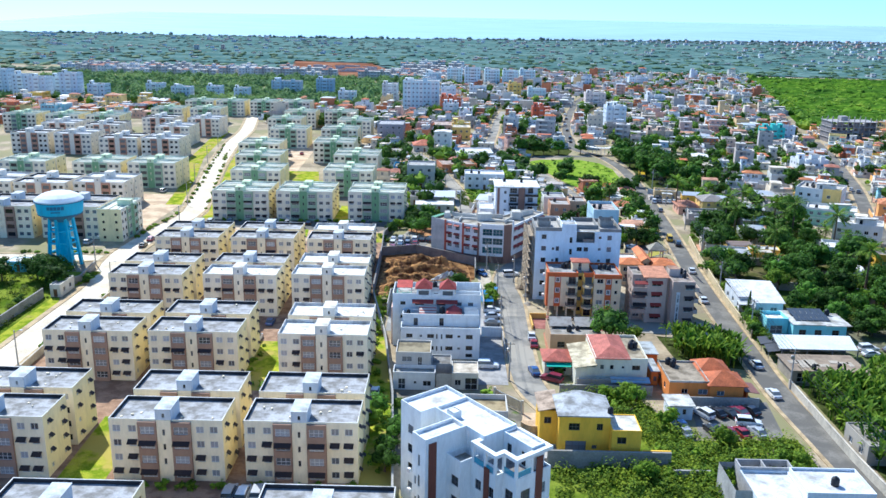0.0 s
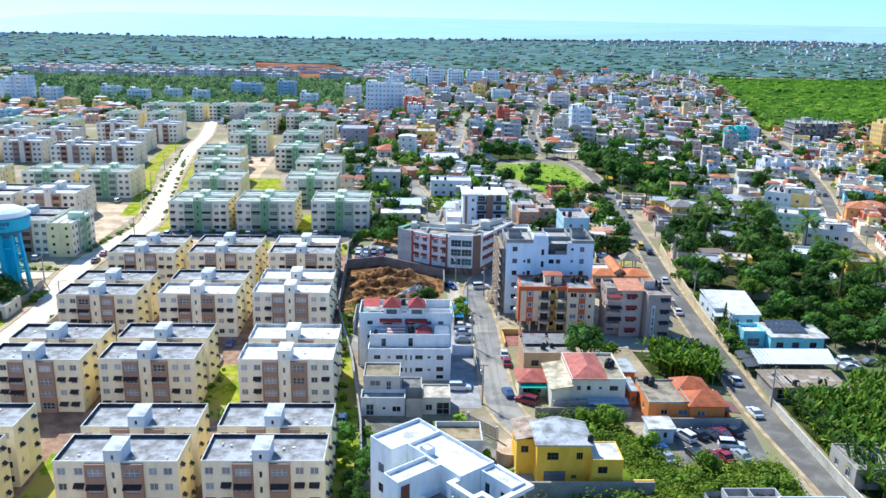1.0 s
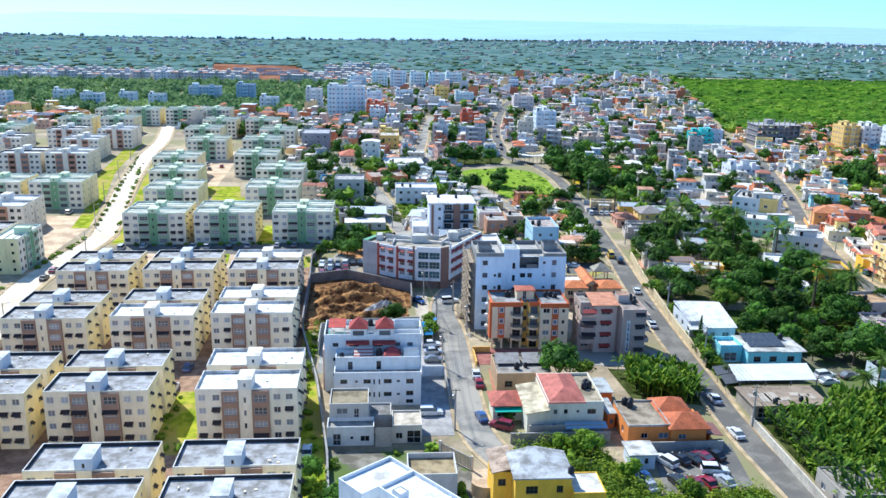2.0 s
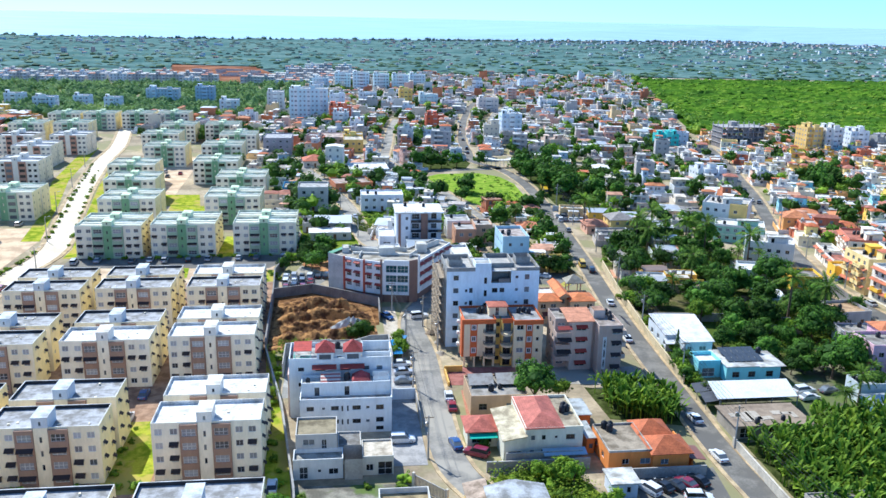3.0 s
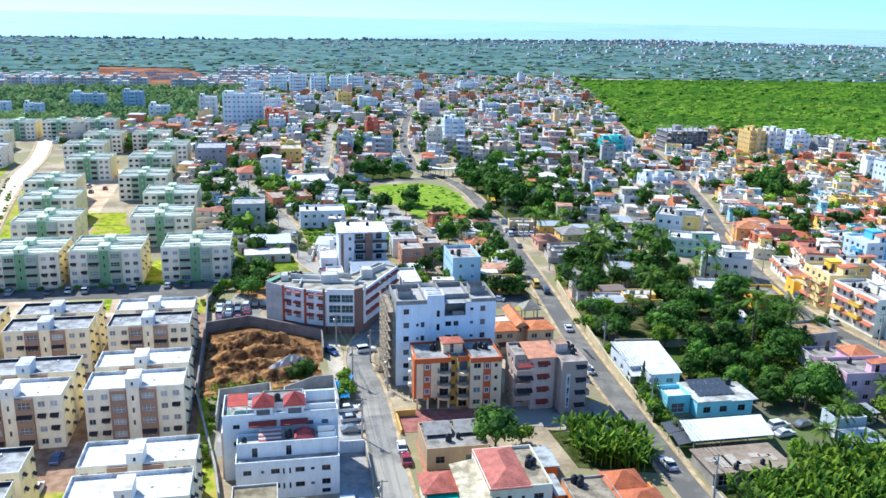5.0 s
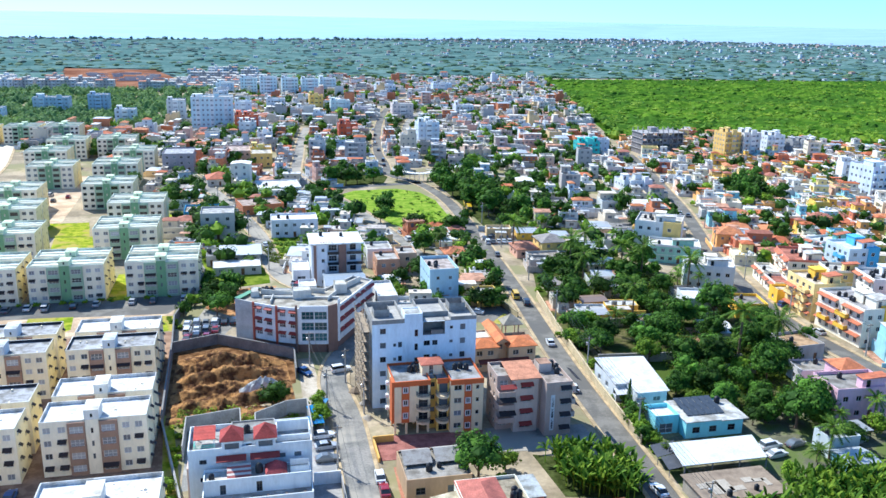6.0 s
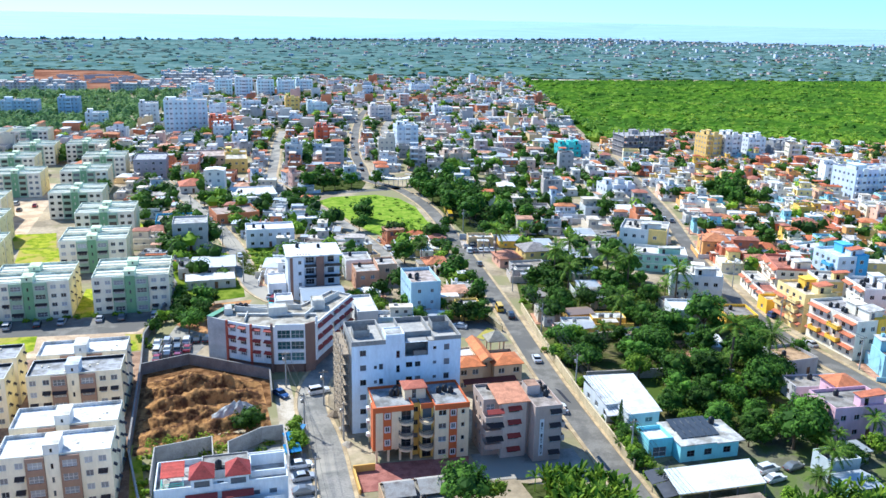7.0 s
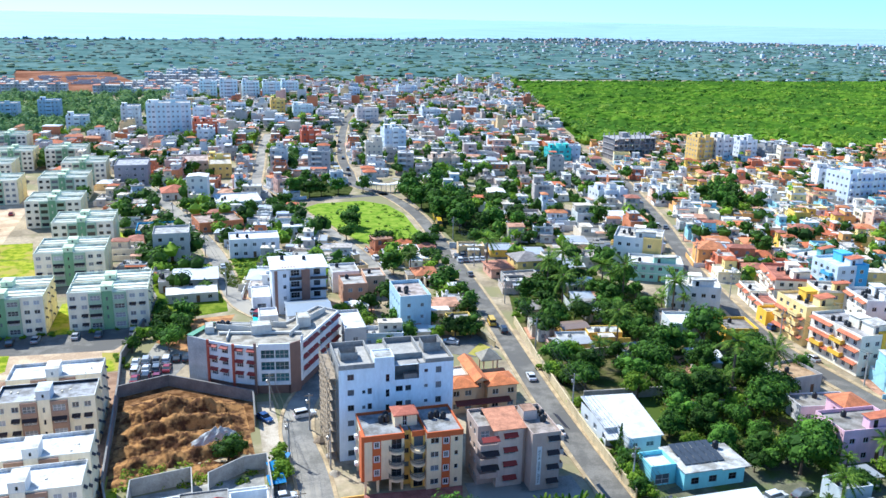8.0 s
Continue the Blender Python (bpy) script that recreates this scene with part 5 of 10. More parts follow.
    for z in fl:
        box_part(top, "balcony", w1, -0.8, 0.4, z - 0.5, 0.796, 3.4, z + 0.5)
    for z in slit[:3]:
        box_part(top, "air_conditioner", FRAME_WHITE, 8.9, -6.4, z + 1.4, 9.5, -6.004, z + 1.9, label="white air conditioner box")
    # small court house with walled roof, behind
    building("house", 4.0, 126.5, 7.6, 6.6, 1, (0.66, 0.64, 0.60), "small annex with a walled, stained flat roof", "house", turn=0, fh=4.2, deck=(0.36, 0.28, 0.15), high=0.9)


def street_houses():
    yel = wall_paint((0.92, 0.56, 0.05))
    top = thing("house", pose(0, 0, 0), "bright yellow two-storey house with a pale roof", "house")
    TAKEN.append((25, 124, 8.5, 6.5))
    mass(top, 19.6, 120.6, 28.0, 127.8, 0.6, 7.5, yel, f=[(1.2, 1.2, 4.6, 3.0), (1.6, 4.9, 3.4, 6.2), (6.2, 5.0, 7.2, 6.2), (5.6, 1.6, 6.4, 2.3)], tint="d", bars=2, deck=(0.62, 0.62, 0.60), high=0.0)
    box_part(top, "base", concrete(), 16.6, 119.0, 0, 33.0, 130.5, 0.598)
    g = Geo()
    g.prism([(19.2, 120.2), (28.4, 120.2), (28.4, 128.2), (19.2, 128.2)], 7.5, 7.7)
    g.poly([(19.2, 120.2, 7.702), (28.4, 120.2, 7.702), (24, 128.2, 8.6), (22.8, 128.2, 8.6)]), g.poly([(28.4, 120.2, 7.702), (28.4, 128.2, 7.702), (24, 128.2, 8.6)]), g.poly([(19.2, 128.2, 7.702), (19.2, 120.2, 7.702), (22.8, 128.2, 8.6)])
    g.poly([(28.4, 128.2, 7.7), (19.2, 128.2, 7.7), (22.8, 128.2, 8.6), (24, 128.2, 8.6)])
    part("roof", g, roof_deck((0.46, 0.47, 0.48)), top)
    mass(top, 16.8, 123.8, 19.598, 130.2, 0.6, 6.8, yel, f=[(0.7, 4.4, 1.9, 5.6)], l=[(2.0, 4.4, 3.4, 5.6)], tint="d")
    g = Geo()
    g.poly([(16.4, 123.4, 6.9), (19.9, 123.4, 7.6), (19.9, 130.6, 7.6), (16.4, 130.6, 6.9)]), g.poly([(16.4, 123.4, 6.75), (19.9, 123.4, 7.45), (19.9, 123.4, 7.6), (16.4, 123.4, 6.9)]), g.poly([(16.4, 130.6, 6.75), (16.4, 123.4, 6.75), (16.4, 123.4, 6.9), (16.4, 130.6, 6.9)])
    part("roof", g, roof_deck((0.50, 0.38, 0.28)), top)
    mass(top, 28.002, 118.8, 32.8, 124.6, 0.6, 5.9, yel, f=[(0.9, 3.6, 2.4, 4.8), (1.0, 0.9, 2.2, 2.0)], r=[(1.6, 3.6, 2.6, 4.8), (3.4, 0.8, 4.6, 2.6)], tint="d", deck=(0.68, 0.66, 0.6), high=0.12)
    tank(28.0, 121.4, 7.7, 0.9)
    wallw = thing("garden_wall", pose(0, 0, 0), "stained concrete retaining wall below a yellow house", "wall")
    box_part(wallw, "wall", concrete((0.36, 0.34, 0.31)), 17.5, 117.2, 0, 37.5, 117.6, 3.0), box_part(wallw, "wall", yel, 33.0, 118.0, 0, 37.6, 118.3, 2.9), box_part(wallw, "wall", concrete((0.36, 0.34, 0.31)), 37.5, 115.0, 0, 43.5, 115.4, 1.2)

    cream = wall_paint((0.78, 0.75, 0.60))
    top = thing("house", pose(25.8, 147.2, 0), "cream two-storey house with a red hipped roof", "house")
    TAKEN.append((32, 153, 9, 7))
    mass(top, 4.2, 0.6, 14.4, 13.2, 0, 5.9, cream, f=[(1.0, 4.0, 1.7, 4.9), (2.9, 4.0, 3.6, 4.9), (5.2, 4.2, 5.7, 4.7), (7.2, 3.9, 8.8, 4.9), (0.9, 1.2, 1.6, 2.1), (2.9, 1.2, 3.6, 2.1), (7.2, 1.2, 8.8, 2.1)], r=grid((2, 6), (1.2, 3.9), 1.3, 1.1), tint="d", deck=(0.40, 0.34, 0.24), high=0.5)
    hipped(top, 4.6, 0.9, 10.6, 12.8, 6.3, 1.5, (0.48, 0.15, 0.11), 0.5)
    mass(top, 0.4, 0.2, 4.198, 11.6, 0, 4.6, cream, f=[(0.8, 0.4, 3.0, 2.2)], tint="d")
    g = Geo()
    g.poly([(0, -0.4, 4.6), (4.4, -0.4, 5.3), (4.4, 12, 5.3), (0, 12, 4.6)]), g.poly([(0, -0.4, 4.45), (4.4, -0.4, 5.15), (4.4, -0.4, 5.3), (0, -0.4, 4.6)]), g.poly([(0, 12, 4.45), (0, -0.4, 4.45), (0, -0.4, 4.6), (0, 12, 4.6)])
    part("roof", g, roof_deck((0.62, 0.54, 0.37)), top, "cream lean-to roof")
    mass(top, -5.0, 6.2, 0.398, 11.4, 0, 3.2, cream, f=[(0.8, 0.8, 4.4, 2.4)], bars=3)
    hipped(top, -5.0, 6.0, 0.2, 11.6, 3.35, 1.3, (0.46, 0.13, 0.09), 0.5)
    awning(top, -4.8, 6.0, 2.9, 5.0, 0, plain("green_canopy", (0.03, 0.42, 0.30), 0.6), 1.4, 0.3)
    box_part(top, "yard_wall", concrete((0.40, 0.38, 0.36)), -3.0, -2.6, 0, 15.0, -2.3, 2.0), box_part(top, "yard_wall", concrete((0.40, 0.38, 0.36)), 0.5, -1.4, 0, 14.0, -1.1, 2.8)
    g = Geo()
    g.poly([(7.0, -0.3, 2.9), (14.6, -0.3, 2.9), (14.6, -2.2, 2.5), (7.0, -2.2, 2.5)]), g.poly([(7.0, -2.2, 2.4), (14.6, -2.2, 2.4), (14.6, -0.3, 2.8), (7, -0.3, 2.8)])
    part("canopy", g, plain("blue_grey_sheet", (0.30, 0.38, 0.46), 0.5), top)
    for a, b in ((12.2, 7), (13.2, 7.4), (12.8, 8.4)):
        tank(25.8 + a, 147.2 + b, 5.9, 1.05)

    ora = wall_paint((0.78, 0.27, 0.06))
    top = thing("house", pose(43.0, 142.2, 0), "orange single-storey house with two terracotta hipped roofs", "house")
    TAKEN.append((51, 148, 9, 7))
    mass(top, 0.4, 0.6, 8.0, 10.5, 0, 3.8, ora, f=[(2.4, 1.5, 3.6, 2.5), (5.6, 1.4, 7.4, 2.5)], l=grid((2, 6), (1.2,), 1.3, 1.2), deck=(0.34, 0.28, 0.20), high=0.35, rim=roof_deck((0.5, 0.47, 0.42)))
    mass(top, 8.002, 0.0, 14.4, 5.6, 0, 3.6, ora, f=[(1.4, 1.5, 2.8, 2.5)], r=grid((1.5,), (1.2,), 1.3, 1.2))
    hipped(top, 8.0, 0.0, 14.4, 5.6, 3.76, 1.8, (0.50, 0.14, 0.05), 0.6)
    mass(top, 8.002, 5.602, 13.4, 11.6, 0, 3.6, ora)
    hipped(top, 7.8, 6.6, 13.4, 11.6, 3.78, 1.7, (0.50, 0.14, 0.05), 0.5)
    for a, b in ((2.2, 9.4), (3.2, 9.2), (2.8, 8.2)):
        tank(43 + a, 142.2 + b, 3.8, 1.1)
    box_part(top, "yard_wall", ora, 15.4, 1.0, 0, 15.7, 10.0, 2.3, label="orange yard wall"), box_part(top, "yard_wall", concrete(), 2.0, -1.6, 0, 17.0, -1.35, 1.9)
    g = Geo()
    g.poly([(14.5, -0.4, 2.7), (17.4, -0.4, 2.3), (17.4, 4.5, 2.3), (14.5, 4.5, 2.7)]), g.poly([(14.5, 4.5, 2.6), (17.4, 4.5, 2.2), (17.4, -0.4, 2.2), (14.5, -0.4, 2.6)])
    part("canopy", g, plain("brown_sheet", (0.20, 0.09, 0.07), 0.6), top)

    top = thing("kiosk", pose(41.2, 134.6, 0), "small white block house with a flat overhanging roof", "kiosk")
    mass(top, 0.4, 0.3, 4.6, 4.4, 0, 2.7, wall_paint((0.70, 0.74, 0.82)), f=[(2.4, 1.0, 3.1, 2.1)], r=[(1.2, 0.1, 2.0, 2.1)])
    box_part(top, "roof", roof_deck((0.60, 0.59, 0.55)), 0, -0.1, 2.7, 5.0, 4.9, 2.95)
    TAKEN.append((43.7, 137, 3, 3))

    top = thing("house", pose(23.2, 165.4, 0), "old house with broken grey sheet roofs", "house")
    TAKEN.append((28.7, 170.5, 7, 6))
    mass(top, 0, 0, 11.2, 9.8, 0, 3.9, wall_paint((0.50, 0.34, 0.20)), f=[(1.6, 1.2, 3.2, 2.5), (7, 1.2, 8.6, 2.5)], tint="d", deck=(0.34, 0.31, 0.27), high=0.3)
    for x in (0.6, 6.2):
        g = Geo()
        gable(g, 4.4, 4.6, 4.5, 1.3, 0.3, 0, x, 4.6)
        part("roof_sheet", g, [surface("weathered_sheet", (0.40, 0.37, 0.33), (0.16, 0.12, 0.10), 0.8, 0.8, 5.0, 0.8), wall_paint((0.4, 0.34, 0.3))], top, "weathered grey sheet gable")
    tank(27.6, 168.2, 3.9, 1.1), tank(29.5, 169.0, 3.9, 0.8)

    # tiled house behind the brown block
    peach = wall_paint((0.66, 0.48, 0.30))
    top = thing("house", pose(47.6, 210.2, 0), "peach two-storey house with bright orange tiled roofs", "house")
    TAKEN.append((55, 219, 9, 10))
    mass(top, 0, 4.0, 5.8, 14.0, 0, 5.9, peach, f=grid((0.8, 3.4), (1.0, 3.9), 1.4, 1.2), bars=1)
    mass(top, 5.8, 5.6, 8.2, 16.0, 0, 6.6, peach, f=[(0.8, 4.6, 1.6, 5.8)])
    mass(top, 8.2, 3.4, 14.6, 12.0, 0, 5.9, peach, f=grid((1.0, 4.4), (1.0, 3.9), 1.4, 1.2), r=grid((2, 5), (1.0, 3.9), 1.3, 1.2))
    oc = (0.68, 0.22, 0.07)
    hipped(top, -0.2, 3.8, 5.8, 9.0, 6.05, 1.2, oc, 0.4), hipped(top, 8.2, 3.4, 14.6, 9.4, 6.05, 1.3, oc, 0.4)
    g = Geo()
    gable(g, 12.5, 2.6, 6.75, 1.0, 0.3)
    part("tiled_roof", g, [tiles(oc), peach], top, "orange tiled ridge", pose(8.4, 4.6, 0, 0, 0, 90))
    flat(top, 0, 9.2, 5.6, 14.0, 5.9, (0.66, 0.62, 0.58), 0.4, peach)
    for x in (10.2, 13.4):
        for y in (13.0, 16.0):
            box_part(top, "gazebo_post", peach, x, y, 0, x + 0.3, y + 0.3, 7.6)
    hipped(top, 10.0, 12.8, 13.9, 16.5, 7.7, 1.9, (0.34, 0.31, 0.24), 0.5)
    awning(top, 1.0, 3.4, 3.3, 12.0, 0, plain("maroon_canopy", (0.16, 0.04, 0.03), 0.6), 1.6, 0.5)


def east_side():
    top = thing("house", pose(73.2, 188.6, 0), "low white house with a broad white sheet roof", "house")
    TAKEN.append((80.5, 198, 8.5, 11))
    wh = wall_paint((0.66, 0.70, 0.74))
    mass(top, 0.5, 5.8, 10.6, 17.4, 0, 4.0, wh, l=grid((2, 6, 10), (1.2,), 1.4, 1.2))
    mass(top, 2.6, 0.3, 9.2, 5.798, 0, 4.2, wh, f=[(3.6, 2.2, 5.2, 3.2), (0.8, 2.4, 1.8, 3.2)], r=[(1.6, 2.2, 2.8, 3.2)])
    sheetm = surface("white_sheet_roof", (0.70, 0.69, 0.67), (0.34, 0.33, 0.32), 0.8, 0.5, 4.0, 0.6, relief=0.15)
    for q in (((0, 5.6), (10.8, 5.6), (12.2, 17.6), (0.8, 18.8), 4.1, 4.6), ((2.3, 0), (9.6, 0), (10.2, 5.59), (2.6, 5.59), 4.45, 4.9), ((-0.6, 3.0), (2.28, 3.0), (2.5, 5.58), (-0.2, 5.58), 2.9, 3.2)):
        g = Geo()
        a, b, c, d, z0, z1 = q
        g.poly([(*a, z0), (*b, z0), (*c, z1), (*d, z1)]), g.poly([(*d, z1 - 0.12), (*c, z1 - 0.12), (*b, z0 - 0.12), (*a, z0 - 0.12)])
        g.poly([(*a, z0 - 0.12), (*b, z0 - 0.12), (*b, z0), (*a, z0)]), g.poly([(*b, z0 - 0.12), (*c, z1 - 0.12), (*c, z1), (*b, z0)])
        part("roof_sheet", g, sheetm, top)
    turq = wall_paint((0.32, 0.72, 0.78))
    top = thing("house", pose(75.0, 176.0, 0), "turquoise single-storey house with solar panels on its roof", "house")
    TAKEN.append((84, 181, 10, 6))
    mass(top, 0, 3.2, 5.0, 8.4, 0, 3.2, turq, f=[(1.0, 0.2, 3.8, 2.2)], deck=(0.74, 0.74, 0.74), high=0.8)
    mass(top, 5.2, 0.6, 17.4, 9.4, 0, 3.5, turq, f=[(1.4, 1.0, 3.0, 2.3), (5.0, 1.0, 6.6, 2.3), (9.0, 1.0, 10.6, 2.3)], tint="d")
    g = Geo()
    g.box(5.0, 0.2, 3.5, 12.4, 9.8, 3.68), g.box(12.402, -0.2, 3.5, 18.2, 8.4, 3.66)
    part("roof", g, roof_deck((0.58, 0.57, 0.54)), top)
    panel = surface("solar_cells", (0.06, 0.07, 0.085), (0.11, 0.12, 0.13), 0.5, 1.0, 4.0, 0.25)
    for j in range(2):
        for i in range(6):
            g = Geo()
            x, y = 6.4 + i * 1.35, 2.6 + j * 3.3
            z = 3.9 + j * 0.25
            g.poly([(x, y, z), (x + 1.25, y, z), (x + 1.25, y + 2.9, z + 0.5), (x, y + 2.9, z + 0.5)]), g.poly([(x, y + 2.9, z + 0.45), (x + 1.25, y + 2.9, z + 0.45), (x + 1.25, y, z - 0.05), (x, y, z - 0.05)])
            g.poly([(x, y, z - 0.05), (x + 1.25, y, z - 0.05), (x + 1.25, y, z), (x, y, z)])
            part("solar_panel", g, panel, top, "dark blue solar panel")
    tank(90.4, 183.2, 3.66, 1.1)
    top = thing("shed", pose(72.0, 162.6, 0), "open shed with a wide pale metal sheet roof", "shed")
    TAKEN.append((81, 165, 10, 5))
    post = plain("steel_post", (0.25, 0.25, 0.26), 0.6)
    for x in (0.4, 5.8, 11.2, 16.6):
        for y in (0.3, 6.2):
            box_part(top, "post", post, x, y, 0, x + 0.18, y + 0.18, 3.3)
    g = Geo()
    g.poly([(-0.4, -0.4, 3.35), (16.2, -0.4, 3.35), (17.6, 6.8, 3.8), (0.6, 6.8, 3.8)]), g.poly([(0.6, 6.8, 3.7), (17.6, 6.8, 3.7), (16.2, -0.4, 3.25), (-0.4, -0.4, 3.25)])
    g.poly([(-0.4, -0.4, 3.25), (16.2, -0.4, 3.25), (16.2, -0.4, 3.35), (-0.4, -0.4, 3.35)])
    part("roof_sheet", g, surface("pale_metal_sheet", (0.68, 0.70, 0.69), (0.46, 0.48, 0.46), 0.6, 0.3, 3.0, 0.5, relief=0.1), top)
    box_part(top, "back_wall", concrete(), 1.0, 6.5, 0, 17.2, 6.7, 2.6)
    top = thing("shed", pose(70.2, 151.8, 0), "long low shed with a rusty brown flat roof", "shed")
    TAKEN.append((78, 156, 9, 5))
    mass(top, 0.4, 0.4, 15.0, 8.2, 0, 2.7, concrete((0.38, 0.34, 0.28)), f=[(1, 0.2, 3, 2.2), (6, 0.2, 8.4, 2.2)])
    box_part(top, "roof", surface("rusty_sheet", (0.30, 0.23, 0.16), (0.14, 0.10, 0.07), 0.8, 0.5, 4.0, 0.9), 0, 0, 2.7, 15.6, 8.7, 2.86)
    for i in range(8):
        r2 = random.Random(i)
        box_part(top, "plank", surface("plank_wood", (0.44, 0.38, 0.30), (0.2, 0.17, 0.13), 0.6, 1.0), 1 + i * 1.7, 1 + r2.random() * 5, 2.862, 1 + i * 1.7 + r2.uniform(0.8, 2.4), 1.3 + r2.random() * 5 + 0.3, 2.93)
    tank(75, 152.8, 2.86, 0.9), tank(80.5, 153.6, 2.86, 0.8)
    dark = thing("shed", pose(69.8, 163.6, 0), "row of dark tarpaulin lean-to roofs by the road", "shed")
    for i in range(2):
        g = Geo()
        y = i * 4.4
        g.poly([(0, y, 2.0), (4.6 if i == 0 else 3.0, y, 2.5), (5.4 if i else 4.2, y + 4.2, 2.6), (0.6, y + 4.2, 2.1)]), g.poly([(0.6, y + 4.2, 2.02), (5.4 if i else 4.2, y + 4.2, 2.52), (4.6 if i == 0 else 3.0, y, 2.42), (0, y, 1.92)])
        part("tarpaulin", g, surface("dark_tarp", (0.06, 0.065, 0.08), (0.12, 0.12, 0.13), 0.5, 0.6), dark)
        for x in (0.3, 3.4):
            box_part(dark, "post", post, x, y + 0.3, 0, x + 0.1, y + 0.4, 1.95)


orange_house(), white_tower(), brown_house(), curved_block(), villas(), front_villa(), street_houses(), east_side()
building("apartment_house", 47.4, 260.5, 8.2, 13.5, 3, (0.50, 0.67, 0.76), "grey-blue three-storey apartment house with a roof terrace", "apartment building", turn=0, fh=3.2, deck=(0.5, 0.42, 0.38), high=0.9, tanks=4, spacing=2.4, win=(0.9, 1.0))


def white_block():
    top = thing("apartment_house", pose(16.6, 282.3, 0), "white four-storey apartment house with brown panels and balconies", "apartment building")
    TAKEN.append((24, 287, 10, 9)), TAKEN.append((14, 280, 5, 12))
    w1, brown, roofc = wall_paint((0.76, 0.77, 0.80)), wall_paint((0.28, 0.16, 0.12)), (0.80, 0.80, 0.80)
    rows = [3.2 * i + 0.9 for i in range(4)]
    mass(top, 0, 0, 4.6, 12, 0, 12.8, w1, f=grid((2.9,), rows, 0.9, 1.1), l=grid((3, 7), rows, 1.2, 1.1))
    mass(top, 4.6, 1.4, 8.0, 12, 0, 12.8, w1, f=grid((0.5,), rows, 2.4, 1.8), bars=2)
    mass(top, 8.0, 0.2, 10.2, 12, 0, 12.8, brown)
    mass(top, 10.2, 1.6, 14.8, 12, 0, 12.8, w1, f=grid((1.2,), rows, 1.8, 1.9), r=grid((2, 6), rows, 1.2, 1.1), bars=1, tint="d")
    g = Geo()
    g.box(-0.5, -0.5, 12.8, 15.3, 12.6, 13.2)
    part("roof", g, roof_deck(roofc), top, "white overhanging roof slab")
    for i in range(5):
        box_part(top, "skylight", brown, 2.6 + i * 0.8, 0.6, 13.2, 3.1 + i * 0.8, 1.6, 13.26)
    box_part(top, "pilaster", brown, 0.6, -0.15, 0, 1.4, -0.003, 12.6)
    for z in (3.2, 6.4, 9.6):
        g = Geo()
        g.box(4.7, -0.1, z - 0.15, 7.98, 1.398, z), g.box(10.3, -0.1, z - 0.15, 15.0, 1.598, z)
        part("balcony", g, w1, top)
        g = Geo()
        g.box(4.7, -0.1, z, 7.98, -0.04, z + 0.9), g.box(10.3, -0.1, z, 15.0, -0.04, z + 0.9)
        part("balustrade", g, glazing(), top, "glass balustrade")
    tank(20, 291, 13.2, 1.0), tank(26, 290, 13.2, 0.9)
    top = thing("house", pose(11.5, 271.6, 0), "low white forecourt building with a walled pool", "house")
    mass(top, 0.8, 0, 5.6, 6.5, 0, 3.4, w1, f=[(1.2, 1.0, 3.6, 2.4)], deck=(0.72, 0.72, 0.72), high=0.5)
    mass(top, -0.2, 14, 4.8, 24, 0, 4.0, w1, f=[(1.2, 1.0, 3.6, 2.4)], deck=(0.78, 0.78, 0.78), high=0.4)
    box_part(top, "pool", plain("pool_water", (0.10, 0.55, 0.60), 0.1), -0.6, 4.0, 0.05, 0.7, 12.0, 0.4)
    box_part(top, "court", roof_deck((0.72, 0.72, 0.70)), 0.8, 6.6, 0.0, 5.0, 13.9, 0.3)


white_block()
building("house", 19.5, 266.5, 11, 11, 1, (0.66, 0.66, 0.66), "house with a grey metal gabled roof", "house", fh=5.2, roof="tin", deck=(0.36, 0.40, 0.44))
building("house", -17.6, 340, 11.5, 11, 3, (0.50, 0.48, 0.45), "unpainted grey three-storey block house", "house", fh=3.1, deck=(0.50, 0.49, 0.47), tint="d")
building("house", 6.6, 340.5, 16.5, 10, 2, (0.76, 0.77, 0.79), "white two-storey house with a broad white roof", "house", fh=3.0, deck=(0.78, 0.78, 0.77), tanks=2)
building("house", 26, 363.6, 13.4, 8, 1, (0.78, 0.79, 0.79), "low white house beside the field lane", "house", fh=3.7, deck=(0.70, 0.70, 0.69), tanks=2)
building("shed", -10.4, 309.5, 12.6, 12, 1, (0.46, 0.45, 0.43), "workshop with a pale metal gabled roof", "shed", fh=3.0, roof="tin", deck=(0.62, 0.64, 0.66))
for x, y, w, d, n, c, s in ((35.2, 298, 8, 9, 2, (0.74, 0.72, 0.70), "white two-storey house with roof clutter"), (36.5, 286, 7, 9, 2, (0.58, 0.32, 0.2), "brick-orange two-storey house with roof clutter"), (44.0, 292, 6, 8, 2, (0.70, 0.46, 0.30), "salmon two-storey house beside a lane")):
    building("house", x, y, w, d, n, c, s, "house", fh=2.9, tanks=1)


# walls round the dug plot and the parking yard
def plot_wall(pts, h, label, c=(0.24, 0.23, 0.22), t=0.25):
    top = thing("boundary_wall", pose(0, 0, 0), label, "wall")
    for a, b in zip(pts[:-1], pts[1:]):
        a, b = Vector(a), Vector(b)
        d = b - a
        g = Geo()
        g.box(0, -t / 2, 0, d.length, t / 2, h), g.box(-0.02, -t / 2 - 0.05, h + 0.002, d.length + 0.02, t / 2 + 0.05, h + 0.1)
        part("wall_panel", g, concrete(c), top, m=pose(a.x, a.y, 0, 0, 0, math.degrees(math.atan2(d.y, d.x))))
    return top


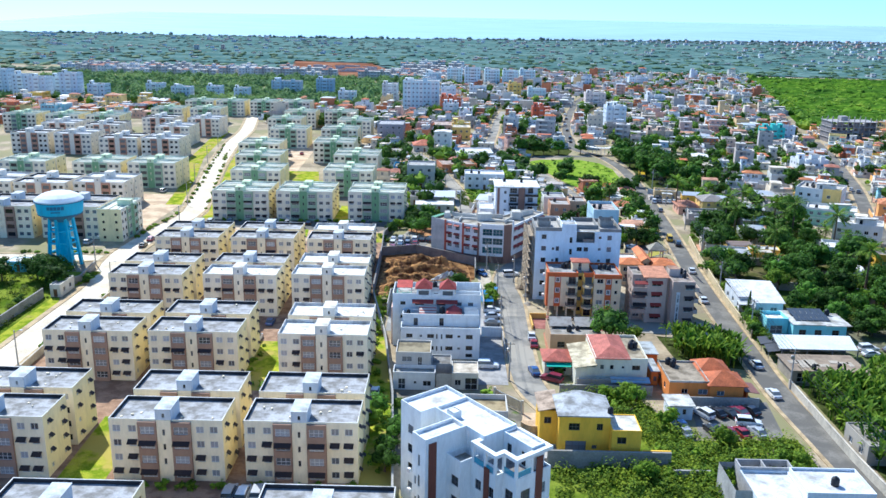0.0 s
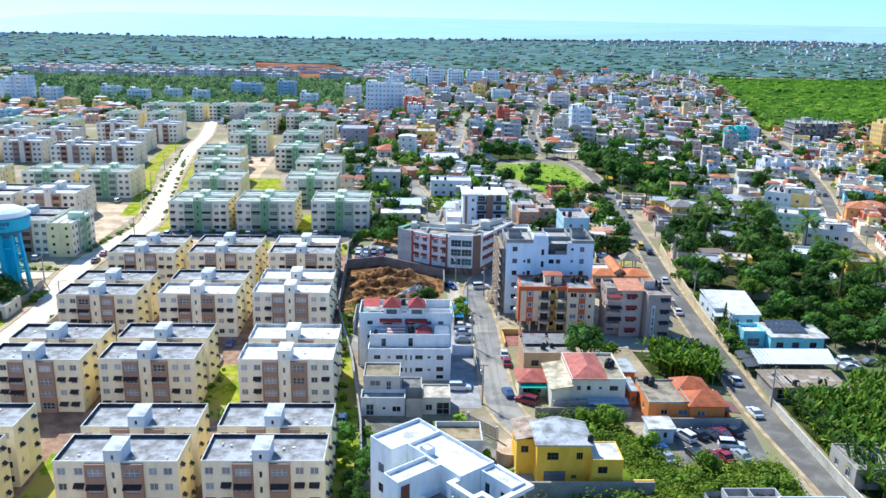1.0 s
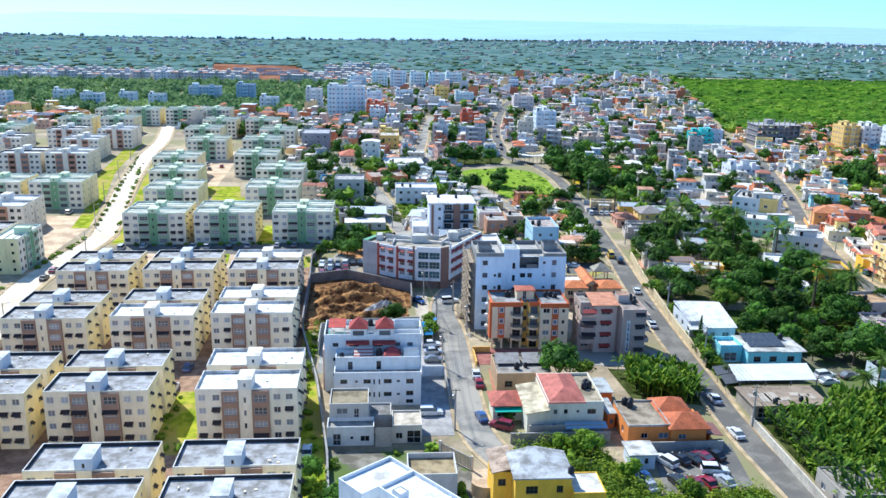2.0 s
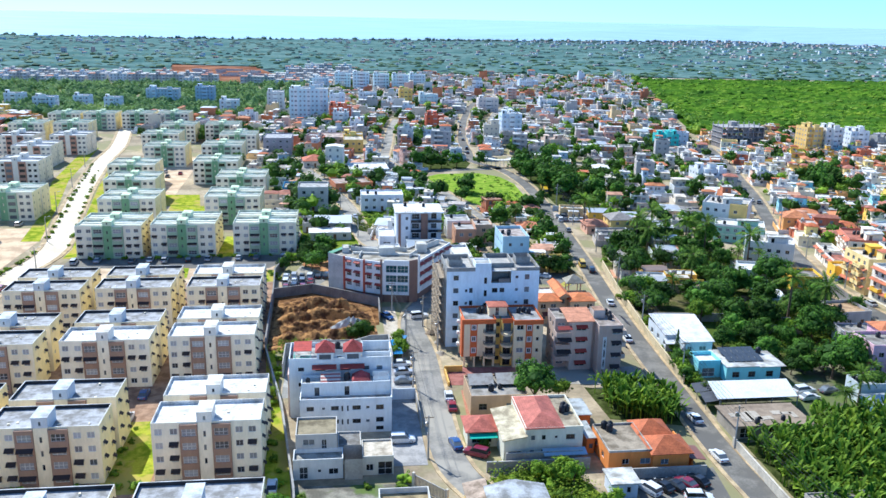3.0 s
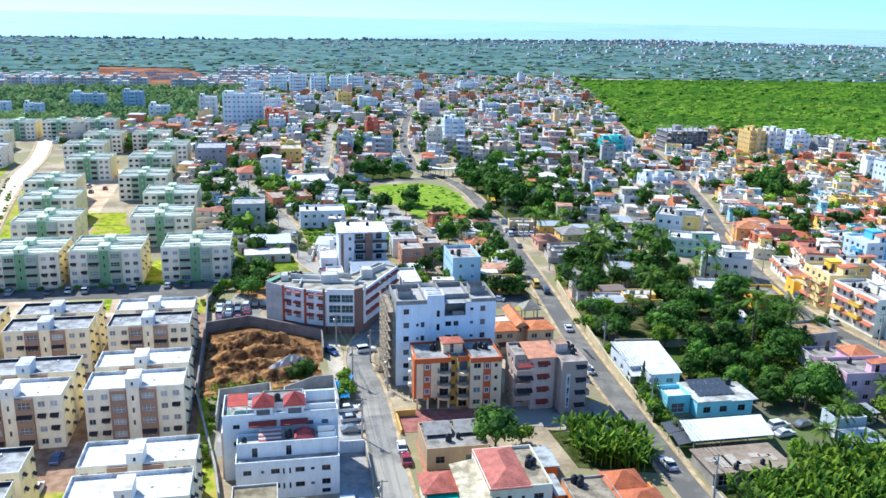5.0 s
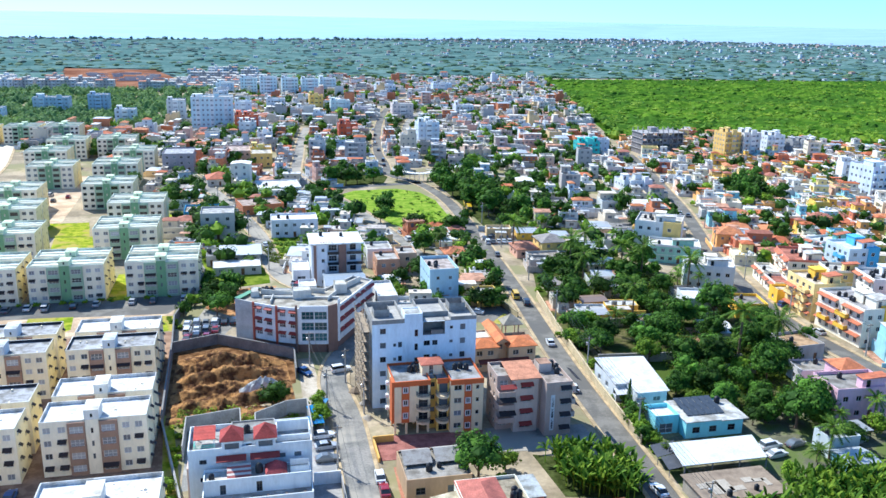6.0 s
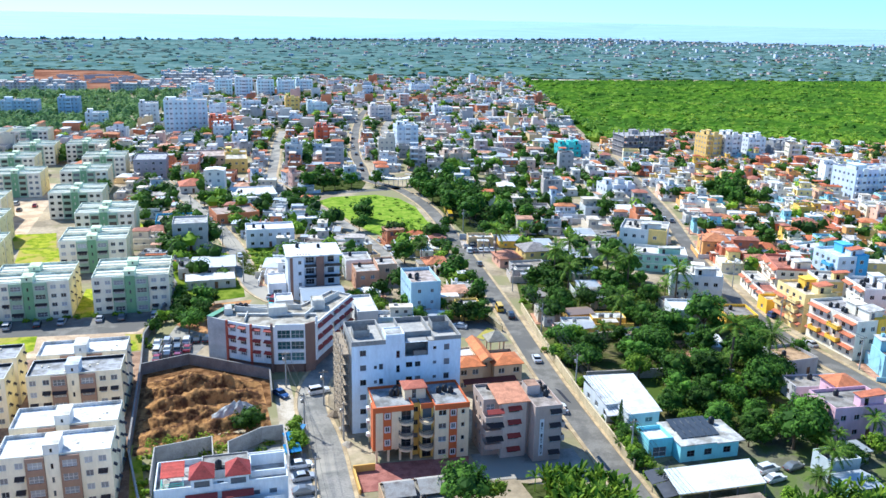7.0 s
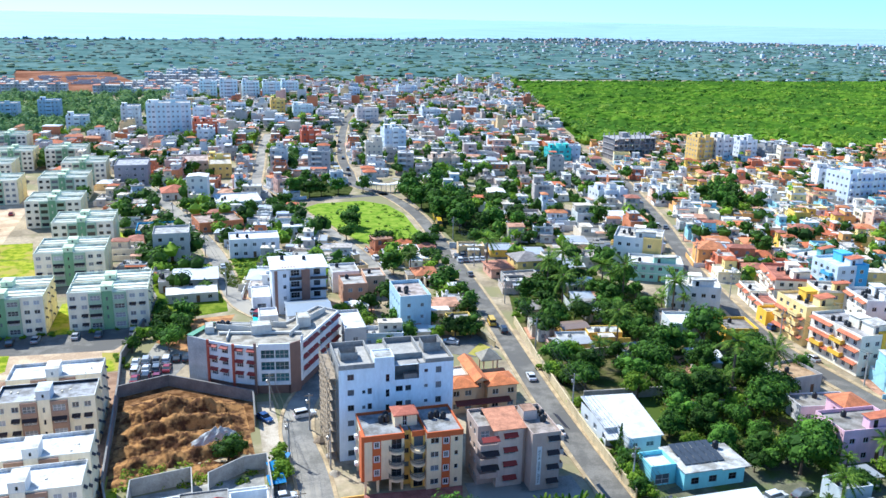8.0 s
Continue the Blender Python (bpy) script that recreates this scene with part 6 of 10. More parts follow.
plot_wall([(-18.6, 200), (-19.6, 238), (-9.3, 241.8), (8.4, 229.5), (8.2, 218)], 2.6, "tall dark grey wall round a dug building plot")
plot_wall([(-19.6, 238), (-20.6, 258), (-14.4, 297), (-22, 332)], 2.2, "long grey boundary wall of the estate")
plot_wall([(-6.0, 95), (-9.2, 140), (-13.0, 170), (-18.6, 200)], 1.8, "grey boundary wall beside a lawn strip", (0.36, 0.35, 0.33))
plot_wall([(-82, 95), (-84.5, 160), (-84.5, 205)], 1.6, "low cream wall along the estate avenue", (0.60, 0.55, 0.45))
plot_wall([(69.6, 100), (68.9, 120), (69.2, 150)], 1.7, "pale wall along the roadside", (0.60, 0.54, 0.44))
plot_wall([(70.6, 176), (72.2, 200), (76.0, 236), (79.5, 262)], 2.0, "ochre and cream wall along the roadside", (0.62, 0.50, 0.30))
plot_wall([(82, 236), (104, 236), (118, 242)], 2.2, "weathered garden wall among trees", (0.46, 0.38, 0.28))
plot_wall([(78, 214), (98, 212), (112, 208)], 2.2, "weathered garden wall among trees", (0.40, 0.36, 0.32))

# dug earth: ridged heaps
# brown earth floor, coloured darker to stand for the wall's shadow
sheet("ground", [(-18.4, 200.3), (8.0, 216), (8.2, 229.3), (-9.3, 241.5), (-19.3, 237.8)], 0.03, two_tone("plot_floor", (0.09, 0.045, 0.02), (0.24, 0.13, 0.06), 0.4, relief=0.6, spec=0.0), "bare brown floor of a dug plot", category="ground")
g = Geo()
NX, NY = 120, 150
for j in range(NY + 1):
    for i in range(NX + 1):
        u, v = i / NX, j / NY
        x = -18.2 + u * (26.0 - 1.5 * v)
        y = 200.5 + v * (36.5 - 9.0 * abs(u - 0.35) * 1.3)
        edge = min(1.0, 7 * min(u, 1 - u, v, 1 - v))
        wave = 0.5 + 0.5 * math.sin(y * 1.0 - 0.08 * x + 1.9 * noise.noise((x * 0.10, y * 0.07, 3.0)))
        big = 0.5 + 0.9 * math.exp(-((x + 7) / 6.5) ** 2 - ((y - 225) / 9.5) ** 2)
        g.v.append((x, y, 0.05 + edge * (2.3 * wave ** 1.5 * (0.55 + 0.45 * big) * (0.9 + 0.5 * noise.noise((x * 0.22, y * 0.08, 9.0))) + 0.7 * big - 0.3 + 0.8 * noise.noise((x * 0.32, y * 0.5, 0.0)) + 0.4 * noise.noise((x * 0.9, y * 1.1, 5.0)) + 0.3 * noise.noise((x * 2.1, y * 2.3, 2.0)) + 0.2 * noise.noise((x * 4.3, y * 4.6, 7.0)))))
for j in range(NY):
    for i in range(NX):
        k = j * (NX + 1) + i
        g.f.append((k, k + 1, k + NX + 2, k + NX + 1))
me = bpy.data.meshes.new("earth_heaps")
me.from_pydata(g.v, [], g.f)
me.materials.append(RED_EARTH)
me.polygons.foreach_set("use_smooth", [True] * len(me.polygons))
tagged(new("earth_heaps", me), "ridged heaps of reddish-brown dug earth", "earth", kind="stuff")


def spoil_heap(name, x, y, w, d, h, turn, mat, label):
    """A loose heap with a ragged outline."""
    g, n = Geo(), 22
    for j in range(n + 1):
        for i in range(n + 1):
            u, v = i / n * 2 - 1, j / n * 2 - 1
            q = max(0.0, 1 - (u * u + v * v) * (1 + 0.5 * noise.noise((u * 2 + x, v * 2 + y, 1.0))))
            g.v.append((u * w / 2, v * d / 2, -0.6 + (h + 0.6) * q ** 0.7 + 0.35 * h * noise.noise((u * 5 + x, v * 4, 4.0)) * q))
    for j in range(n):
        for i in range(n):
            k = j * (n + 1) + i
            g.f.append((k, k + 1, k + n + 2, k + n + 1))
    me = bpy.data.meshes.new(name)
    me.from_pydata(g.v, [], g.f)
    me.materials.append(mat)
    tagged(part(name, me, None, m=pose(x, y, 0, 0, 0, turn)), label, "heap")


RUBBLE = surface("grey_rubble", (0.52, 0.52, 0.50), (0.20, 0.20, 0.19), 0.8, 1.2, 4.0, 0.95, relief=0.6)
spoil_heap("gravel_heap", 0.6, 213.5, 10.0, 4.0, 2.7, 10, RUBBLE, "pale grey gravel heap on dug earth")


def water_tower():
    top = thing("water_tower", pose(-108.4, 222.5, 0), "blue concrete water tower with a white domed top", "water tower")
    blue, dark = wall_paint((0.08, 0.48, 0.70)), wall_paint((0.05, 0.17, 0.30))
    g = Geo()
    g.tube(0, 0, [(14.9, 5.75), (15.6, 6.0), (18.7, 6.25), (18.8, 6.1)], 32, cap=False)
    tankp = part("tank", g, blue, top, smooth=False)
    g = Geo()
    g.tube(0, 0, [(12.9, 2.9), (13.9, 3.6), (14.6, 5.3), (14.9, 5.9), (15.2, 5.9), (15.2, 5.8)], 32, cap=False)
    part("band", g, dark, tankp, "dark blue lower band")
    g = Geo()
    g.tube(0, 0, [(18.75, 6.45), (19.05, 6.45), (19.9, 5.5), (20.7, 3.8), (21.1, 2.0), (21.25, 0.4)], 32)
    part("dome", g, wall_paint((0.72, 0.76, 0.78)), tankp, "white domed roof")
    g = Geo()
    g.tube(0, 0, [(18.5, 6.3), (18.5, 6.55), (18.74, 6.55), (18.74, 6.3)], 32, cap=False)
    part("rim", g, dark, tankp, "dark rim under the dome")
    for k in range(8):
        a = 2 * math.pi * k / 8
        g = Geo()
        g.beam((math.cos(a) * 4.5, math.sin(a) * 4.5, 0), (math.cos(a) * 3.1, math.sin(a) * 3.1, 13.9), 0.7)
        part("leg", g, blue, top)
        for z in (3.4, 6.8, 10.2):
            r = 4.5 - 1.4 * z / 13.9
            b2 = a + 2 * math.pi / 8
            g = Geo()
            g.beam((math.cos(a) * r, math.sin(a) * r, z), (math.cos(b2) * r, math.sin(b2) * r, z), 0.5)
            part("ring_beam", g, blue, top)
    g = Geo()
    g.tube(0, 0, [(0, 1.2), (14.0, 1.2)], 12)
    part("riser", g, blue, top)
    # plain bars where the operator's lettering stands
    for k in range(5):
        a = -math.pi / 2 + 0.24 + (k - 2) * 0.15
        g = Geo()
        g.box(-0.4, -0.03, 17.0, 0.4, 0.0, 17.9)
        part("sign_bar", g, dark, top, m=pose(math.cos(a) * 6.2, math.sin(a) * 6.2, 0, 0, 0, math.degrees(a) + 90))
    g = Geo()
    g.box(-1.2, -0.03, 16.2, 1.2, 0.0, 16.5)
    a = -math.pi / 2 + 0.24
    part("sign_bar", g, dark, top, m=pose(math.cos(a) * 6.14, math.sin(a) * 6.14, 0, 0, 0, math.degrees(a) + 90))
    TAKEN.append((-108.4, 222.5, 6, 6))


water_tower()
building("house", -128, 203, 7, 6, 1, (0.15, 0.50, 0.55), "small turquoise pump house with a flat roof", "house", fh=3.0)


# ---- trees, scrub and far woods ----
LEAF_DARK = foliage("broadleaf", (0.02, 0.055, 0.012), (0.125, 0.245, 0.03), 0.5)
LEAF_MID = foliage("broadleaf_light", (0.055, 0.125, 0.012), (0.29, 0.42, 0.035))
LEAF_PALM = foliage("palm_frond", (0.03, 0.08, 0.008), (0.19, 0.29, 0.035))
LEAF_BANANA = foliage("banana_leaf", (0.03, 0.10, 0.006), (0.28, 0.41, 0.045), 0.35, 0.2)
LEAF_WOOD = foliage("woodland_leaf", (0.14, 0.30, 0.02), (0.36, 0.52, 0.05), patch=0.018)
# far leaves blued and paled in colour to stand for haze
LEAF_HAZED = foliage("coastal_leaf", (0.115, 0.195, 0.19), (0.20, 0.285, 0.27), patch=0.006)
SCRUB_LEAF = foliage("scrub_leaf", (0.04, 0.09, 0.01), (0.27, 0.35, 0.03), 0.35, 0.16)
BARK = surface("bark", (0.16, 0.11, 0.075), (0.07, 0.05, 0.035), 0.6, 1.5, 8.0, 0.95, relief=0.6)


def leaf(geo, c, n, size, rnd, slot=0):
    n = Vector(n).normalized()
    a = n.cross(Vector((rnd.uniform(-1, 1), rnd.uniform(-1, 1), rnd.uniform(-1, 1)))).normalized() * size * rnd.uniform(0.7, 1.2)
    b = n.cross(a).normalized() * size * rnd.uniform(0.45, 0.8)
    c = Vector(c)
    geo.poly([c - a, c - b * 0.9 + n * size * 0.12, c + a, c + b], slot)


def crown_mesh(name, seed, r, h, z, clumps, leaves, size, mat):
    rnd = random.Random(seed)
    g = Geo()
    lobes = [(Vector((rnd.uniform(-0.5, 0.5) * r, rnd.uniform(-0.5, 0.5) * r, z + h * rnd.uniform(0.25, 0.8))), rnd.uniform(0.42, 0.6)) for _ in range(9)]
    for c0, k in lobes:
        n = len(g.v)
        for zz, q in ((-0.8, 0.5), (-0.2, 0.95), (0.4, 0.85), (0.85, 0.4)):
            for i in range(7):
                a = 2 * math.pi * i / 7 + rnd.uniform(-0.2, 0.2)
                s = q * k * 0.66 * rnd.uniform(0.7, 1.15)
                g.v.append((c0.x + math.cos(a) * r * s, c0.y + math.sin(a) * r * s, c0.z + zz * h * 0.5 * k * 0.72))
        for j in range(3):
            for i in range(7):
                i2 = (i + 1) % 7
                g.f.append((n + j * 7 + i, n + j * 7 + i2, n + j * 7 + 7 + i2, n + j * 7 + 7 + i))
        g.f.append(tuple(n + 21 + i for i in range(7)))
    for i in range(clumps):
        c0, k = lobes[i % 9]
        d = Vector((rnd.gauss(0, 1), rnd.gauss(0, 1), rnd.gauss(0.25, 0.8))).normalized()
        c = c0 + Vector((d.x * r * k, d.y * r * k, d.z * h * 0.5 * k)) * rnd.uniform(0.62, 1.1)
        cr = r * rnd.uniform(0.10, 0.24)
        for j in range(leaves):
            e = Vector((rnd.gauss(0, 1), rnd.gauss(0, 1), rnd.gauss(0.2, 1))).normalized()
            leaf(g, c + e * cr * rnd.uniform(0.5, 1.0), e + d * 0.6 + Vector((0, 0, 0.5)), size, rnd)
    me = bpy.data.meshes.new(name)
    me.from_pydata(g.v, [], g.f)
    me.materials.append(mat)
    return me


def trunk_mesh(seed, h, r, limbs=4, spread=1.6):
    rnd = random.Random(seed)
    g = Geo()
    g.tube(0, 0, [(0, r * 1.5), (0.3, r * 1.1), (h * 0.5, r * 0.85), (h, r * 0.6), (h * 1.5, r * 0.2)], 8)
    for i in range(limbs):
        a = 2 * math.pi * i / limbs + rnd.uniform(-0.5, 0.5)
        p0, p1 = Vector((0, 0, h * rnd.uniform(0.6, 0.95))), Vector((math.cos(a) * spread, math.sin(a) * spread, h * rnd.uniform(1.3, 1.7)))
        g.beam(p0, (p0 + p1) / 2 + Vector((0, 0, 0.2)), r * 0.8)
        g.beam((p0 + p1) / 2 + Vector((0, 0, 0.2)), p1, r * 0.5)
    return g.mesh("trunk", [BARK], True)


CROWNS, TRUNKS = {}, {}
for i in range(3):
    CROWNS["big", i] = crown_mesh("crown", 100 + i, 4.2, 5.6, 1.5, 108, 20, 0.27, LEAF_DARK)
    CROWNS["mid", i] = crown_mesh("crown", 200 + i, 3.6, 4.8, 1.1, 81, 16, 0.27, LEAF_DARK)
    CROWNS["light", i] = crown_mesh("crown", 300 + i, 3.4, 4.4, 1.0, 81, 16, 0.26, LEAF_MID)
    CROWNS["shrub", i] = crown_mesh("crown", 400 + i, 1.5, 1.7, -0.15, 20, 8, 0.23, LEAF_MID)
    CROWNS["big_far", i] = crown_mesh("crown", 500 + i, 4.2, 5.6, 1.3, 54, 12, 0.45, LEAF_DARK)
    CROWNS["mid_far", i] = crown_mesh("crown", 600 + i, 3.6, 4.8, 1.0, 45, 10, 0.42, LEAF_DARK)
    CROWNS["light_far", i] = crown_mesh("crown", 700 + i, 3.4, 4.4, 0.9, 45, 10, 0.40, LEAF_MID)
    TRUNKS[i] = trunk_mesh(50 + i, 2.4, 0.2)


def palm_mesh(seed):
    rnd = random.Random(seed)
    g = Geo()
    for k in range(21):
        a, up = 2 * math.pi * k / 21 * 2.0 + rnd.uniform(-0.2, 0.2), -0.45 + 1.9 * k / 20
        length = rnd.uniform(2.5, 3.2) * (1.0 - 0.25 * max(0.0, up - 0.6))
        pts = []
        for s in range(7):
            t = s / 6
            pts.append(Vector((math.cos(a) * length * t, math.sin(a) * length * t, 6.4 + up * 2.1 * t - 1.15 * t * t)))
        side = Vector((-math.sin(a), math.cos(a), 0))
        for s in range(6):
            for q in (-1, 1):
                for e in (0.0, 0.5):
                    p = pts[s].lerp(pts[s + 1], e)
                    w = 0.62 * math.sin(math.pi * (0.12 + 0.8 * (s + e) / 6.2))
                    tip = p + side * q * w + (pts[s + 1] - pts[s]) * 0.7 - Vector((0, 0, 0.35 * w))
                    step = (pts[s + 1] - pts[s]) * 0.55
                    g.poly([p, p + step, tip])
    me = bpy.data.meshes.new("fronds")
    me.from_pydata(g.v, [], g.f)
    me.materials.append(LEAF_PALM)
    return me


PALMS = [palm_mesh(7), palm_mesh(8)]
g = Geo()
g.tube(0, 0, [(0, 0.28), (0.4, 0.2), (3, 0.16), (6.3, 0.13), (6.6, 0.2)], 8)
PALM_TRUNK = g.mesh("trunk", [BARK], True)


def tree(kind, x, y, s=1.0, label="", z=0.0, squash=1.0):
    rnd = random.Random(int(x * 13.7) * 31 + int(y * 7.3))
    m = pose(x, y, z, 0, 0, rnd.uniform(0, 360)) @ Matrix.Diagonal((s, s, s * squash, 1))
    if kind == "palm":
        top = thing("palm_tree", m, label or "tall palm with arching green fronds", "palm tree", "palms of the grove")
        part("trunk", PALM_TRUNK, None, top), part("fronds", PALMS[rnd.randrange(2)], None, top)
    elif kind == "shrub":
        top = tagged(part("shrub", CROWNS["shrub", rnd.randrange(3)], None, m=pose(0, 0, -0.32 * s) @ m), label or "leafy green shrub on open ground", "shrub", "shrubs")
    else:
        top = thing("tree", m, label or ("dense dark green broadleaf tree" if kind != "light" else "light green broadleaf tree"), "tree", "town trees")
        part("trunk", TRUNKS[rnd.randrange(3)], None, top), part("crown", CROWNS[kind + ("_far" if y > 262 else ""), rnd.randrange(3)], None, top)
    return top


def inside(x, y, ring):
    hit = False
    for i in range(len(ring)):
        (ax, ay), (bx, by) = ring[i], ring[i - 1]
        if (ay > y) != (by > y) and x < (bx - ax) * (y - ay) / (by - ay) + ax:
            hit = not hit
    return hit


def road_gap(x, y):
    best = 1e9
    for line, half in ROADS:
        for i in range(len(line) - 1):
            (ax, ay), (bx, by) = line[i], line[i + 1]
            if min(ax, bx) - 40 > x or max(ax, bx) + 40 < x or min(ay, by) - 40 > y or max(ay, by) + 40 < y:
                continue
            l2 = (bx - ax) ** 2 + (by - ay) ** 2
            t = max(0, min(1, ((x - ax) * (bx - ax) + (y - ay) * (by - ay)) / l2))
            best = min(best, math.hypot(x - ax - t * (bx - ax), y - ay - t * (by - ay)) - half)
    return best


def free(x, y, rx, ry):
    return all(abs(x - a) > rx + c or abs(y - b) > ry + e for a, b, c, e in TAKEN)


def in_rect(x, y, grow=0.0):
    return any(abs(x - a) < c + grow and abs(y - b) < e + grow for a, b, c, e in TAKEN)


def clump(geo, x, y, z, r, h, rnd, leaves=16, sides=5):
    """A rough, lumpy mound of foliage with loose leaves."""
    n = len(geo.v)
    for zz, k in ((0.0, 0.7), (0.5, 0.85)):
        for i in range(sides):
            a = 2 * math.pi * (i + rnd.random() * 0.6) / sides
            q = r * k * rnd.uniform(0.75, 1.15)
            geo.v.append((x + q * math.cos(a), y + q * math.sin(a), z + h * zz * rnd.uniform(0.8, 1.15)))
    geo.v.append((x + rnd.uniform(-0.3, 0.3) * r, y + rnd.uniform(-0.3, 0.3) * r, z + h * rnd.uniform(0.8, 0.95)))
    for i in range(sides):
        i2 = (i + 1) % sides
        geo.f.append((n + i, n + i2, n + sides + i2, n + sides + i))
        geo.f.append((n + sides + i, n + sides + i2, n + 2 * sides))
    for i in range(leaves):
        d = Vector((rnd.gauss(0, 1), rnd.gauss(0, 1), abs(rnd.gauss(0.3, 0.8)))).normalized()
        leaf(geo, (x + d.x * r * 1.05, y + d.y * r * 1.05, z + h * 0.5 + d.z * h * 0.55), d + Vector((0, 0, 0.6)), r * 0.26, rnd)


def stuff(name, geo, mat, label, category):
    me = bpy.data.meshes.new(name)
    me.from_pydata(geo.v, [], geo.f)
    me.materials.append(mat)
    return tagged(new(name, me), label, category, kind="stuff")


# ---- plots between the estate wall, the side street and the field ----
# tree shade is put into the soil colour of these two sheets
sheet("ground", [(87, 340), (118, 332), (128, 400), (114, 448), (86, 447), (88, 400)], 0.03, SHADE_TINTED_SOIL, "shaded ground under big trees beside the road", category="ground")
sheet("ground", [(28, 428.4), (62, 434.6), (66.6, 450), (66, 478), (26.4, 478)], 0.03, SHADE_TINTED_SOIL, "shaded ground behind a link road", category="ground")
RUST_EARTH = two_tone("rusty_earth", (0.26, 0.11, 0.04), (0.46, 0.24, 0.09), 0.4, relief=0.6)
sheet("ground", [(-13.4, 268.5), (-4.2, 258.6), (3, 272), (6.4, 285), (-9.8, 283)], 0.03, RUST_EARTH, "rust-coloured bare earth of an open plot", category="ground")
sheet("ground", [(-17.4, 337), (0.2, 336), (1.6, 326), (4.2, 303), (4.6, 288), (-10.6, 284.2), (-13.6, 299), (-20.5, 327)], 0.028, SCRUB_SOIL, "weedy ground between low houses", category="ground")
sheet("ground", [(6.0, 339.6), (15.9, 340), (16, 322), (11.4, 300), (10.2, 300)], 0.028, SCRUB_SOIL, "weedy plot beside the street", category="ground")
sheet("ground", [(70.4, 151), (140, 151), (140, 176), (112, 186), (86, 180), (71.8, 176)], 0.018, two_tone("garden_soil", (0.10, 0.10, 0.06), (0.22, 0.20, 0.13), 0.2, relief=0.5, c=(0.10, 0.13, 0.03), scale2=0.1), "dark weedy ground between sheds and gardens", category="ground")
building("house", -12.2, 297.2, 14.4, 7.4, 1, (0.50, 0.48, 0.45), "low house with a broad white flat roof", "house", 2, 2.6, deck=(0.78, 0.77, 0.74), high=0.15)
building("house", -14.6, 308, 3.4, 10.0, 1, (0.46, 0.44, 0.42), "narrow lean-to with a dark flat roof and tanks", "house", 0, 3.2, deck=(0.24, 0.23, 0.23), high=0.3, tanks=3)
for x, y, k in ((-7.2, 278.6, 1.0), (-10.6, 276.0, 0.8), (-4.0, 283.2, 0.6)):
    tree("big", x, y, k, "dense dark tree beside a bare plot")
g, rnd = Geo(), random.Random(61)
for ring, n in (([(-17, 336), (0, 335), (1, 327), (-15, 328)], 60), ([(6.2, 339), (15.6, 339), (15.6, 323), (8.6, 321)], 70), ([(46, 402), (60, 350), (76, 352), (77, 398), (72, 416), (50, 418)], 70), ([(56, 348), (70, 346), (68, 334), (58, 338)], 90), ([(-24.5, 356), (-20, 336), (-21.5, 336), (-26, 356)], 26)):
    k = 0
    while k < n:
        x, y = rnd.uniform(min(p[0] for p in ring), max(p[0] for p in ring)), rnd.uniform(min(p[1] for p in ring), max(p[1] for p in ring))
        if inside(x, y, ring):
            q = rnd.uniform(0.3, 1.1)
            clump(g, x, y, 0, q, q * rnd.uniform(0.5, 1.1), rnd, 10)
            k += 1
stuff("undergrowth", g, LEAF_MID, "tufts of weeds and low bushes on open plots", "undergrowth")
lawn([(-33, 386), (-24.6, 371), (-23.6, 357), (-29.4, 360), (-31, 372)])
plot_wall([(94, 203.0), (104.9, 203.0), (113.3, 202)], 2.4, "pale garden wall among trees", (0.56, 0.52, 0.48))
carport = thing("carport", pose(110.0, 168.6, 0), "open carport with a grey sheet roof", "carport")
for x, y in ((0.2, 0.2), (5.4, 0.2), (0.2, 4.2), (5.4, 4.2)):
    box_part(carport, "post", METAL_RAIL, x, y, 0, x + 0.12, y + 0.12, 2.396)
box_part(carport, "roof", plain("grey_sheet", (0.34, 0.36, 0.38), 0.5), 0, 0, 2.4, 5.8, 4.6, 2.52)
tree("palm", 95.8, 158.6, 0.9), tree("big", 99.6, 183.0, 0.85), tree("mid", 96.4, 188.8, 0.9), tree("light", 84.2, 163.0 - 12.5, 0.6), tree("light", 91.0, 160.4, 0.6)
# trees round the field
for x, y, k in ((48.6, 357, 0.95), (72.6, 337.5, 1.05), (57.7, 340, 1.1), (61.5, 343, 0.9), (56.6, 312, 1.15), (63, 321.5, 1.0), (59, 328, 0.9), (66.7, 291, 1.2), (57.6, 437.5, 1.1), (69.5, 439.5, 1.15), (92.6, 341, 0.9), (44, 433.6, 1.2), (37, 434, 1.3), (49.6, 436, 1.0), (52.8, 377, 1.2), (53.2, 371.5, 1.0)):
    tree("big", x, y, k)
tree("palm", 86.6, 307.6, 1.5, "", 0.0, 1.2), tree("palm", 61.6, 309.5, 1.2)
small = random.Random(19)
house = building("house", 61.4, 300.6, 7.2, 7.6, 1, (0.74, 0.60, 0.42), "small house with an orange tiled hip roof", "house", 0, 2.8, "hip", (0.58, 0.20, 0.08), apart=False)
building("house", 86.2, 301.4, 7.4, 8.6, 1, (0.72, 0.42, 0.30), "low house with a salmon tiled roof", "house", 0, 3.0, "hip", (0.56, 0.24, 0.14), apart=False)
building("house", 94.4, 300.2, 8.4, 9.2, 2, (0.82, 0.60, 0.20), "yellow two-storey house with a grey hipped roof", "house", 0, 2.7, "hip", (0.30, 0.27, 0.25), apart=False)
wall = plot_wall([(82.9, 338.8), (88.6, 336.4), (104, 334)], 2.0, "pale blue and cream garden wall", (0.42, 0.52, 0.62))
sheet("ground", [(79.8, 318.4), (90.4, 318.4), (91, 331.5), (82.6, 332)], 0.05, OLD_ASPHALT, "small asphalt car park beside the road", category="parking lot", lip=0.05)
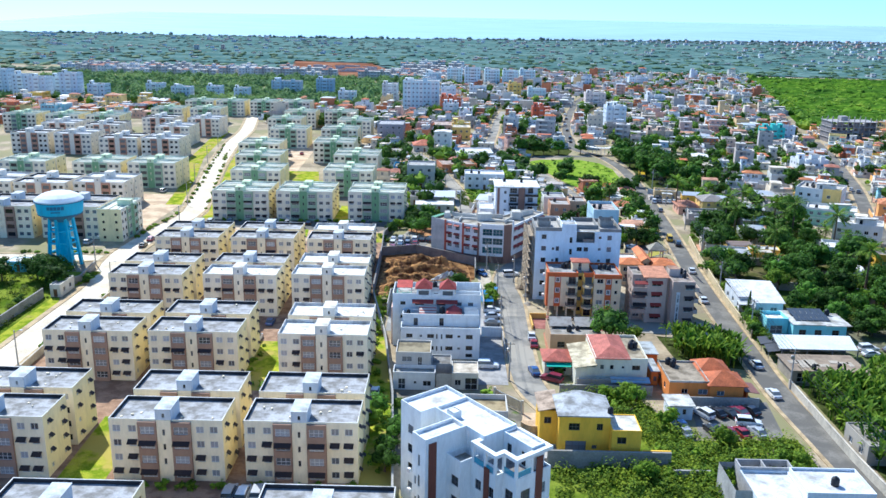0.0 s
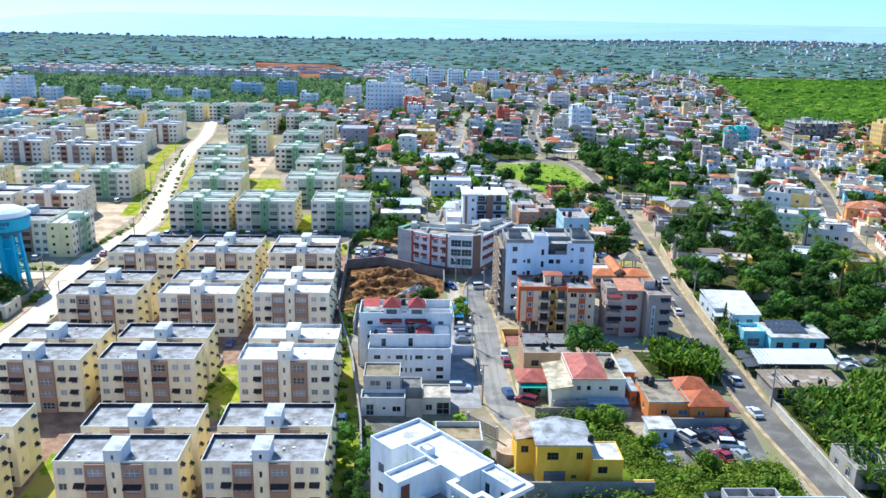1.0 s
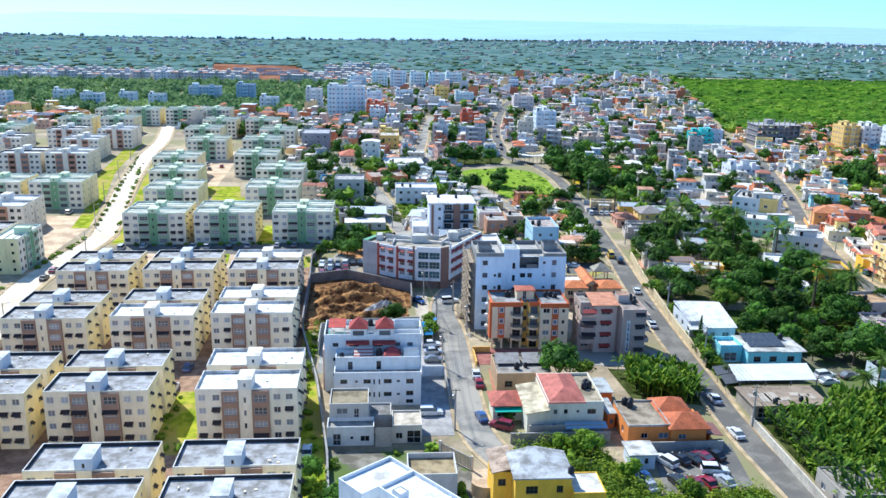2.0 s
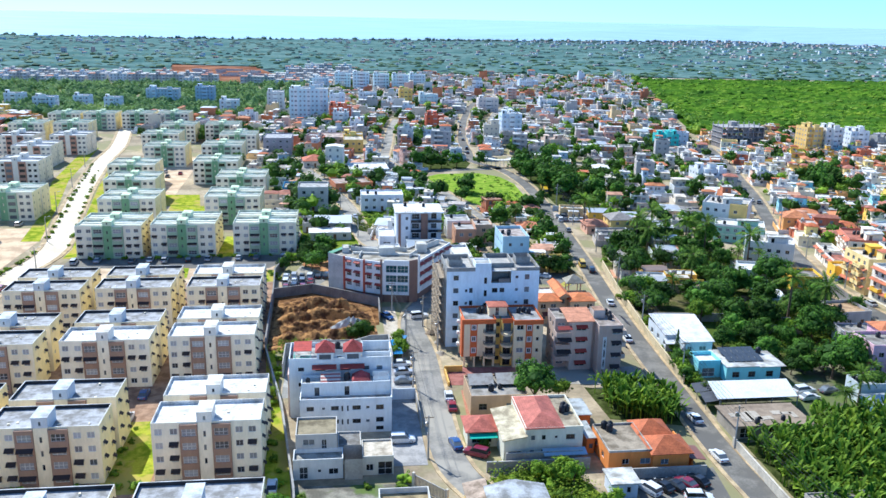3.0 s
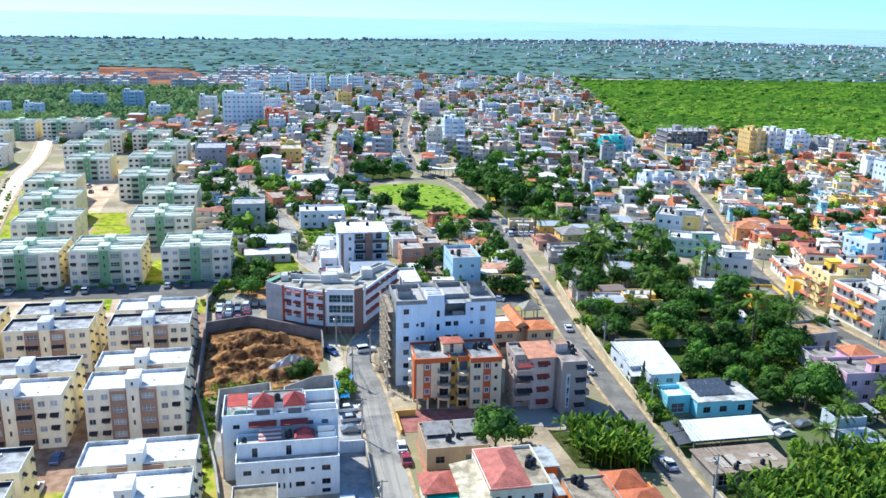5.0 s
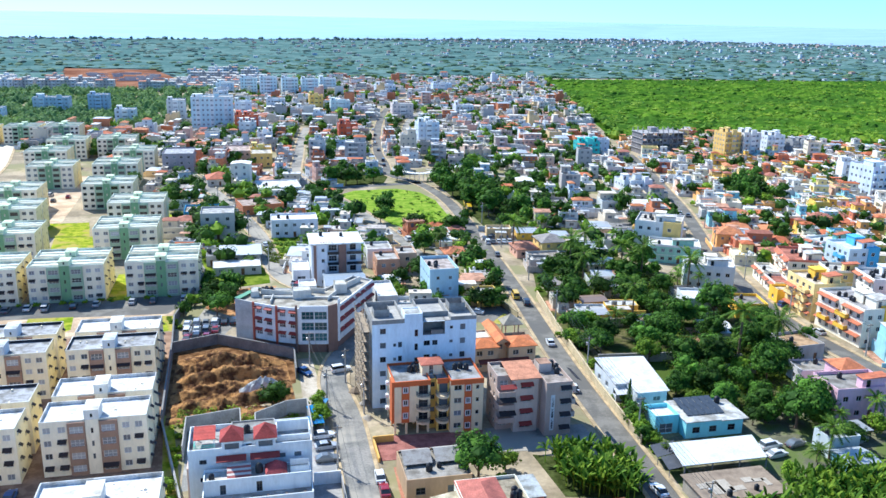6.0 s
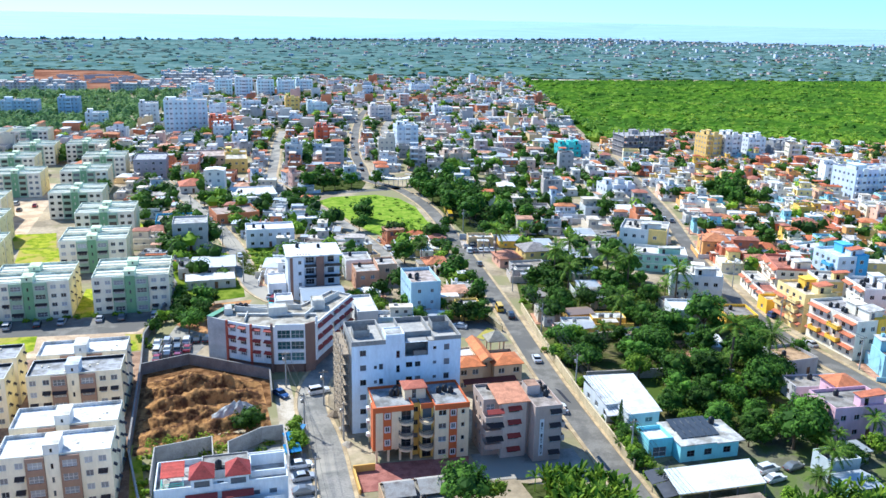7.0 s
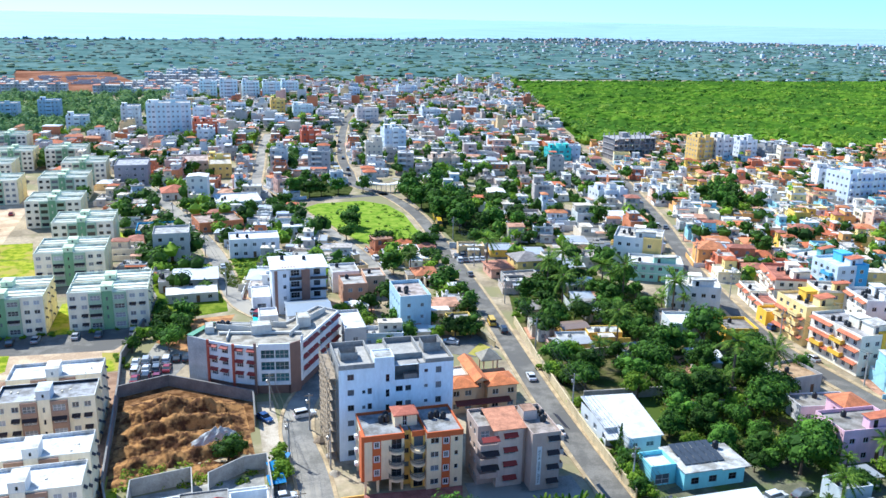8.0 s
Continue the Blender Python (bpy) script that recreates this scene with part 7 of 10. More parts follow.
TAKEN.append((85.6, 325, 6, 7))
shelter = thing("canopy", pose(0, 0, 0), "long curved white canopy on posts beside a junction", "canopy")
last = None
for i in range(9):
    a = i / 8
    p = Vector((72.0 + 16.5 * a, 446.5 - 16 * a * (1 - a) * 1.6 - 3 * a))
    if last:
        g = Geo()
        g.box(-0.02, -1.8, 3.6, (p - last).length, 1.8, 3.85)
        part("roof", g, roof_deck((0.74, 0.72, 0.68)), shelter, m=pose(last.x, last.y, 0, 0, 0, math.degrees(math.atan2(p.y - last.y, p.x - last.x))))
        g = Geo()
        g.box(-0.1, -0.1, 0, 0.1, 0.1, 3.596)
        part("post", g, FRAME_WHITE, shelter, m=pose(last.x, last.y, 0))
    last = p
TAKEN.append((80, 442, 10, 6))
# houses beside the upper side street
building("house", -25.4, 369.5, 15.6, 12.6, 1, (0.06, 0.34, 0.62), "low house with a bright blue wall and cluttered roof", "house", 0, 3.2, deck=(0.42, 0.38, 0.34), high=0.7, tanks=3)
building("house", -3.4, 376.5, 16.5, 15.0, 1, (0.66, 0.24, 0.10), "wide orange-red house with a flat roof", "house", 12, 3.4, deck=(0.44, 0.34, 0.28), high=0.6, tanks=3)
building("house", 3.2, 409.5, 18.6, 18.0, 1, (0.74, 0.75, 0.76), "long white low house with a pale roof", "house", 4, 3.8, deck=(0.70, 0.69, 0.66), high=0.5, tanks=2)
building("house", -19.4, 437.5, 11.4, 11.0, 1, (0.74, 0.70, 0.64), "white house with a red tiled hip roof", "house", 6, 3.2, "hip", (0.54, 0.16, 0.08))
building("house", 0.6, 486, 11, 18, 2, (0.82, 0.56, 0.16), "ochre yellow two-storey block", "house", 0, 3.2, deck=(0.60, 0.54, 0.44), high=0.7)
building("house", -15.6, 499.5, 16.4, 20, 2, (0.60, 0.46, 0.40), "brick-brown two-storey row with a flat roof", "house", 0, 3.0, deck=(0.54, 0.42, 0.36), high=0.6, spacing=2.4)
building("house", -42.4, 476.5, 15, 20, 3, (0.34, 0.33, 0.36), "dark grey three-storey unfinished block", "house", 0, 2.9, deck=(0.46, 0.46, 0.48), high=0.6)
# hut, gatehouse, wall and planting by the water tower
building("hut", -120.8, 214.0, 6.2, 4.6, 1, (0.12, 0.44, 0.56), "small teal pump house with a white roof", "hut", 0, 2.9, deck=(0.74, 0.74, 0.74), high=0.1)
building("gatehouse", -99.4, 194.0, 2.6, 8.0, 1, (0.66, 0.62, 0.52), "cream gatehouse beside an estate wall", "gatehouse", 0, 3.0, deck=(0.34, 0.33, 0.32), high=0.3)
plot_wall([(-101.4, 150), (-101.2, 172), (-101.0, 193.6)], 2.4, "weathered grey wall round a waste plot", (0.34, 0.32, 0.29))
plot_wall([(-99.2, 202.4), (-97.0, 206), (-98.6, 219)], 2.0, "weathered grey wall below the water tower", (0.40, 0.37, 0.32))
lawn([(-96.0, 150), (-95.2, 188), (-96.6, 193), (-98.8, 193), (-98.4, 150)], "grass verge beside a wall")
for i in range(14):
    x, y = (-96.6 + (i % 3) * 0.5, 204.5 + i * 1.15) if i < 9 else (-118 + (i - 9) * 4.2, 233.4)
    tree("shrub", x, y, 0.6 + 0.1 * (i % 4))
tree("big", -103.6, 203.0, 1.0, "dark spreading tree at the foot of a water tower"), tree("big", -99.9, 200.6, 0.9, "dark spreading tree at the foot of a water tower")


# ---- the town, plot by plot ----
PALE = [(0.74, 0.70, 0.62), (0.66, 0.58, 0.45), (0.78, 0.78, 0.77), (0.46, 0.44, 0.42), (0.74, 0.54, 0.28), (0.58, 0.22, 0.10), (0.60, 0.62, 0.60), (0.68, 0.42, 0.33), (0.55, 0.47, 0.41), (0.66, 0.71, 0.77)]
WARM = [(0.84, 0.54, 0.10), (0.82, 0.74, 0.54), (0.80, 0.42, 0.14), (0.83, 0.80, 0.74), (0.76, 0.50, 0.36), (0.83, 0.82, 0.81), (0.85, 0.66, 0.26), (0.34, 0.60, 0.68), (0.62, 0.20, 0.10)]
DECKS = [(0.52, 0.50, 0.47), (0.64, 0.63, 0.60), (0.76, 0.75, 0.73), (0.50, 0.44, 0.39), (0.30, 0.29, 0.28)]
WARM_DECKS = [(0.60, 0.32, 0.20), (0.72, 0.64, 0.52), (0.76, 0.74, 0.70), (0.58, 0.36, 0.24), (0.60, 0.54, 0.47), (0.80, 0.79, 0.76)]
TILE = [(0.54, 0.15, 0.05), (0.60, 0.23, 0.09), (0.42, 0.16, 0.10)]


def tone(c):
    r, g, b = c
    if min(c) > 0.68:
        return "white"
    if b > r * 1.05:
        return "pale blue"
    if r - b > 0.35:
        return "ochre" if g > 0.45 else "orange"
    if r - b > 0.2:
        return "salmon" if g < 0.52 else "cream"
    return "beige" if r > 0.62 else "grey"


SLOTS = PALE + WARM
TOWN_MATS = [wall_paint(c) for c in SLOTS] + [roof_deck(c) for c in DECKS + WARM_DECKS] + [tiles(c) for c in TILE] + [pale_glazing(), plain("metal_sheet", (0.55, 0.56, 0.57), 0.4, 0.3)]
D0, T0 = len(SLOTS), len(SLOTS) + len(DECKS) + len(WARM_DECKS)
FAR_TOWN, FAR_TREES, LIGHT_TREES = Geo(), Geo(), Geo()


def town_form(w, d, floors, rnd, ws, accent, ds, roof, warm, near=True, low=False):
    """The volumes of a town house, part by part: walls with recessed windows and balconies, roofs, terraces, canopies and clutter."""
    G = collections.defaultdict(Geo)
    GLASS, TIN, fh = len(TOWN_MATS) - 2, len(TOWN_MATS) - 1, rnd.choice((2.7, 2.8, 3.0))
    H = floors * fh
    win = rnd.choice(((1.2, 1.15), (1.0, 1.2), (1.6, 1.1), (0.9, 0.9)))

    def volume(name, x0, y0, x1, y1, z0, rows, slot, open_front=False):
        g, top = G[name], z0 + rows * fh
        for s in "frl":
            o, u, n, _, length = side_frame(s, x1 - x0, y1 - y0)
            o = (o[0] + x0, o[1] + y0)
            hs = [(a, b + z0, c, e + z0) for a, b, c, e in even_holes(length, rows, fh, win, rnd.choice((2.1, 2.6, 3.2)))] if length > 2.2 and (near or s == "f") else []
            deep = []
            if s == "f" and open_front and length > 4.5:
                a0 = length * rnd.uniform(0.06, 0.4)
                a1 = min(length - 0.3, a0 + length * rnd.uniform(0.35, 0.55))
                for f in range(0 if rnd.random() < 0.3 else 1, rows):
                    b = z0 + f * fh
                    deep.append((a0, b + 0.12, a1, b + 2.3))
                    G["balcony"].box(o[0] + a0 - 0.1, o[1] - 0.75, b - 0.06, o[0] + a1 + 0.1, o[1] - 0.01, b + 0.1, accent)
                    G["balcony"].box(o[0] + a0 - 0.1, o[1] - 0.75, b + 0.1, o[0] + a1 + 0.1, o[1] - 0.65, b + 0.95, accent)
                hs = [h for h in hs if not any(h[2] > q[0] - 0.2 and h[0] < q[2] + 0.2 and h[3] > q[1] and h[1] < q[3] for q in deep)]
            face(g, o, u, n, length, z0, top, hs + deep, 0.16, slot)
            for a0, b0, a1, b1 in hs:
                g.poly([(o[0] + u[0] * a - n[0] * 0.16, o[1] + u[1] * a - n[1] * 0.16, z) for a, z in ((a0, b0), (a1, b0), (a1, b1), (a0, b1))], GLASS)
            for a0, b0, a1, b1 in deep:
                y = o[1] + 1.1
                for p, q in (((a0, b0), (a1, b0)), ((a1, b0), (a1, b1)), ((a1, b1), (a0, b1)), ((a0, b1), (a0, b0))):
                    g.poly([(o[0] + p[0], o[1] + 0.16, p[1]), (o[0] + p[0], y, p[1]), (o[0] + q[0], y, q[1]), (o[0] + q[0], o[1] + 0.16, q[1])], slot)
                g.poly([(o[0] + a0, y, b0), (o[0] + a1, y, b0), (o[0] + a1, y, b1), (o[0] + a0, y, b1)], slot)
                g.box(o[0] + a0 + 0.4, y - 0.05, b0 + 0.02, o[0] + a0 + 1.5, y - 0.01, b0 + 2.0, GLASS)
        g.poly([(x1, y1, z0), (x0, y1, z0), (x0, y1, top), (x1, y1, top)], slot)
        return top

    def flat_roof(x0, y0, x1, y1, z, high, slot, rim):
        G["roof"].poly([(x0, y0, z), (x1, y0, z), (x1, y1, z), (x0, y1, z)], slot)
        parapet(G["parapet"], x1 - x0, y1 - y0, z + 0.003, z + high, 0.18, rim, x0, y0)

    def clutter(x0, y0, x1, y1, z, n):
        for i in range(n):
            a, b = rnd.uniform(x0 + 0.3, max(x0 + 0.4, x1 - 1.4)), rnd.uniform(y0 + 0.3, max(y0 + 0.4, y1 - 1.4))
            k = rnd.random()
            if k < 0.45:
                G["roof"].tube(a + 0.5, b + 0.5, [(z + 0.01, 0.52), (z + 1.0, 0.52), (z + 1.25, 0.2)], 7, rnd.choice((D0 + 4, D0 + 4, D0 + 2)))
            else:
                G["roof"].box(a, b, z + 0.004, a + rnd.uniform(0.3, 1.2), b + rnd.uniform(0.3, 1.2), z + rnd.uniform(0.2, 0.9), rnd.choice((ws, ds, accent, D0 + 4)))

    volume("wall", 0, 0, w, d, 0, floors, ws, floors > 1 and rnd.random() < 0.75)
    if rnd.random() < 0.6:
        for f in range(1, floors + 1):
            G["trim"].box(-0.07, -0.07, f * fh - 0.16, w + 0.07, -0.004, f * fh + 0.02, accent)
    high = rnd.choice((0.25, 0.5, 0.8, 1.0))
    if roof == "hip" and rnd.random() < 0.45:
        hip(G["roof"], w, d, H + 0.14, min(w, d) * rnd.uniform(0.16, 0.25), 0.4, T0 + rnd.randrange(3))
    elif roof == "tin":
        (hip if rnd.random() < 0.5 else gable)(G["roof"], w, d, H + 0.14, min(w, d) * 0.08, 0.3, rnd.choice((TIN, TIN, D0 + 2, D0 + 5)))
    else:
        flat_roof(0, 0, w, d, H, high, ds, rnd.choice((ws, ws, accent)))
        a, b = rnd.choice(((0.0, 0.55), (0.4, 1.0), (0.3, 0.75), (0.0, 1.0)))
        c = rnd.uniform(0.35, 0.62)
        x0, x1, y0 = w * a + 0.2, w * b - 0.2, d * c
        if not low and (roof == "hip" or rnd.random() < 0.5):
            slot = rnd.choice((ws, ws, accent))
            if roof == "hip":
                z = volume("upper_storey", x0, y0, x1, d - 0.2, H + 0.004, 1, slot)
                hip(G["roof"], x1 - x0, d - 0.2 - y0, z + 0.14, min(x1 - x0, d - y0) * 0.24, 0.4, T0 + rnd.randrange(3), x0, y0)
            else:
                z = volume("upper_storey", x0, y0, x1, d - 0.2, H + 0.004, 1, slot)
                G["roof"].box(x0 - 0.25, y0 - 0.6, z + 0.003, x1 + 0.15, d, z + 0.18, rnd.choice((ds, D0 + 1, D0 + 2, D0 + 6)))
                clutter(x0, y0, x1, d, z + 0.18, rnd.randrange(3))
        elif not low and rnd.random() < 0.5:
            # a light pergola or sheet roof on posts over part of the terrace
            z = H + 2.2
            for px, py in ((x0, y0), (x1 - 0.12, y0), (x0, d - 0.4), (x1 - 0.12, d - 0.4)):
                G["pergola"].box(px, py, H + 0.004, px + 0.12, py + 0.12, z, D0 + 4)
            G["pergola"].box(x0 - 0.2, y0 - 0.2, z + 0.003, x1 + 0.2, d - 0.2, z + 0.09, rnd.choice((TIN, T0, D0 + 2, D0 + 5)))
        clutter(0.2, 0.2, w - 0.2, d * c, H, rnd.randrange(1, 5))
    if rnd.random() < (0.65 if warm else 0.2):
        # a sloping tiled eave along the street side
        z, k = rnd.choice((fh, H)) + 0.05, rnd.uniform(0.7, 1.2)
        a, b = w * rnd.uniform(0.0, 0.2), w * rnd.uniform(0.7, 1.0)
        slot = T0 + rnd.randrange(3)
        for e in (0.0, -0.09):
            G["canopy"].poly([(a, -0.09, z + e), (a, -k, z - k * 0.4 + e), (b, -k, z - k * 0.4 + e), (b, -0.09, z + e)], slot)
        G["canopy"].poly([(a, -k, z - k * 0.4 - 0.09), (b, -k, z - k * 0.4 - 0.09), (b, -k, z - k * 0.4), (a, -k, z - k * 0.4)], slot)
    if rnd.random() < 0.75:
        # a lower wing in front with its own roof
        q = rnd.uniform(1.8, 3.6)
        a = w * rnd.uniform(0, 0.4)
        b = a + w * rnd.uniform(0.4, 0.6)
        slot = rnd.choice((ws, accent, ws))
        h = volume("wing", a, -q, b, -0.08, 0, 1, slot)
        G["wing_roof"].box(a - 0.12, -q - 0.12, h + 0.003, b + 0.12, -0.08, h + rnd.choice((0.12, 0.3)), rnd.choice((ds, D0 + rnd.randrange(len(DECKS) + len(WARM_DECKS)), TIN)))
    if rnd.random() < 0.5:
        # a lower side volume
        q, h, a = rnd.uniform(1.6, 3.0), rnd.uniform(2.5, 3.2), d * rnd.uniform(0.05, 0.4)
        G["annex"].box(w + 0.004, a, 0, w + q, d, h, rnd.choice((ws, accent))), G["annex_roof"].box(w + 0.006, a - 0.1, h + 0.003, w + q + 0.1, d + 0.1, h + 0.2, rnd.choice((ds, TIN, D0 + 3, D0 + 5)))
    a, b = rnd.uniform(0.8, 2.4), rnd.uniform(0.8, 2.4)
    G["yard"].box(-a, -b, 0, w + b, d + a, rnd.uniform(0.05, 0.2), D0 + rnd.choice((0, 3, 4, 5, 6)))
    if rnd.random() < 0.6:
        k = rnd.uniform(1.2, 2.2)
        G["yard_wall"].box(-a, -b - 0.18, 0, w + b, -b - 0.004, k, rnd.choice((ws, accent))), G["yard_wall"].box(-a - 0.18, -b, 0, -a - 0.004, d + a, k, ws)
    return G


def town_slots(rnd, palette):
    """Slots of a wall colour, a second colour and a roof deck of one palette."""
    warm = palette is not PALE
    ws = len(PALE) + rnd.randrange(len(WARM)) if warm else rnd.randrange(len(PALE))
    accent = rnd.choice((2, 2, 0, len(PALE) + 3, len(PALE) + 6, ws)) if warm else rnd.choice((2, 0, 1, 6, ws, ws))
    return ws, accent, D0 + (len(DECKS) + rnd.randrange(len(WARM_DECKS)) if warm and rnd.random() < 0.65 else rnd.randrange(len(DECKS)))


def storeys(rnd, tall, w, d):
    n = 1 if rnd.random() > tall else (2 if rnd.random() < 0.68 else rnd.choice((3, 3, 4)))
    return min(n, 1 if min(w, d) < 5.2 else (2 if min(w, d) < 7 else 4))


def far_plot(x, y, turn, rnd, palette, tile_odds, tin_odds, tall, w, d):
    """A house of the further town, added to the joined mesh."""
    k = rnd.random()
    roof = "hip" if k < tile_odds else ("tin" if k < tile_odds + tin_odds else "flat")
    ws, accent, ds = town_slots(rnd, palette)
    m = pose(x, y, 0, 0, 0, turn) @ Matrix.Translation((-w / 2, -d / 2, 0))
    for g in town_form(w, d, storeys(rnd, tall, w, d), rnd, ws, accent, ds, roof, palette is not PALE, y < 560).values():
        c = len(FAR_TOWN.v)
        FAR_TOWN.v.extend(tuple(m @ Vector(v)) for v in g.v)
        FAR_TOWN.f.extend(tuple(c + i for i in q) for q in g.f)
        FAR_TOWN.m.extend(g.m)
    TAKEN.append((x, y, w / 2 + 0.6, d / 2 + 0.6))


def small_house(x, y, turn, rnd, palette, decks, tile_odds, tin_odds, tall, w=None, d=None, floors=None, low=False):
    w, d = w or rnd.uniform(7.5, 11.5), d or rnd.uniform(7.5, 11.0)
    floors = floors or storeys(rnd, tall, w, d)
    k = rnd.random()
    roof = "hip" if k < tile_odds else ("tin" if k < tile_odds + tin_odds else "flat")
    ws, accent, ds = town_slots(rnd, PALE if decks is DECKS else WARM)
    if len(palette) == 1:
        ws = min(range(len(SLOTS)), key=lambda i: sum((a - b) ** 2 for a, b in zip(SLOTS[i], palette[0])))
    words = {"hip": "a terracotta tiled hip roof", "tin": "a grey metal sheet roof", "flat": "a flat roof terrace"}[roof]
    size = {1: "single-storey", 2: "two-storey", 3: "three-storey"}.get(floors, "four-storey")
    m = pose(x, y, 0, 0, 0, turn) @ Matrix.Translation((-w / 2, -d / 2, 0))
    top = thing("house", m, tone(SLOTS[ws]) + " " + size + " house with " + words, "house")
    for name, g in town_form(w, d, floors, rnd, ws, accent, ds, roof, decks is not DECKS, True, low).items():
        used = sorted(set(g.m))
        g.m = [used.index(i) for i in g.m]
        part(name, g, [TOWN_MATS[i] for i in used], top)
    TAKEN.append((x, y, w / 2 + 0.6, d / 2 + 0.6))
    return top


def far_tree(x, y, r, rnd):
    crowns = LIGHT_TREES if rnd.random() < 0.22 else FAR_TREES
    for i in range(rnd.choice((2, 3, 3, 4))):
        clump(crowns, x + rnd.uniform(-0.6, 0.6) * r, y + rnd.uniform(-0.6, 0.6) * r, r * rnd.uniform(0.3, 0.9), r * rnd.uniform(0.5, 0.8), r * rnd.uniform(0.8, 1.2), rnd, 11)


NEAR_Y = 300


def fill(ring, pitch, turn, seed, palette=PALE, decks=DECKS, tiles_odds=0.22, tin_odds=0.12, tall=0.45, odds=0.9, trees=0.3):
    rnd = random.Random(seed)
    xs, ys = [p[0] for p in ring], [p[1] for p in ring]
    cx, cy = (min(xs) + max(xs)) / 2, (min(ys) + max(ys)) / 2
    half = max(max(xs) - min(xs), max(ys) - min(ys)) * 0.75
    n = int(half / pitch)
    c, s = math.cos(radians(turn)), math.sin(radians(turn))
    for j in range(-n, n + 1):
        for i in range(-n, n + 1):
            u, v = i * pitch + rnd.uniform(-1.2, 1.2), j * pitch * 1.05 + rnd.uniform(-1.2, 1.2)
            x, y = cx + u * c - v * s, cy + u * s + v * c
            if not inside(x, y, ring):
                continue
            gap = road_gap(x, y)
            k = min(4.2, pitch * 0.44)
            if gap > k + 0.4 and rnd.random() < odds and free(x, y, k, k):
                w, d = min(13, max(4.4, pitch * rnd.choice((0.6, 0.75, 0.85, 0.95, 1.15)))), min(13, max(4.4, pitch * rnd.choice((0.6, 0.75, 0.85, 0.95))))
                way = turn + rnd.choice((0, 0, 90, -90)) + rnd.uniform(-3, 3)
                high = tall * (0.5 if y > 680 else 1.0)
                if y < 316 and -60 < x < 196:
                    small_house(x, y, way, rnd, palette, decks, tiles_odds, tin_odds, tall, w, d)
                else:
                    far_plot(x, y, way, rnd, palette, tiles_odds, tin_odds, high, w, d)
            # far off, trees stand in stands with built-up stretches between them
            stand = noise.noise((x * 0.022, y * 0.016, seed)) if y > 330 else 0.0
            for k in range(2 if stand > 0.2 else 1):
                x2, y2 = (x + pitch * 0.5 * c, y + pitch * 0.5 * s) if k == 0 else (x + pitch * rnd.uniform(-0.5, 0.5), y + pitch * rnd.uniform(0.4, 0.6))
                if rnd.random() < trees * (0.3 if stand < -0.02 else 1.0) and road_gap(x2, y2) > 1.5 and not in_rect(x2, y2, -0.9) and inside(x2, y2, ring):
                    if y2 < NEAR_Y and -60 < x2 < 150:
                        tree(rnd.choice(("mid", "mid", "light")), x2, y2, rnd.uniform(0.65, 1.15))
                    else:
                        far_tree(x2, y2, rnd.uniform(2.2, 4.6), rnd)


def grove(ring, step, seed, kinds, lo, hi, odds=0.9, gap=2.0):
    rnd = random.Random(seed)
    xs, ys = [p[0] for p in ring], [p[1] for p in ring]
    y = min(ys)
    while y < max(ys):
        x = min(xs)
        while x < max(xs):
            a, b = x + rnd.uniform(-0.45, 0.45) * step, y + rnd.uniform(-0.45, 0.45) * step
            if inside(a, b, ring) and rnd.random() < odds and road_gap(a, b) > gap and not in_rect(a, b, 0.8):
                tree(rnd.choice(kinds), a, b, rnd.uniform(lo, hi))
            x += step
        y += step


# landmark buildings further off
def block(x, y, w, d, floors, wall, label, fh=3.0, name="apartment_house", category="apartment building", **more):
    ob = building(name, x, y, w, d, floors, wall, label, category, fh=fh, apart=False, spacing=more.pop("spacing", 2.6), **more)
    rnd, H = random.Random(int(x * 13 + y)), floors * fh
    pale = wall_paint(tuple(min(0.84, c * 1.12 + 0.03) for c in wall))
    # stair bays that rise over the roof, balconies between them, rooms on the roof terrace
    n = max(1, round(w / (9 if y < 640 else 16)))
    for i in range(n):
        a, b = w * (i + 0.36) / n, w * (i + 0.64) / n
        q, up = rnd.uniform(0.7, 1.6), rnd.choice((0.9, 1.4, 2.4))
        g = Geo()
        g.box(a, -q, 0, b, -0.004, H + up)
        for f in range(floors):
            g.box(a + 0.5, -q - 0.012, f * fh + 1.1, b - 0.5, -q - 0.002, f * fh + 2.0, 1)
        part("bay", g, [pale, pale_glazing()], ob)
        for f in range(1, floors if y < 560 else 1):
            for c, e in ((w * i / n + 0.3, a - 0.15), (b + 0.15, w * (i + 1) / n - 0.3)):
                if e - c > 1.2 and rnd.random() < 0.75:
                    g = Geo()
                    z = f * fh
                    g.box(c, -1.1, z - 0.14, e, -0.004, z), g.box(c, -1.1, z + 0.002, e, -1.0, z + 0.85), g.box(c, -0.998, z + 0.002, c + 0.1, -0.004, z + 0.85), g.box(e - 0.1, -0.998, z + 0.002, e, -0.004, z + 0.85)
                    part("balcony", g, pale, ob)
    for i in range(rnd.choice((1, 2, 2, 3)) if y < 640 else 1):
        a, b = w * (i + rnd.uniform(0.1, 0.3)) / 3, d * rnd.uniform(0.15, 0.5)
        g, c, e, h = Geo(), a + w * rnd.uniform(0.14, 0.24), b + d * rnd.uniform(0.25, 0.4), rnd.uniform(2.0, 2.9)
        g.box(a, b, H + 0.004, c, e, H + h), g.box(a - 0.25, b - 0.25, H + h + 0.003, c + 0.25, e + 0.25, H + h + 0.15), g.box(a + 0.5, b - 0.02, H + 0.3, a + 1.4, b - 0.004, H + 2.0, 1)
        part("roof_room", g, [pale, glazing()], ob)
    return ob


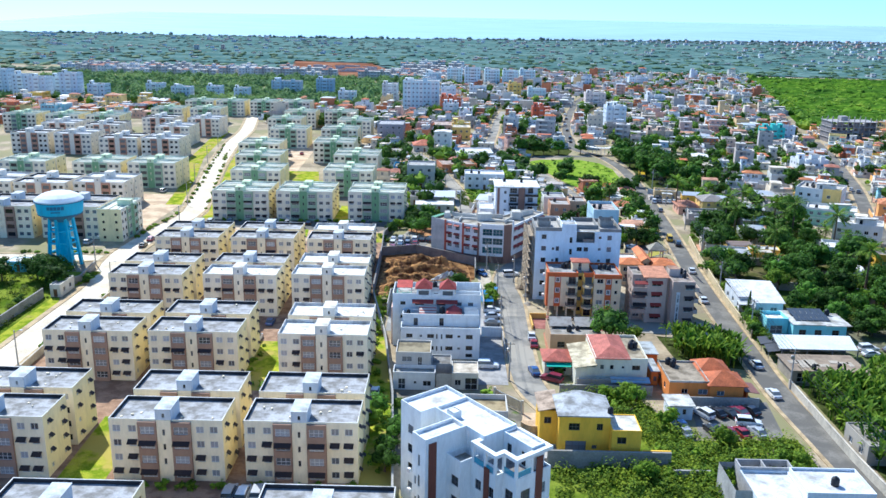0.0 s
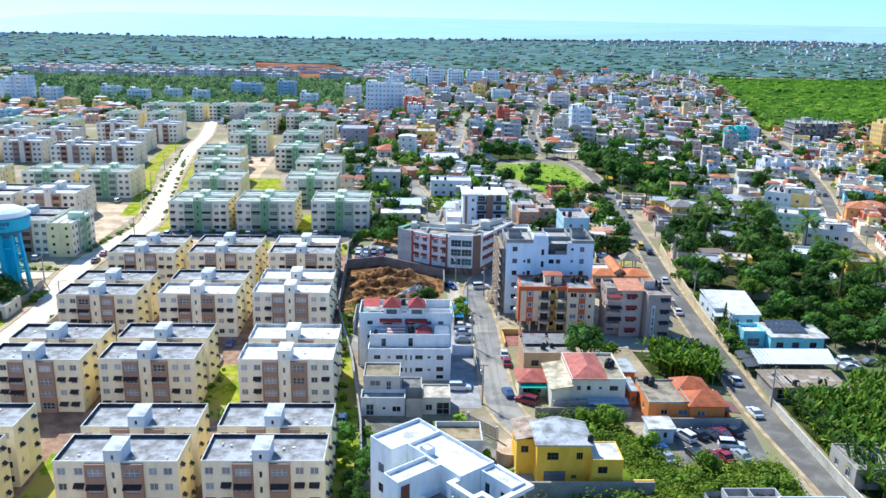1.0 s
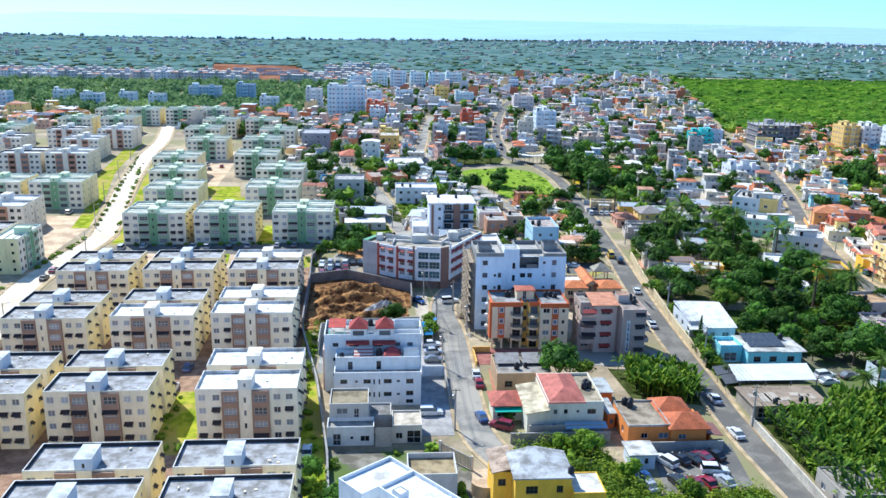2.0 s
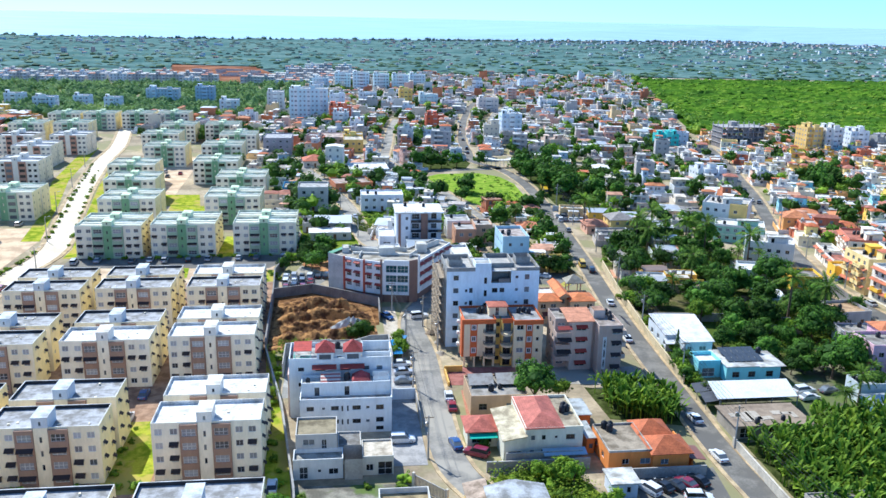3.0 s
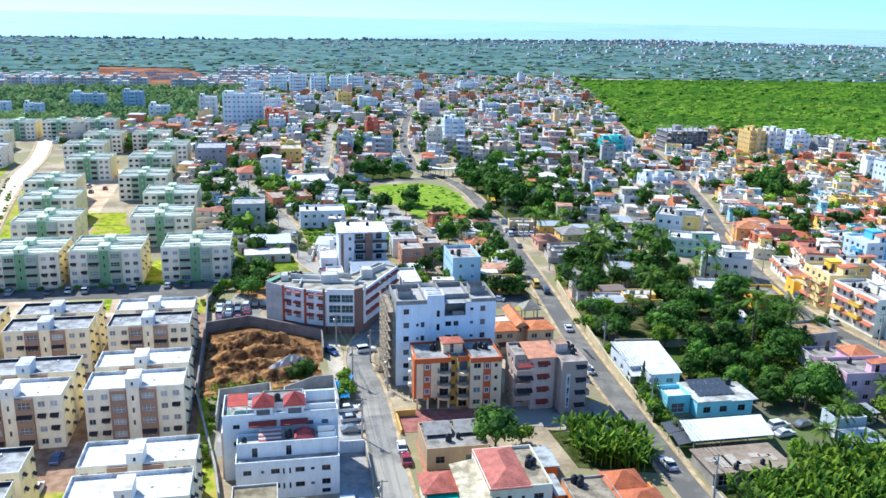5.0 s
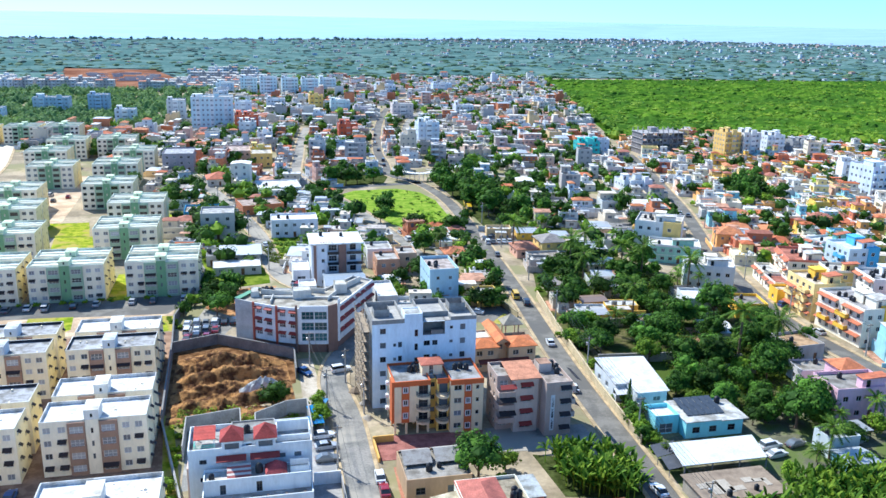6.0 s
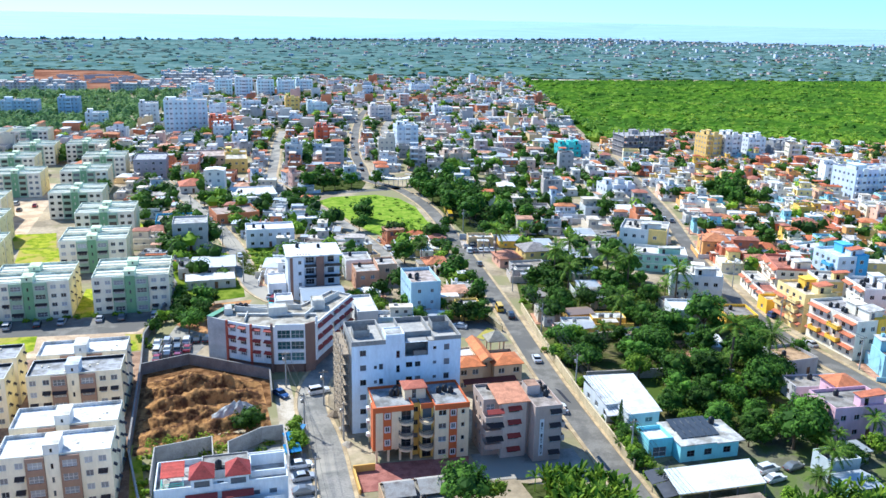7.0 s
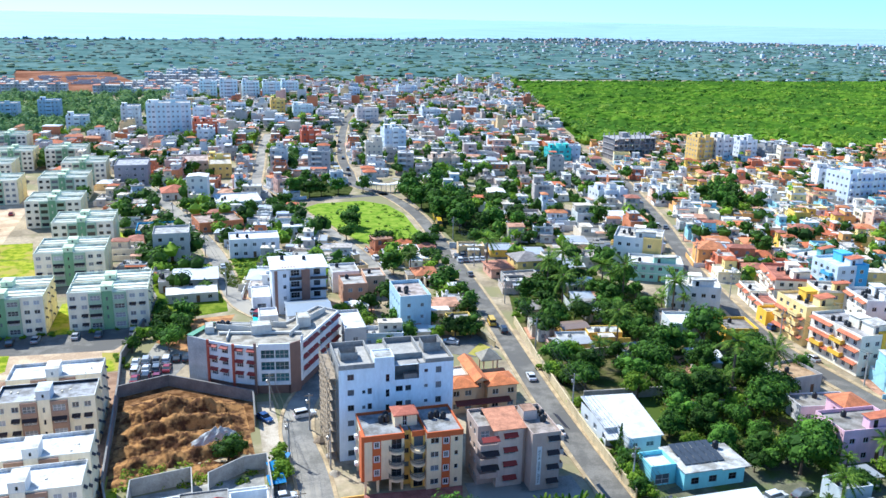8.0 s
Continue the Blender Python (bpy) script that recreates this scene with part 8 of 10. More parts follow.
SKYWHITE = (0.70, 0.82, 0.85)
block(-36.6, 625, 27, 16, 7, SKYWHITE, "large pale blue-white apartment block with a flat roof", 3.2, stair=True)
block(-54.6, 655, 12, 14, 6, (0.62, 0.63, 0.63), "grey-white six-storey apartment tower", 2.9)
block(-8.5, 612, 15, 12, 4, (0.62, 0.16, 0.07), "rust-red four-storey block behind a white one", 3.0)
block(-6.0, 598, 11, 9, 3, (0.74, 0.77, 0.80), "white three-storey block with rows of windows", 3.0)
block(5, 555, 9, 9, 3, (0.74, 0.75, 0.76), "white three-storey house with a flat roof", 2.8)
for i, (x, y, n) in enumerate(((12, 860, 6), (33, 884, 5), (52, 878, 5), (70, 884, 5), (-6, 890, 5), (-28, 870, 4))):
    block(x, y, 16, 14, n, SKYWHITE, "white apartment block of a terraced group", 3.1)
block(-27, 753, 12, 12, 5, (0.60, 0.66, 0.72), "blue-grey five-storey block on the town edge", 3.0)
block(-119, 734, 15, 12, 5, (0.42, 0.52, 0.64), "blue-grey five-storey block beside woods", 2.8)
block(-160, 742, 26, 12, 4, (0.52, 0.60, 0.68), "pale blue four-storey block beside woods", 2.8)
block(-9.3, 682.8, 12.3, 11, 4, (0.68, 0.74, 0.8), "pale blue-white block behind a rust-red one", 3.40)
block(48.6, 731.0, 11.2, 11, 4, (0.8, 0.52, 0.14), "ochre-yellow block among white houses", 3.40)
block(65.1, 723.0, 15.5, 11, 3, (0.66, 0.76, 0.76), "pale mint-white block with a flat roof", 3.40)
block(110.5, 695.6, 16.6, 11, 3, (0.76, 0.66, 0.6), "pink-white block on a yellow base", 3.40)
block(124.5, 878.2, 20.0, 11, 3, (0.7, 0.77, 0.84), "white block at the far end of a street", 3.40)
block(186.5, 895.0, 19.7, 11, 3, (0.7, 0.78, 0.85), "white block with blue-white walls", 3.40)
block(0.4, 505.2, 11.3, 11, 2, (0.82, 0.56, 0.14), "yellow two-storey house beside a street", 3.40)
block(37.4, 706.3, 14.4, 11, 2, (0.72, 0.74, 0.76), "white two-storey house with a flat roof", 3.40)
block(81.9, 707.0, 13.4, 11, 2, (0.62, 0.56, 0.58), "mauve-grey house with a flat roof", 3.40)
block(159.0, 684.5, 14.5, 11, 3, (0.72, 0.74, 0.77), "white three-storey house with a flat roof", 3.40)
block(15.0, 738.8, 14.9, 11, 3, (0.66, 0.7, 0.74), "grey-white block with a flat roof", 3.40)
block(56, 577, 12, 11, 3, (0.50, 0.11, 0.05), "brick-red three-storey house with a flat roof", 3.3)
block(100.5, 542, 13, 12, 5, (0.70, 0.76, 0.82), "white five-storey apartment house with balconies", 3.0)
block(186.6, 496, 12.5, 10, 3, (0.10, 0.52, 0.48), "bright teal three-storey house", 2.9)


def frame_block(x, y, w, d, floors, fh, label):
    """An unfinished concrete frame: slabs on columns, some bays walled up, bare columns over the roof."""
    ob = thing("apartment_house", pose(x, y, 0), label, "apartment building")
    TAKEN.append((x + w / 2, y + d / 2, w / 2 + 1, d / 2 + 1))
    rnd, raw, bare = random.Random(404), wall_paint((0.36, 0.34, 0.33)), wall_paint((0.22, 0.20, 0.20))
    n, H = round(w / 3.4), floors * fh
    for f in range(1, floors + 1):
        g = Geo()
        g.box(-0.5, -0.9, f * fh - 0.25, w + 0.5, d + 0.3, f * fh)
        part("slab", g, raw, ob)
    for i in range(n + 1):
        for b in (-0.3, d * 0.5, d - 0.4):
            g, a = Geo(), (w - 0.4) * i / n
            g.box(a, b, 0, a + 0.4, b + 0.4, H + 1.6 + 0.5 * (i % 2))
            part("column", g, raw, ob)
    for f in range(floors):
        for i in range(n):
            a, e, q = (w - 0.4) * i / n + 0.404, (w - 0.4) * (i + 1) / n - 0.004, rnd.choice((0.3, 0.3, 1.6))
            g = Geo()
            g.box(a, q, f * fh + 0.003, e, q + 0.15, f * fh + rnd.choice((1.1, fh - 0.26, fh - 0.26, fh - 0.26)))
            if rnd.random() < 0.7:
                g.box(a + 0.7, q - 0.012, f * fh + 1.0, e - 0.7, q - 0.003, f * fh + 2.2, 1)
            part("infill_wall", g, [rnd.choice((raw, bare)), glazing()], ob)
    for side in (0.02, w - 0.17):
        g = Geo()
        g.box(side, 0.5, 0.003, side + 0.15, d - 0.5, H - 0.26)
        part("side_wall", g, bare, ob)
    g = Geo()
    g.box(w * 0.3, d * 0.4, H + 0.004, w * 0.45, d * 0.75, H + 2.6)
    part("roof_room", g, raw, ob)


frame_block(229.5, 504, 27, 14, 4, 3.2, "dark unfinished concrete apartment block with bare columns")
block(274, 486, 10, 13, 5, (0.78, 0.52, 0.16), "yellow and cream five-storey apartment house", 2.9)
block(285, 484, 11, 13, 5, (0.74, 0.72, 0.68), "cream five-storey apartment house", 2.9)
block(306, 492, 12, 12, 4, (0.74, 0.77, 0.80), "white four-storey house at the wood's edge", 2.9)
block(321, 488, 13, 11, 3, (0.34, 0.34, 0.34), "grey unfinished block at the wood's edge", 2.9)
block(283, 374, 27, 16, 4, (0.66, 0.74, 0.86), "white and blue four-storey apartment house", 3.4)
block(114.7, 484, 15, 11, 2, (0.64, 0.48, 0.36), "salmon house with a stair turret", 3.6, stair=True)
block(166, 391, 14, 11, 2, (0.74, 0.76, 0.78), "white stepped two-storey house", 3.4, stair=True)
def tiled_canopy(top, y0, y1, z, depth, c, x=0.0):
    """A sloping tiled canopy along the street side of a house."""
    g = Geo()
    a, b = (x - 0.004, z + 0.45), (x - depth, z)
    ring = [a, b, (b[0], b[1] - 0.12), (a[0], a[1] - 0.22)]
    for i in range(4):
        p, q = ring[i], ring[(i + 1) % 4]
        g.poly([(p[0], y0, p[1]), (p[0], y1, p[1]), (q[0], y1, q[1]), (q[0], y0, q[1])])
    g.poly([(p[0], y0, p[1]) for p in ring]), g.poly([(p[0], y1, p[1]) for p in reversed(ring)])
    part("canopy", g, tiles(c), top, "sloping tiled canopy")


def street_block(x, y, w, d, turn, floors, fh, wall, label, deck=(0.5, 0.48, 0.45), accent=None, canopies=(), loggias=(), tanks=2, turret=None, name="apartment_house", trim=None, high=0.7, awn=""):
    """A house on the east street: street side with loggias, tiled canopies, a roof turret and water tanks."""
    ob = building(name, x, y, w, d, floors, wall, label, "house" if name == "house" else "apartment building", turn, fh, "flat", deck, trim, high, spacing=2.5, tanks=tanks, sides="frl", awn=awn)
    c = accent or wall
    for f in canopies:
        for y0, y1 in ((0.3, d * 0.42), (d * 0.55, d - 0.3)):
            tiled_canopy(ob, y0, y1, f * fh - 0.35, 1.1, (0.54, 0.17, 0.08))
    for f, y0, y1 in loggias:
        z = f * fh
        g = Geo()
        g.box(-1.3, y0, z - 0.16, -0.003, y1, z), g.box(-1.3, y0, z, -1.18, y1, z + 0.9), g.box(-1.18, y0, z, -0.003, y0 + 0.12, z + 0.9), g.box(-1.18, y1 - 0.12, z, -0.003, y1, z + 0.9)
        part("balcony", g, wall_paint(c), ob)
    if accent:
        g = Geo()
        g.box(w * 0.62, -0.25, 0.02, w + 0.012, d * 0.22, floors * fh + 0.9)
        part("bay", g, wall_paint(accent), ob, "painted corner bay")
        for f in range(floors):
            g = Geo()
            g.box(0, 0, 0, 1.2, 0.03, 1.15), g.box(0.08, -0.01, 0.08, 0.57, 0, 1.07, 1), g.box(0.63, -0.01, 0.08, 1.12, 0, 1.07, 1)
            part("window", g, [FRAME_WHITE, glazing()], ob, m=pose(w * 0.72, -0.284, f * fh + 0.95))
    H = floors * fh
    rnd = random.Random(int(x * 7 + y * 3))
    if w > 7 and floors > 1:
        # a room on the roof terrace under a tiled lean-to roof or a plain slab
        g = Geo()
        g.box(w * 0.45, d * 0.08, H + 0.004, w * 0.86, d * 0.3, H + 2.3), g.box(w * 0.52, d * 0.08 - 0.02, H + 0.3, w * 0.52 + 0.9, d * 0.08 - 0.004, H + 2.0, 1)
        part("roof_room", g, [wall_paint(c if not accent else wall), glazing()], ob)
        g = Geo()
        q = [(w * 0.45 - 0.3, H + 2.31), (w * 0.86 + 0.3, H + 2.75), (w * 0.86 + 0.3, H + 2.87), (w * 0.45 - 0.3, H + 2.43)]
        y0, y1 = d * 0.08 - 0.4, d * 0.3 + 0.3
        for i in range(4):
            p0, p1 = q[i], q[(i + 1) % 4]
            g.poly([(p0[0], y0, p0[1]), (p0[0], y1, p0[1]), (p1[0], y1, p1[1]), (p1[0], y0, p1[1])])
        g.poly([(p[0], y0, p[1]) for p in q]), g.poly([(p[0], y1, p[1]) for p in reversed(q)])
        tiled = rnd.random() < 0.55
        part("tiled_roof" if tiled else "roof_slab", g, tiles((0.54, 0.17, 0.08)) if tiled else roof_deck((0.62, 0.60, 0.57)), ob, "tiled lean-to roof" if tiled else "")
    if turret:
        a, b, sw, sd, h, tc = turret
        g = Geo()
        g.box(a, b, H + 0.004, a + sw, b + sd, H + h), g.box(a - 0.25, b - 0.25, H + h + 0.004, a + sw + 0.25, b + sd + 0.25, H + h + 0.16), g.box(a + 0.4, b - 0.02, H + 0.3, a + 1.3, b - 0.003, H + 2.1, 1)
        part("roof_stair", g, [wall_paint(tc), glazing()], ob, "roof stair house")
    return ob


RED_DECK, OCHRE_WALL, ORANGE_WALL, WHITE_WALL = (0.46, 0.17, 0.11), (0.92, 0.70, 0.30), (0.90, 0.54, 0.05), (0.90, 0.82, 0.66)
street_block(146.9, 211.2, 9.5, 17.4, 0, 3, 3.15, WHITE_WALL, "long white apartment house with tiled canopies and an orange bay", (0.42, 0.40, 0.40), ORANGE_WALL, (1, 2, 3), ((1, 5, 9), (2, 5, 9), (1, 12, 15.5)), 4, (4.2, 6, 3, 3.4, 2.6, WHITE_WALL))
street_block(146.6, 230.2, 9.5, 13.0, -4, 4, 2.5, OCHRE_WALL, "ochre four-storey apartment house with salmon canopies", (0.66, 0.58, 0.46), None, (1, 2, 3), ((1, 2, 6), (2, 2, 6), (3, 2, 6), (2, 8, 12)), 2, (3.6, 6.0, 3.2, 3.2, 2.7, ORANGE_WALL))
building("house", 60.4, 256.5, 6.4, 7.5, 1, (0.82, 0.58, 0.14), "low yellow house with a grey roof by the road", "house", fh=3.2, deck=(0.42, 0.40, 0.37), tanks=1)
street_block(146.5, 245.2, 5.4, 5.2, -8, 1, 3.5, ORANGE_WALL, "yellow-orange single-storey house beside the street", (0.60, 0.50, 0.36), name="house", tanks=0)
street_block(158.6, 258.4, 11.4, 16.0, -21, 3, 2.75, WHITE_WALL, "white three-storey house with a red roof terrace", RED_DECK, None, (2, 3), ((1, 2, 6), (2, 2, 6), (2, 9, 13)), 3, (5.5, 8, 3.2, 3.4, 2.5, WHITE_WALL), trim=(0.62, 0.22, 0.14))
street_block(150.0, 251.6, 5.2, 9.2, -14, 1, 3.5, (0.76, 0.70, 0.62), "low white shop house with a dark red canopy", RED_DECK, None, (1,), (), 1, name="house")
street_block(152.6, 261.6, 5.0, 9.6, -16, 1, 3.8, WHITE_WALL, "low white street house with a red canopy", (0.60, 0.58, 0.54), None, (1,), (), 1, name="house")
street_block(178.3, 256.8, 10.2, 12.0, -3, 4, 2.75, (0.62, 0.70, 0.76), "pale four-storey house with a bright blue upper wall", (0.62, 0.67, 0.70), (0.14, 0.46, 0.72), (), ((1, 2, 6), (2, 2, 6), (3, 2, 6)), 0, (5.5, 6, 3.4, 4.0, 2.6, (0.14, 0.46, 0.72)), trim=(0.66, 0.74, 0.78))
street_block(166.3, 231.5, 11.0, 12.0, -14, 3, 3.3, (0.86, 0.82, 0.74), "pale white three-storey apartment house with roof tanks", (0.40, 0.40, 0.42), None, (3,), ((1, 2, 6), (2, 2, 6)), 5, (5, 6, 3, 3.2, 2.5, (0.76, 0.76, 0.76)))
street_block(162.5, 245.0, 9.5, 9.0, -18, 3, 2.9, (0.79, 0.60, 0.22), "yellow three-storey house with a white parapet", (0.60, 0.57, 0.52), None, (2,), ((1, 2, 6), (2, 2, 6)), 2, name="house", trim=WHITE_WALL)
street_block(189.2, 283.2, 15.0, 7.6, 10, 2, 2.9, (0.24, 0.56, 0.50), "teal two-storey house with a white roof terrace", (0.68, 0.66, 0.62), None, (2,), ((1, 1, 5),), 1, name="house", trim=(0.70, 0.72, 0.70))
street_block(129.0, 291.0, 16.5, 10.5, -25, 2, 2.75, (0.38, 0.64, 0.50), "mint green two-storey house with white trim", (0.66, 0.64, 0.60), None, (), (), 1, name="house", trim=(0.74, 0.74, 0.70))
street_block(126.4, 263.1, 14.6, 9.2, -26, 2, 3.5, (0.76, 0.75, 0.73), "long white house with many small windows and roof tanks", (0.62, 0.60, 0.57), None, (), (), 4, (6, 4.5, 3.4, 3.0, 2.4, WHITE_WALL))
street_block(130.3, 305.6, 15.5, 14.5, -33, 3, 3.4, (0.76, 0.74, 0.70), "white and ochre three-storey apartment house", (0.62, 0.58, 0.52), (0.80, 0.55, 0.18), (), ((1, 3, 7), (2, 3, 7)), 4, (6, 7, 3.4, 3.4, 2.4, WHITE_WALL))
street_block(127.9, 236.2, 8.6, 9.0, -12, 1, 3.5, ORANGE_WALL, "low yellow walled house with a dark flat roof", (0.28, 0.25, 0.22), name="house", tanks=1)
street_block(124.4, 205.6, 8.4, 9.0, 4, 1, 3.6, (0.42, 0.40, 0.38), "grey single-storey house with a rust-stained roof", (0.46, 0.30, 0.16), name="house", tanks=1)
street_block(114.6, 240.6, 9.0, 9.5, -15, 1, 4.4, (0.62, 0.62, 0.60), "low house with a broad white roof among trees", (0.78, 0.78, 0.77), name="house", tanks=0)
street_block(114.0, 177.6, 13.0, 8.6, -3, 2, 3.2, (0.80, 0.50, 0.58), "pink two-storey house with a dark stained roof", (0.30, 0.28, 0.25), None, (), (), 1, name="house")
building("house", 121.6, 186.4, 5.6, 5.6, 2, (0.82, 0.52, 0.60), "pink stair tower house with an orange tiled roof", "house", -3, 3.4, "hip", (0.58, 0.20, 0.08))
building("house", 117.6, 193.8, 12.4, 6.2, 1, (0.62, 0.60, 0.62), "long pale single-storey house with a stained roof", "house", -8, 3.6, deck=(0.32, 0.29, 0.25), high=0.3, tanks=1)
rnd = random.Random(91)
for x, y, w, d in ((166, 304, 9, 9), (175, 298, 9, 8), (183, 300, 8, 9), (161, 286, 7, 9), (172, 313, 8, 8), (180, 321, 9, 8), (188, 334, 9, 8), (172, 286, 8, 8), (194, 343, 8, 8), (192, 316, 8, 9), (182, 280, 9, 7)):
    small_house(x, y, -20, rnd, [(0.80, 0.48, 0.14), (0.78, 0.68, 0.50)], WARM_DECKS, 0.75, 0.0, 0.3, w, d)
# low walled houses along the shaded plots west of the street
for x, y, w, d, c in ((88, 330, 9, 6, (0.78, 0.60, 0.22)), (98, 327, 8, 7, (0.80, 0.50, 0.12)), (107, 322, 9, 6, (0.76, 0.62, 0.34)), (88, 243, 8, 5, (0.66, 0.50, 0.30)), (98, 246, 9, 5, (0.80, 0.55, 0.12)), (84, 254, 6, 6, (0.60, 0.56, 0.50)),
                      (112, 312, 8, 8, (0.60, 0.56, 0.52)), (104, 272, 6, 6, (0.58, 0.56, 0.54)), (115, 226, 7, 6, (0.52, 0.48, 0.44)), (90, 290, 7, 6, (0.56, 0.52, 0.48))):
    small_house(x, y, -10, rnd, [c], DECKS, 0.0, 0.3, 0.0, w, d, 1, True)

TAKEN.append((-8, 334, 9.5, 4.6)), TAKEN.append((11.5, 331, 5.2, 13)), TAKEN.append((60, 389, 19, 44)), TAKEN.append((95, 364, 9, 16)), TAKEN.append((92, 405, 9, 24))
TAKEN.append((226, 383, 12, 18))
WOOD = [(238, 562), (300, 590), (330, 572), (380, 522), (440, 512), (700, 470), (1400, 470), (1600, 1060), (930, 1060), (375, 1085), (330, 930), (275, 700)]
fill([(152, 215), (260, 190), (430, 330), (470, 480), (430, 505), (372, 515), (322, 568), (300, 582), (235, 552), (214, 470), (190, 372), (160, 310)], 7.9, -18, 3, WARM, WARM_DECKS, 0.26, 0.04, 0.2, 1.0, 0.36)
fill([(150, 60), (260, 60), (330, 200), (230, 210), (150, 215)], 11.5, -18, 4, WARM, WARM_DECKS, 0.25, 0.05, 0.5, 0.9, 0.25)
fill([(92, 300), (146, 300), (178, 350), (205, 460), (225, 552), (130, 560), (95, 480)], 9.8, -12, 5, PALE, DECKS, 0.1, 0.16, 0.25, 0.72, 1.2)
fill([(-20, 312), (-13, 300), (14, 300), (46, 300), (40, 400), (28, 445), (-10, 470), (-62, 500), (-40, 420), (-30, 360), (-24, 332)], 9.8, -10, 6, PALE, DECKS, 0.14, 0.2, 0.06, 0.85, 0.9)
fill([(55, 285), (70, 280), (75, 345), (56, 345)], 9.0, -6, 7, WARM, DECKS, 0.3, 0.1, 0.0, 1.0, 0.9)
fill([(-60, 480), (100, 470), (230, 560), (270, 700), (330, 930), (370, 1080), (-20, 1060), (-40, 760), (-60, 560)], 9.8, -8, 8, PALE, DECKS, 0.12, 0.1, 0.36, 0.86, 0.85)
fill([(-150, 560), (-62, 500), (-56, 560), (-58, 640), (-150, 640)], 10.5, -8, 31, PALE, DECKS, 0.4, 0.1, 0.3, 0.85, 0.9)
fill([(-345, 555), (-265, 540), (-205, 548), (-200, 600), (-215, 640), (-345, 655)], 11.0, -4, 51, PALE + WARM, DECKS, 0.35, 0.1, 0.35, 0.85, 0.9)
fill([(-330, 250), (-262, 250), (-262, 470), (-290, 540), (-345, 550)], 11.0, -4, 52, PALE, DECKS, 0.3, 0.1, 0.35, 0.7, 0.9)
for x, y, n in ((-330, 650, 6), (-308, 656, 7), (-352, 668, 6), (-376, 682, 7), (-332, 690, 5), (-400, 690, 6), (-290, 664, 4)):
    block(x, y, 14, 12, n, (0.66, 0.74, 0.80), "white apartment tower at the edge of town", 3.0)
for x, y, w in ((-232, 690, 16), (-206, 702, 12), (-262, 716, 14), (-92, 676, 14), (-180, 690, 12)):
    block(x, y, w, 11, 3, (0.70, 0.76, 0.82), "white three-storey block among trees", 3.0)
fill([(84, 440), (100, 470), (130, 560), (100, 540), (85, 480)], 12.0, -8, 9, PALE, DECKS, 0.2, 0.1, 0.4, 0.8, 0.4)
fill([(34, 256), (64, 250), (72, 285), (58, 300), (36, 292)], 9.0, -6, 10, PALE, DECKS, 0.15, 0.2, 0.0, 0.8, 1.0)

# small outbuildings in the gaps that are left
fill([(34, 256), (66, 248), (72, 270), (77, 345), (56, 345), (58, 300), (36, 292)], 6.4, -6, 41, PALE, DECKS, 0.2, 0.3, 0.0, 0.6, 0.5)
fill([(-20, 312), (-13, 300), (14, 300), (46, 300), (40, 400), (28, 445), (-10, 470), (-30, 440), (-24, 332)], 6.8, -10, 42, PALE, DECKS, 0.1, 0.3, 0.0, 0.6, 0.7)
fill([(150, 250), (214, 235), (214, 326), (172, 330)], 6.8, -18, 43, WARM, WARM_DECKS, 0.3, 0.1, 0.1, 0.5, 0.4)

# small plots and trees close along the streets of the town
rnd = random.Random(303)
for line, half, lo, hi, odds in ((FIELD_ROAD, 3.5, 452, 660, 0.75), (FIELD_ROAD, 3.5, 300, 452, 0.4), (MAIN, 3.7, 455, 850, 0.7), (EAST, 3.8, 330, 505, 0.7), (SIDE, 3.6, 345, 500, 0.6)):
    run = 0.0
    for (ax, ay), (bx, by) in zip(line, line[1:]):
        run += math.hypot(bx - ax, by - ay)
        if run < 5.4 or not lo < ay < hi:
            continue
        run = 0.0
        way = math.degrees(math.atan2(by - ay, bx - ax)) - 90
        nx, ny = math.cos(radians(way)), math.sin(radians(way))
        for s in (-1, 1):
            x, y = ax + s * nx * (half + 4.4), ay + s * ny * (half + 4.4)
            if road_gap(x, y) > 3.4 and free(x, y, 2.9, 2.9) and rnd.random() < odds:
                far_plot(x, y, way, rnd, PALE, 0.25, 0.12, 0.55, rnd.uniform(5.4, 6.6), rnd.uniform(5.6, 6.8))
            x, y = ax + s * nx * (half + 1.6), ay + s * ny * (half + 1.6)
            if not in_rect(x, y, 0.6) and rnd.random() < 0.35:
                far_tree(x, y, rnd.uniform(1.0, 2.2), rnd)

# groves and single trees
for x, y, k in ((121, 236, 1.55), (78.5, 232, 1.1), (90.2, 280, 1.0), (105.4, 286, 1.1), (124.7, 302, 1.15), (121.7, 283, 1.2), (89.9, 259, 1.05), (98.3, 258, 1.0), (117, 257, 1.0), (103.4, 252, 1.15), (109, 233, 1.2), (99.4, 223.6, 1.25),
                (80.5, 218.5, 1.0), (118.7, 213.5, 1.1), (119, 202, 1.15), (97, 207.8, 1.1), (134, 214, 0.8), (90.3, 267, 1.0), (93, 219, 1.0), (103, 206, 1.2), (112, 198, 1.25), (112, 222, 1.1), (128, 222, 1.0), (106, 242, 0.9), (111, 270, 1.1), (84, 225, 1.0)):
    tree("big", x, y, k)
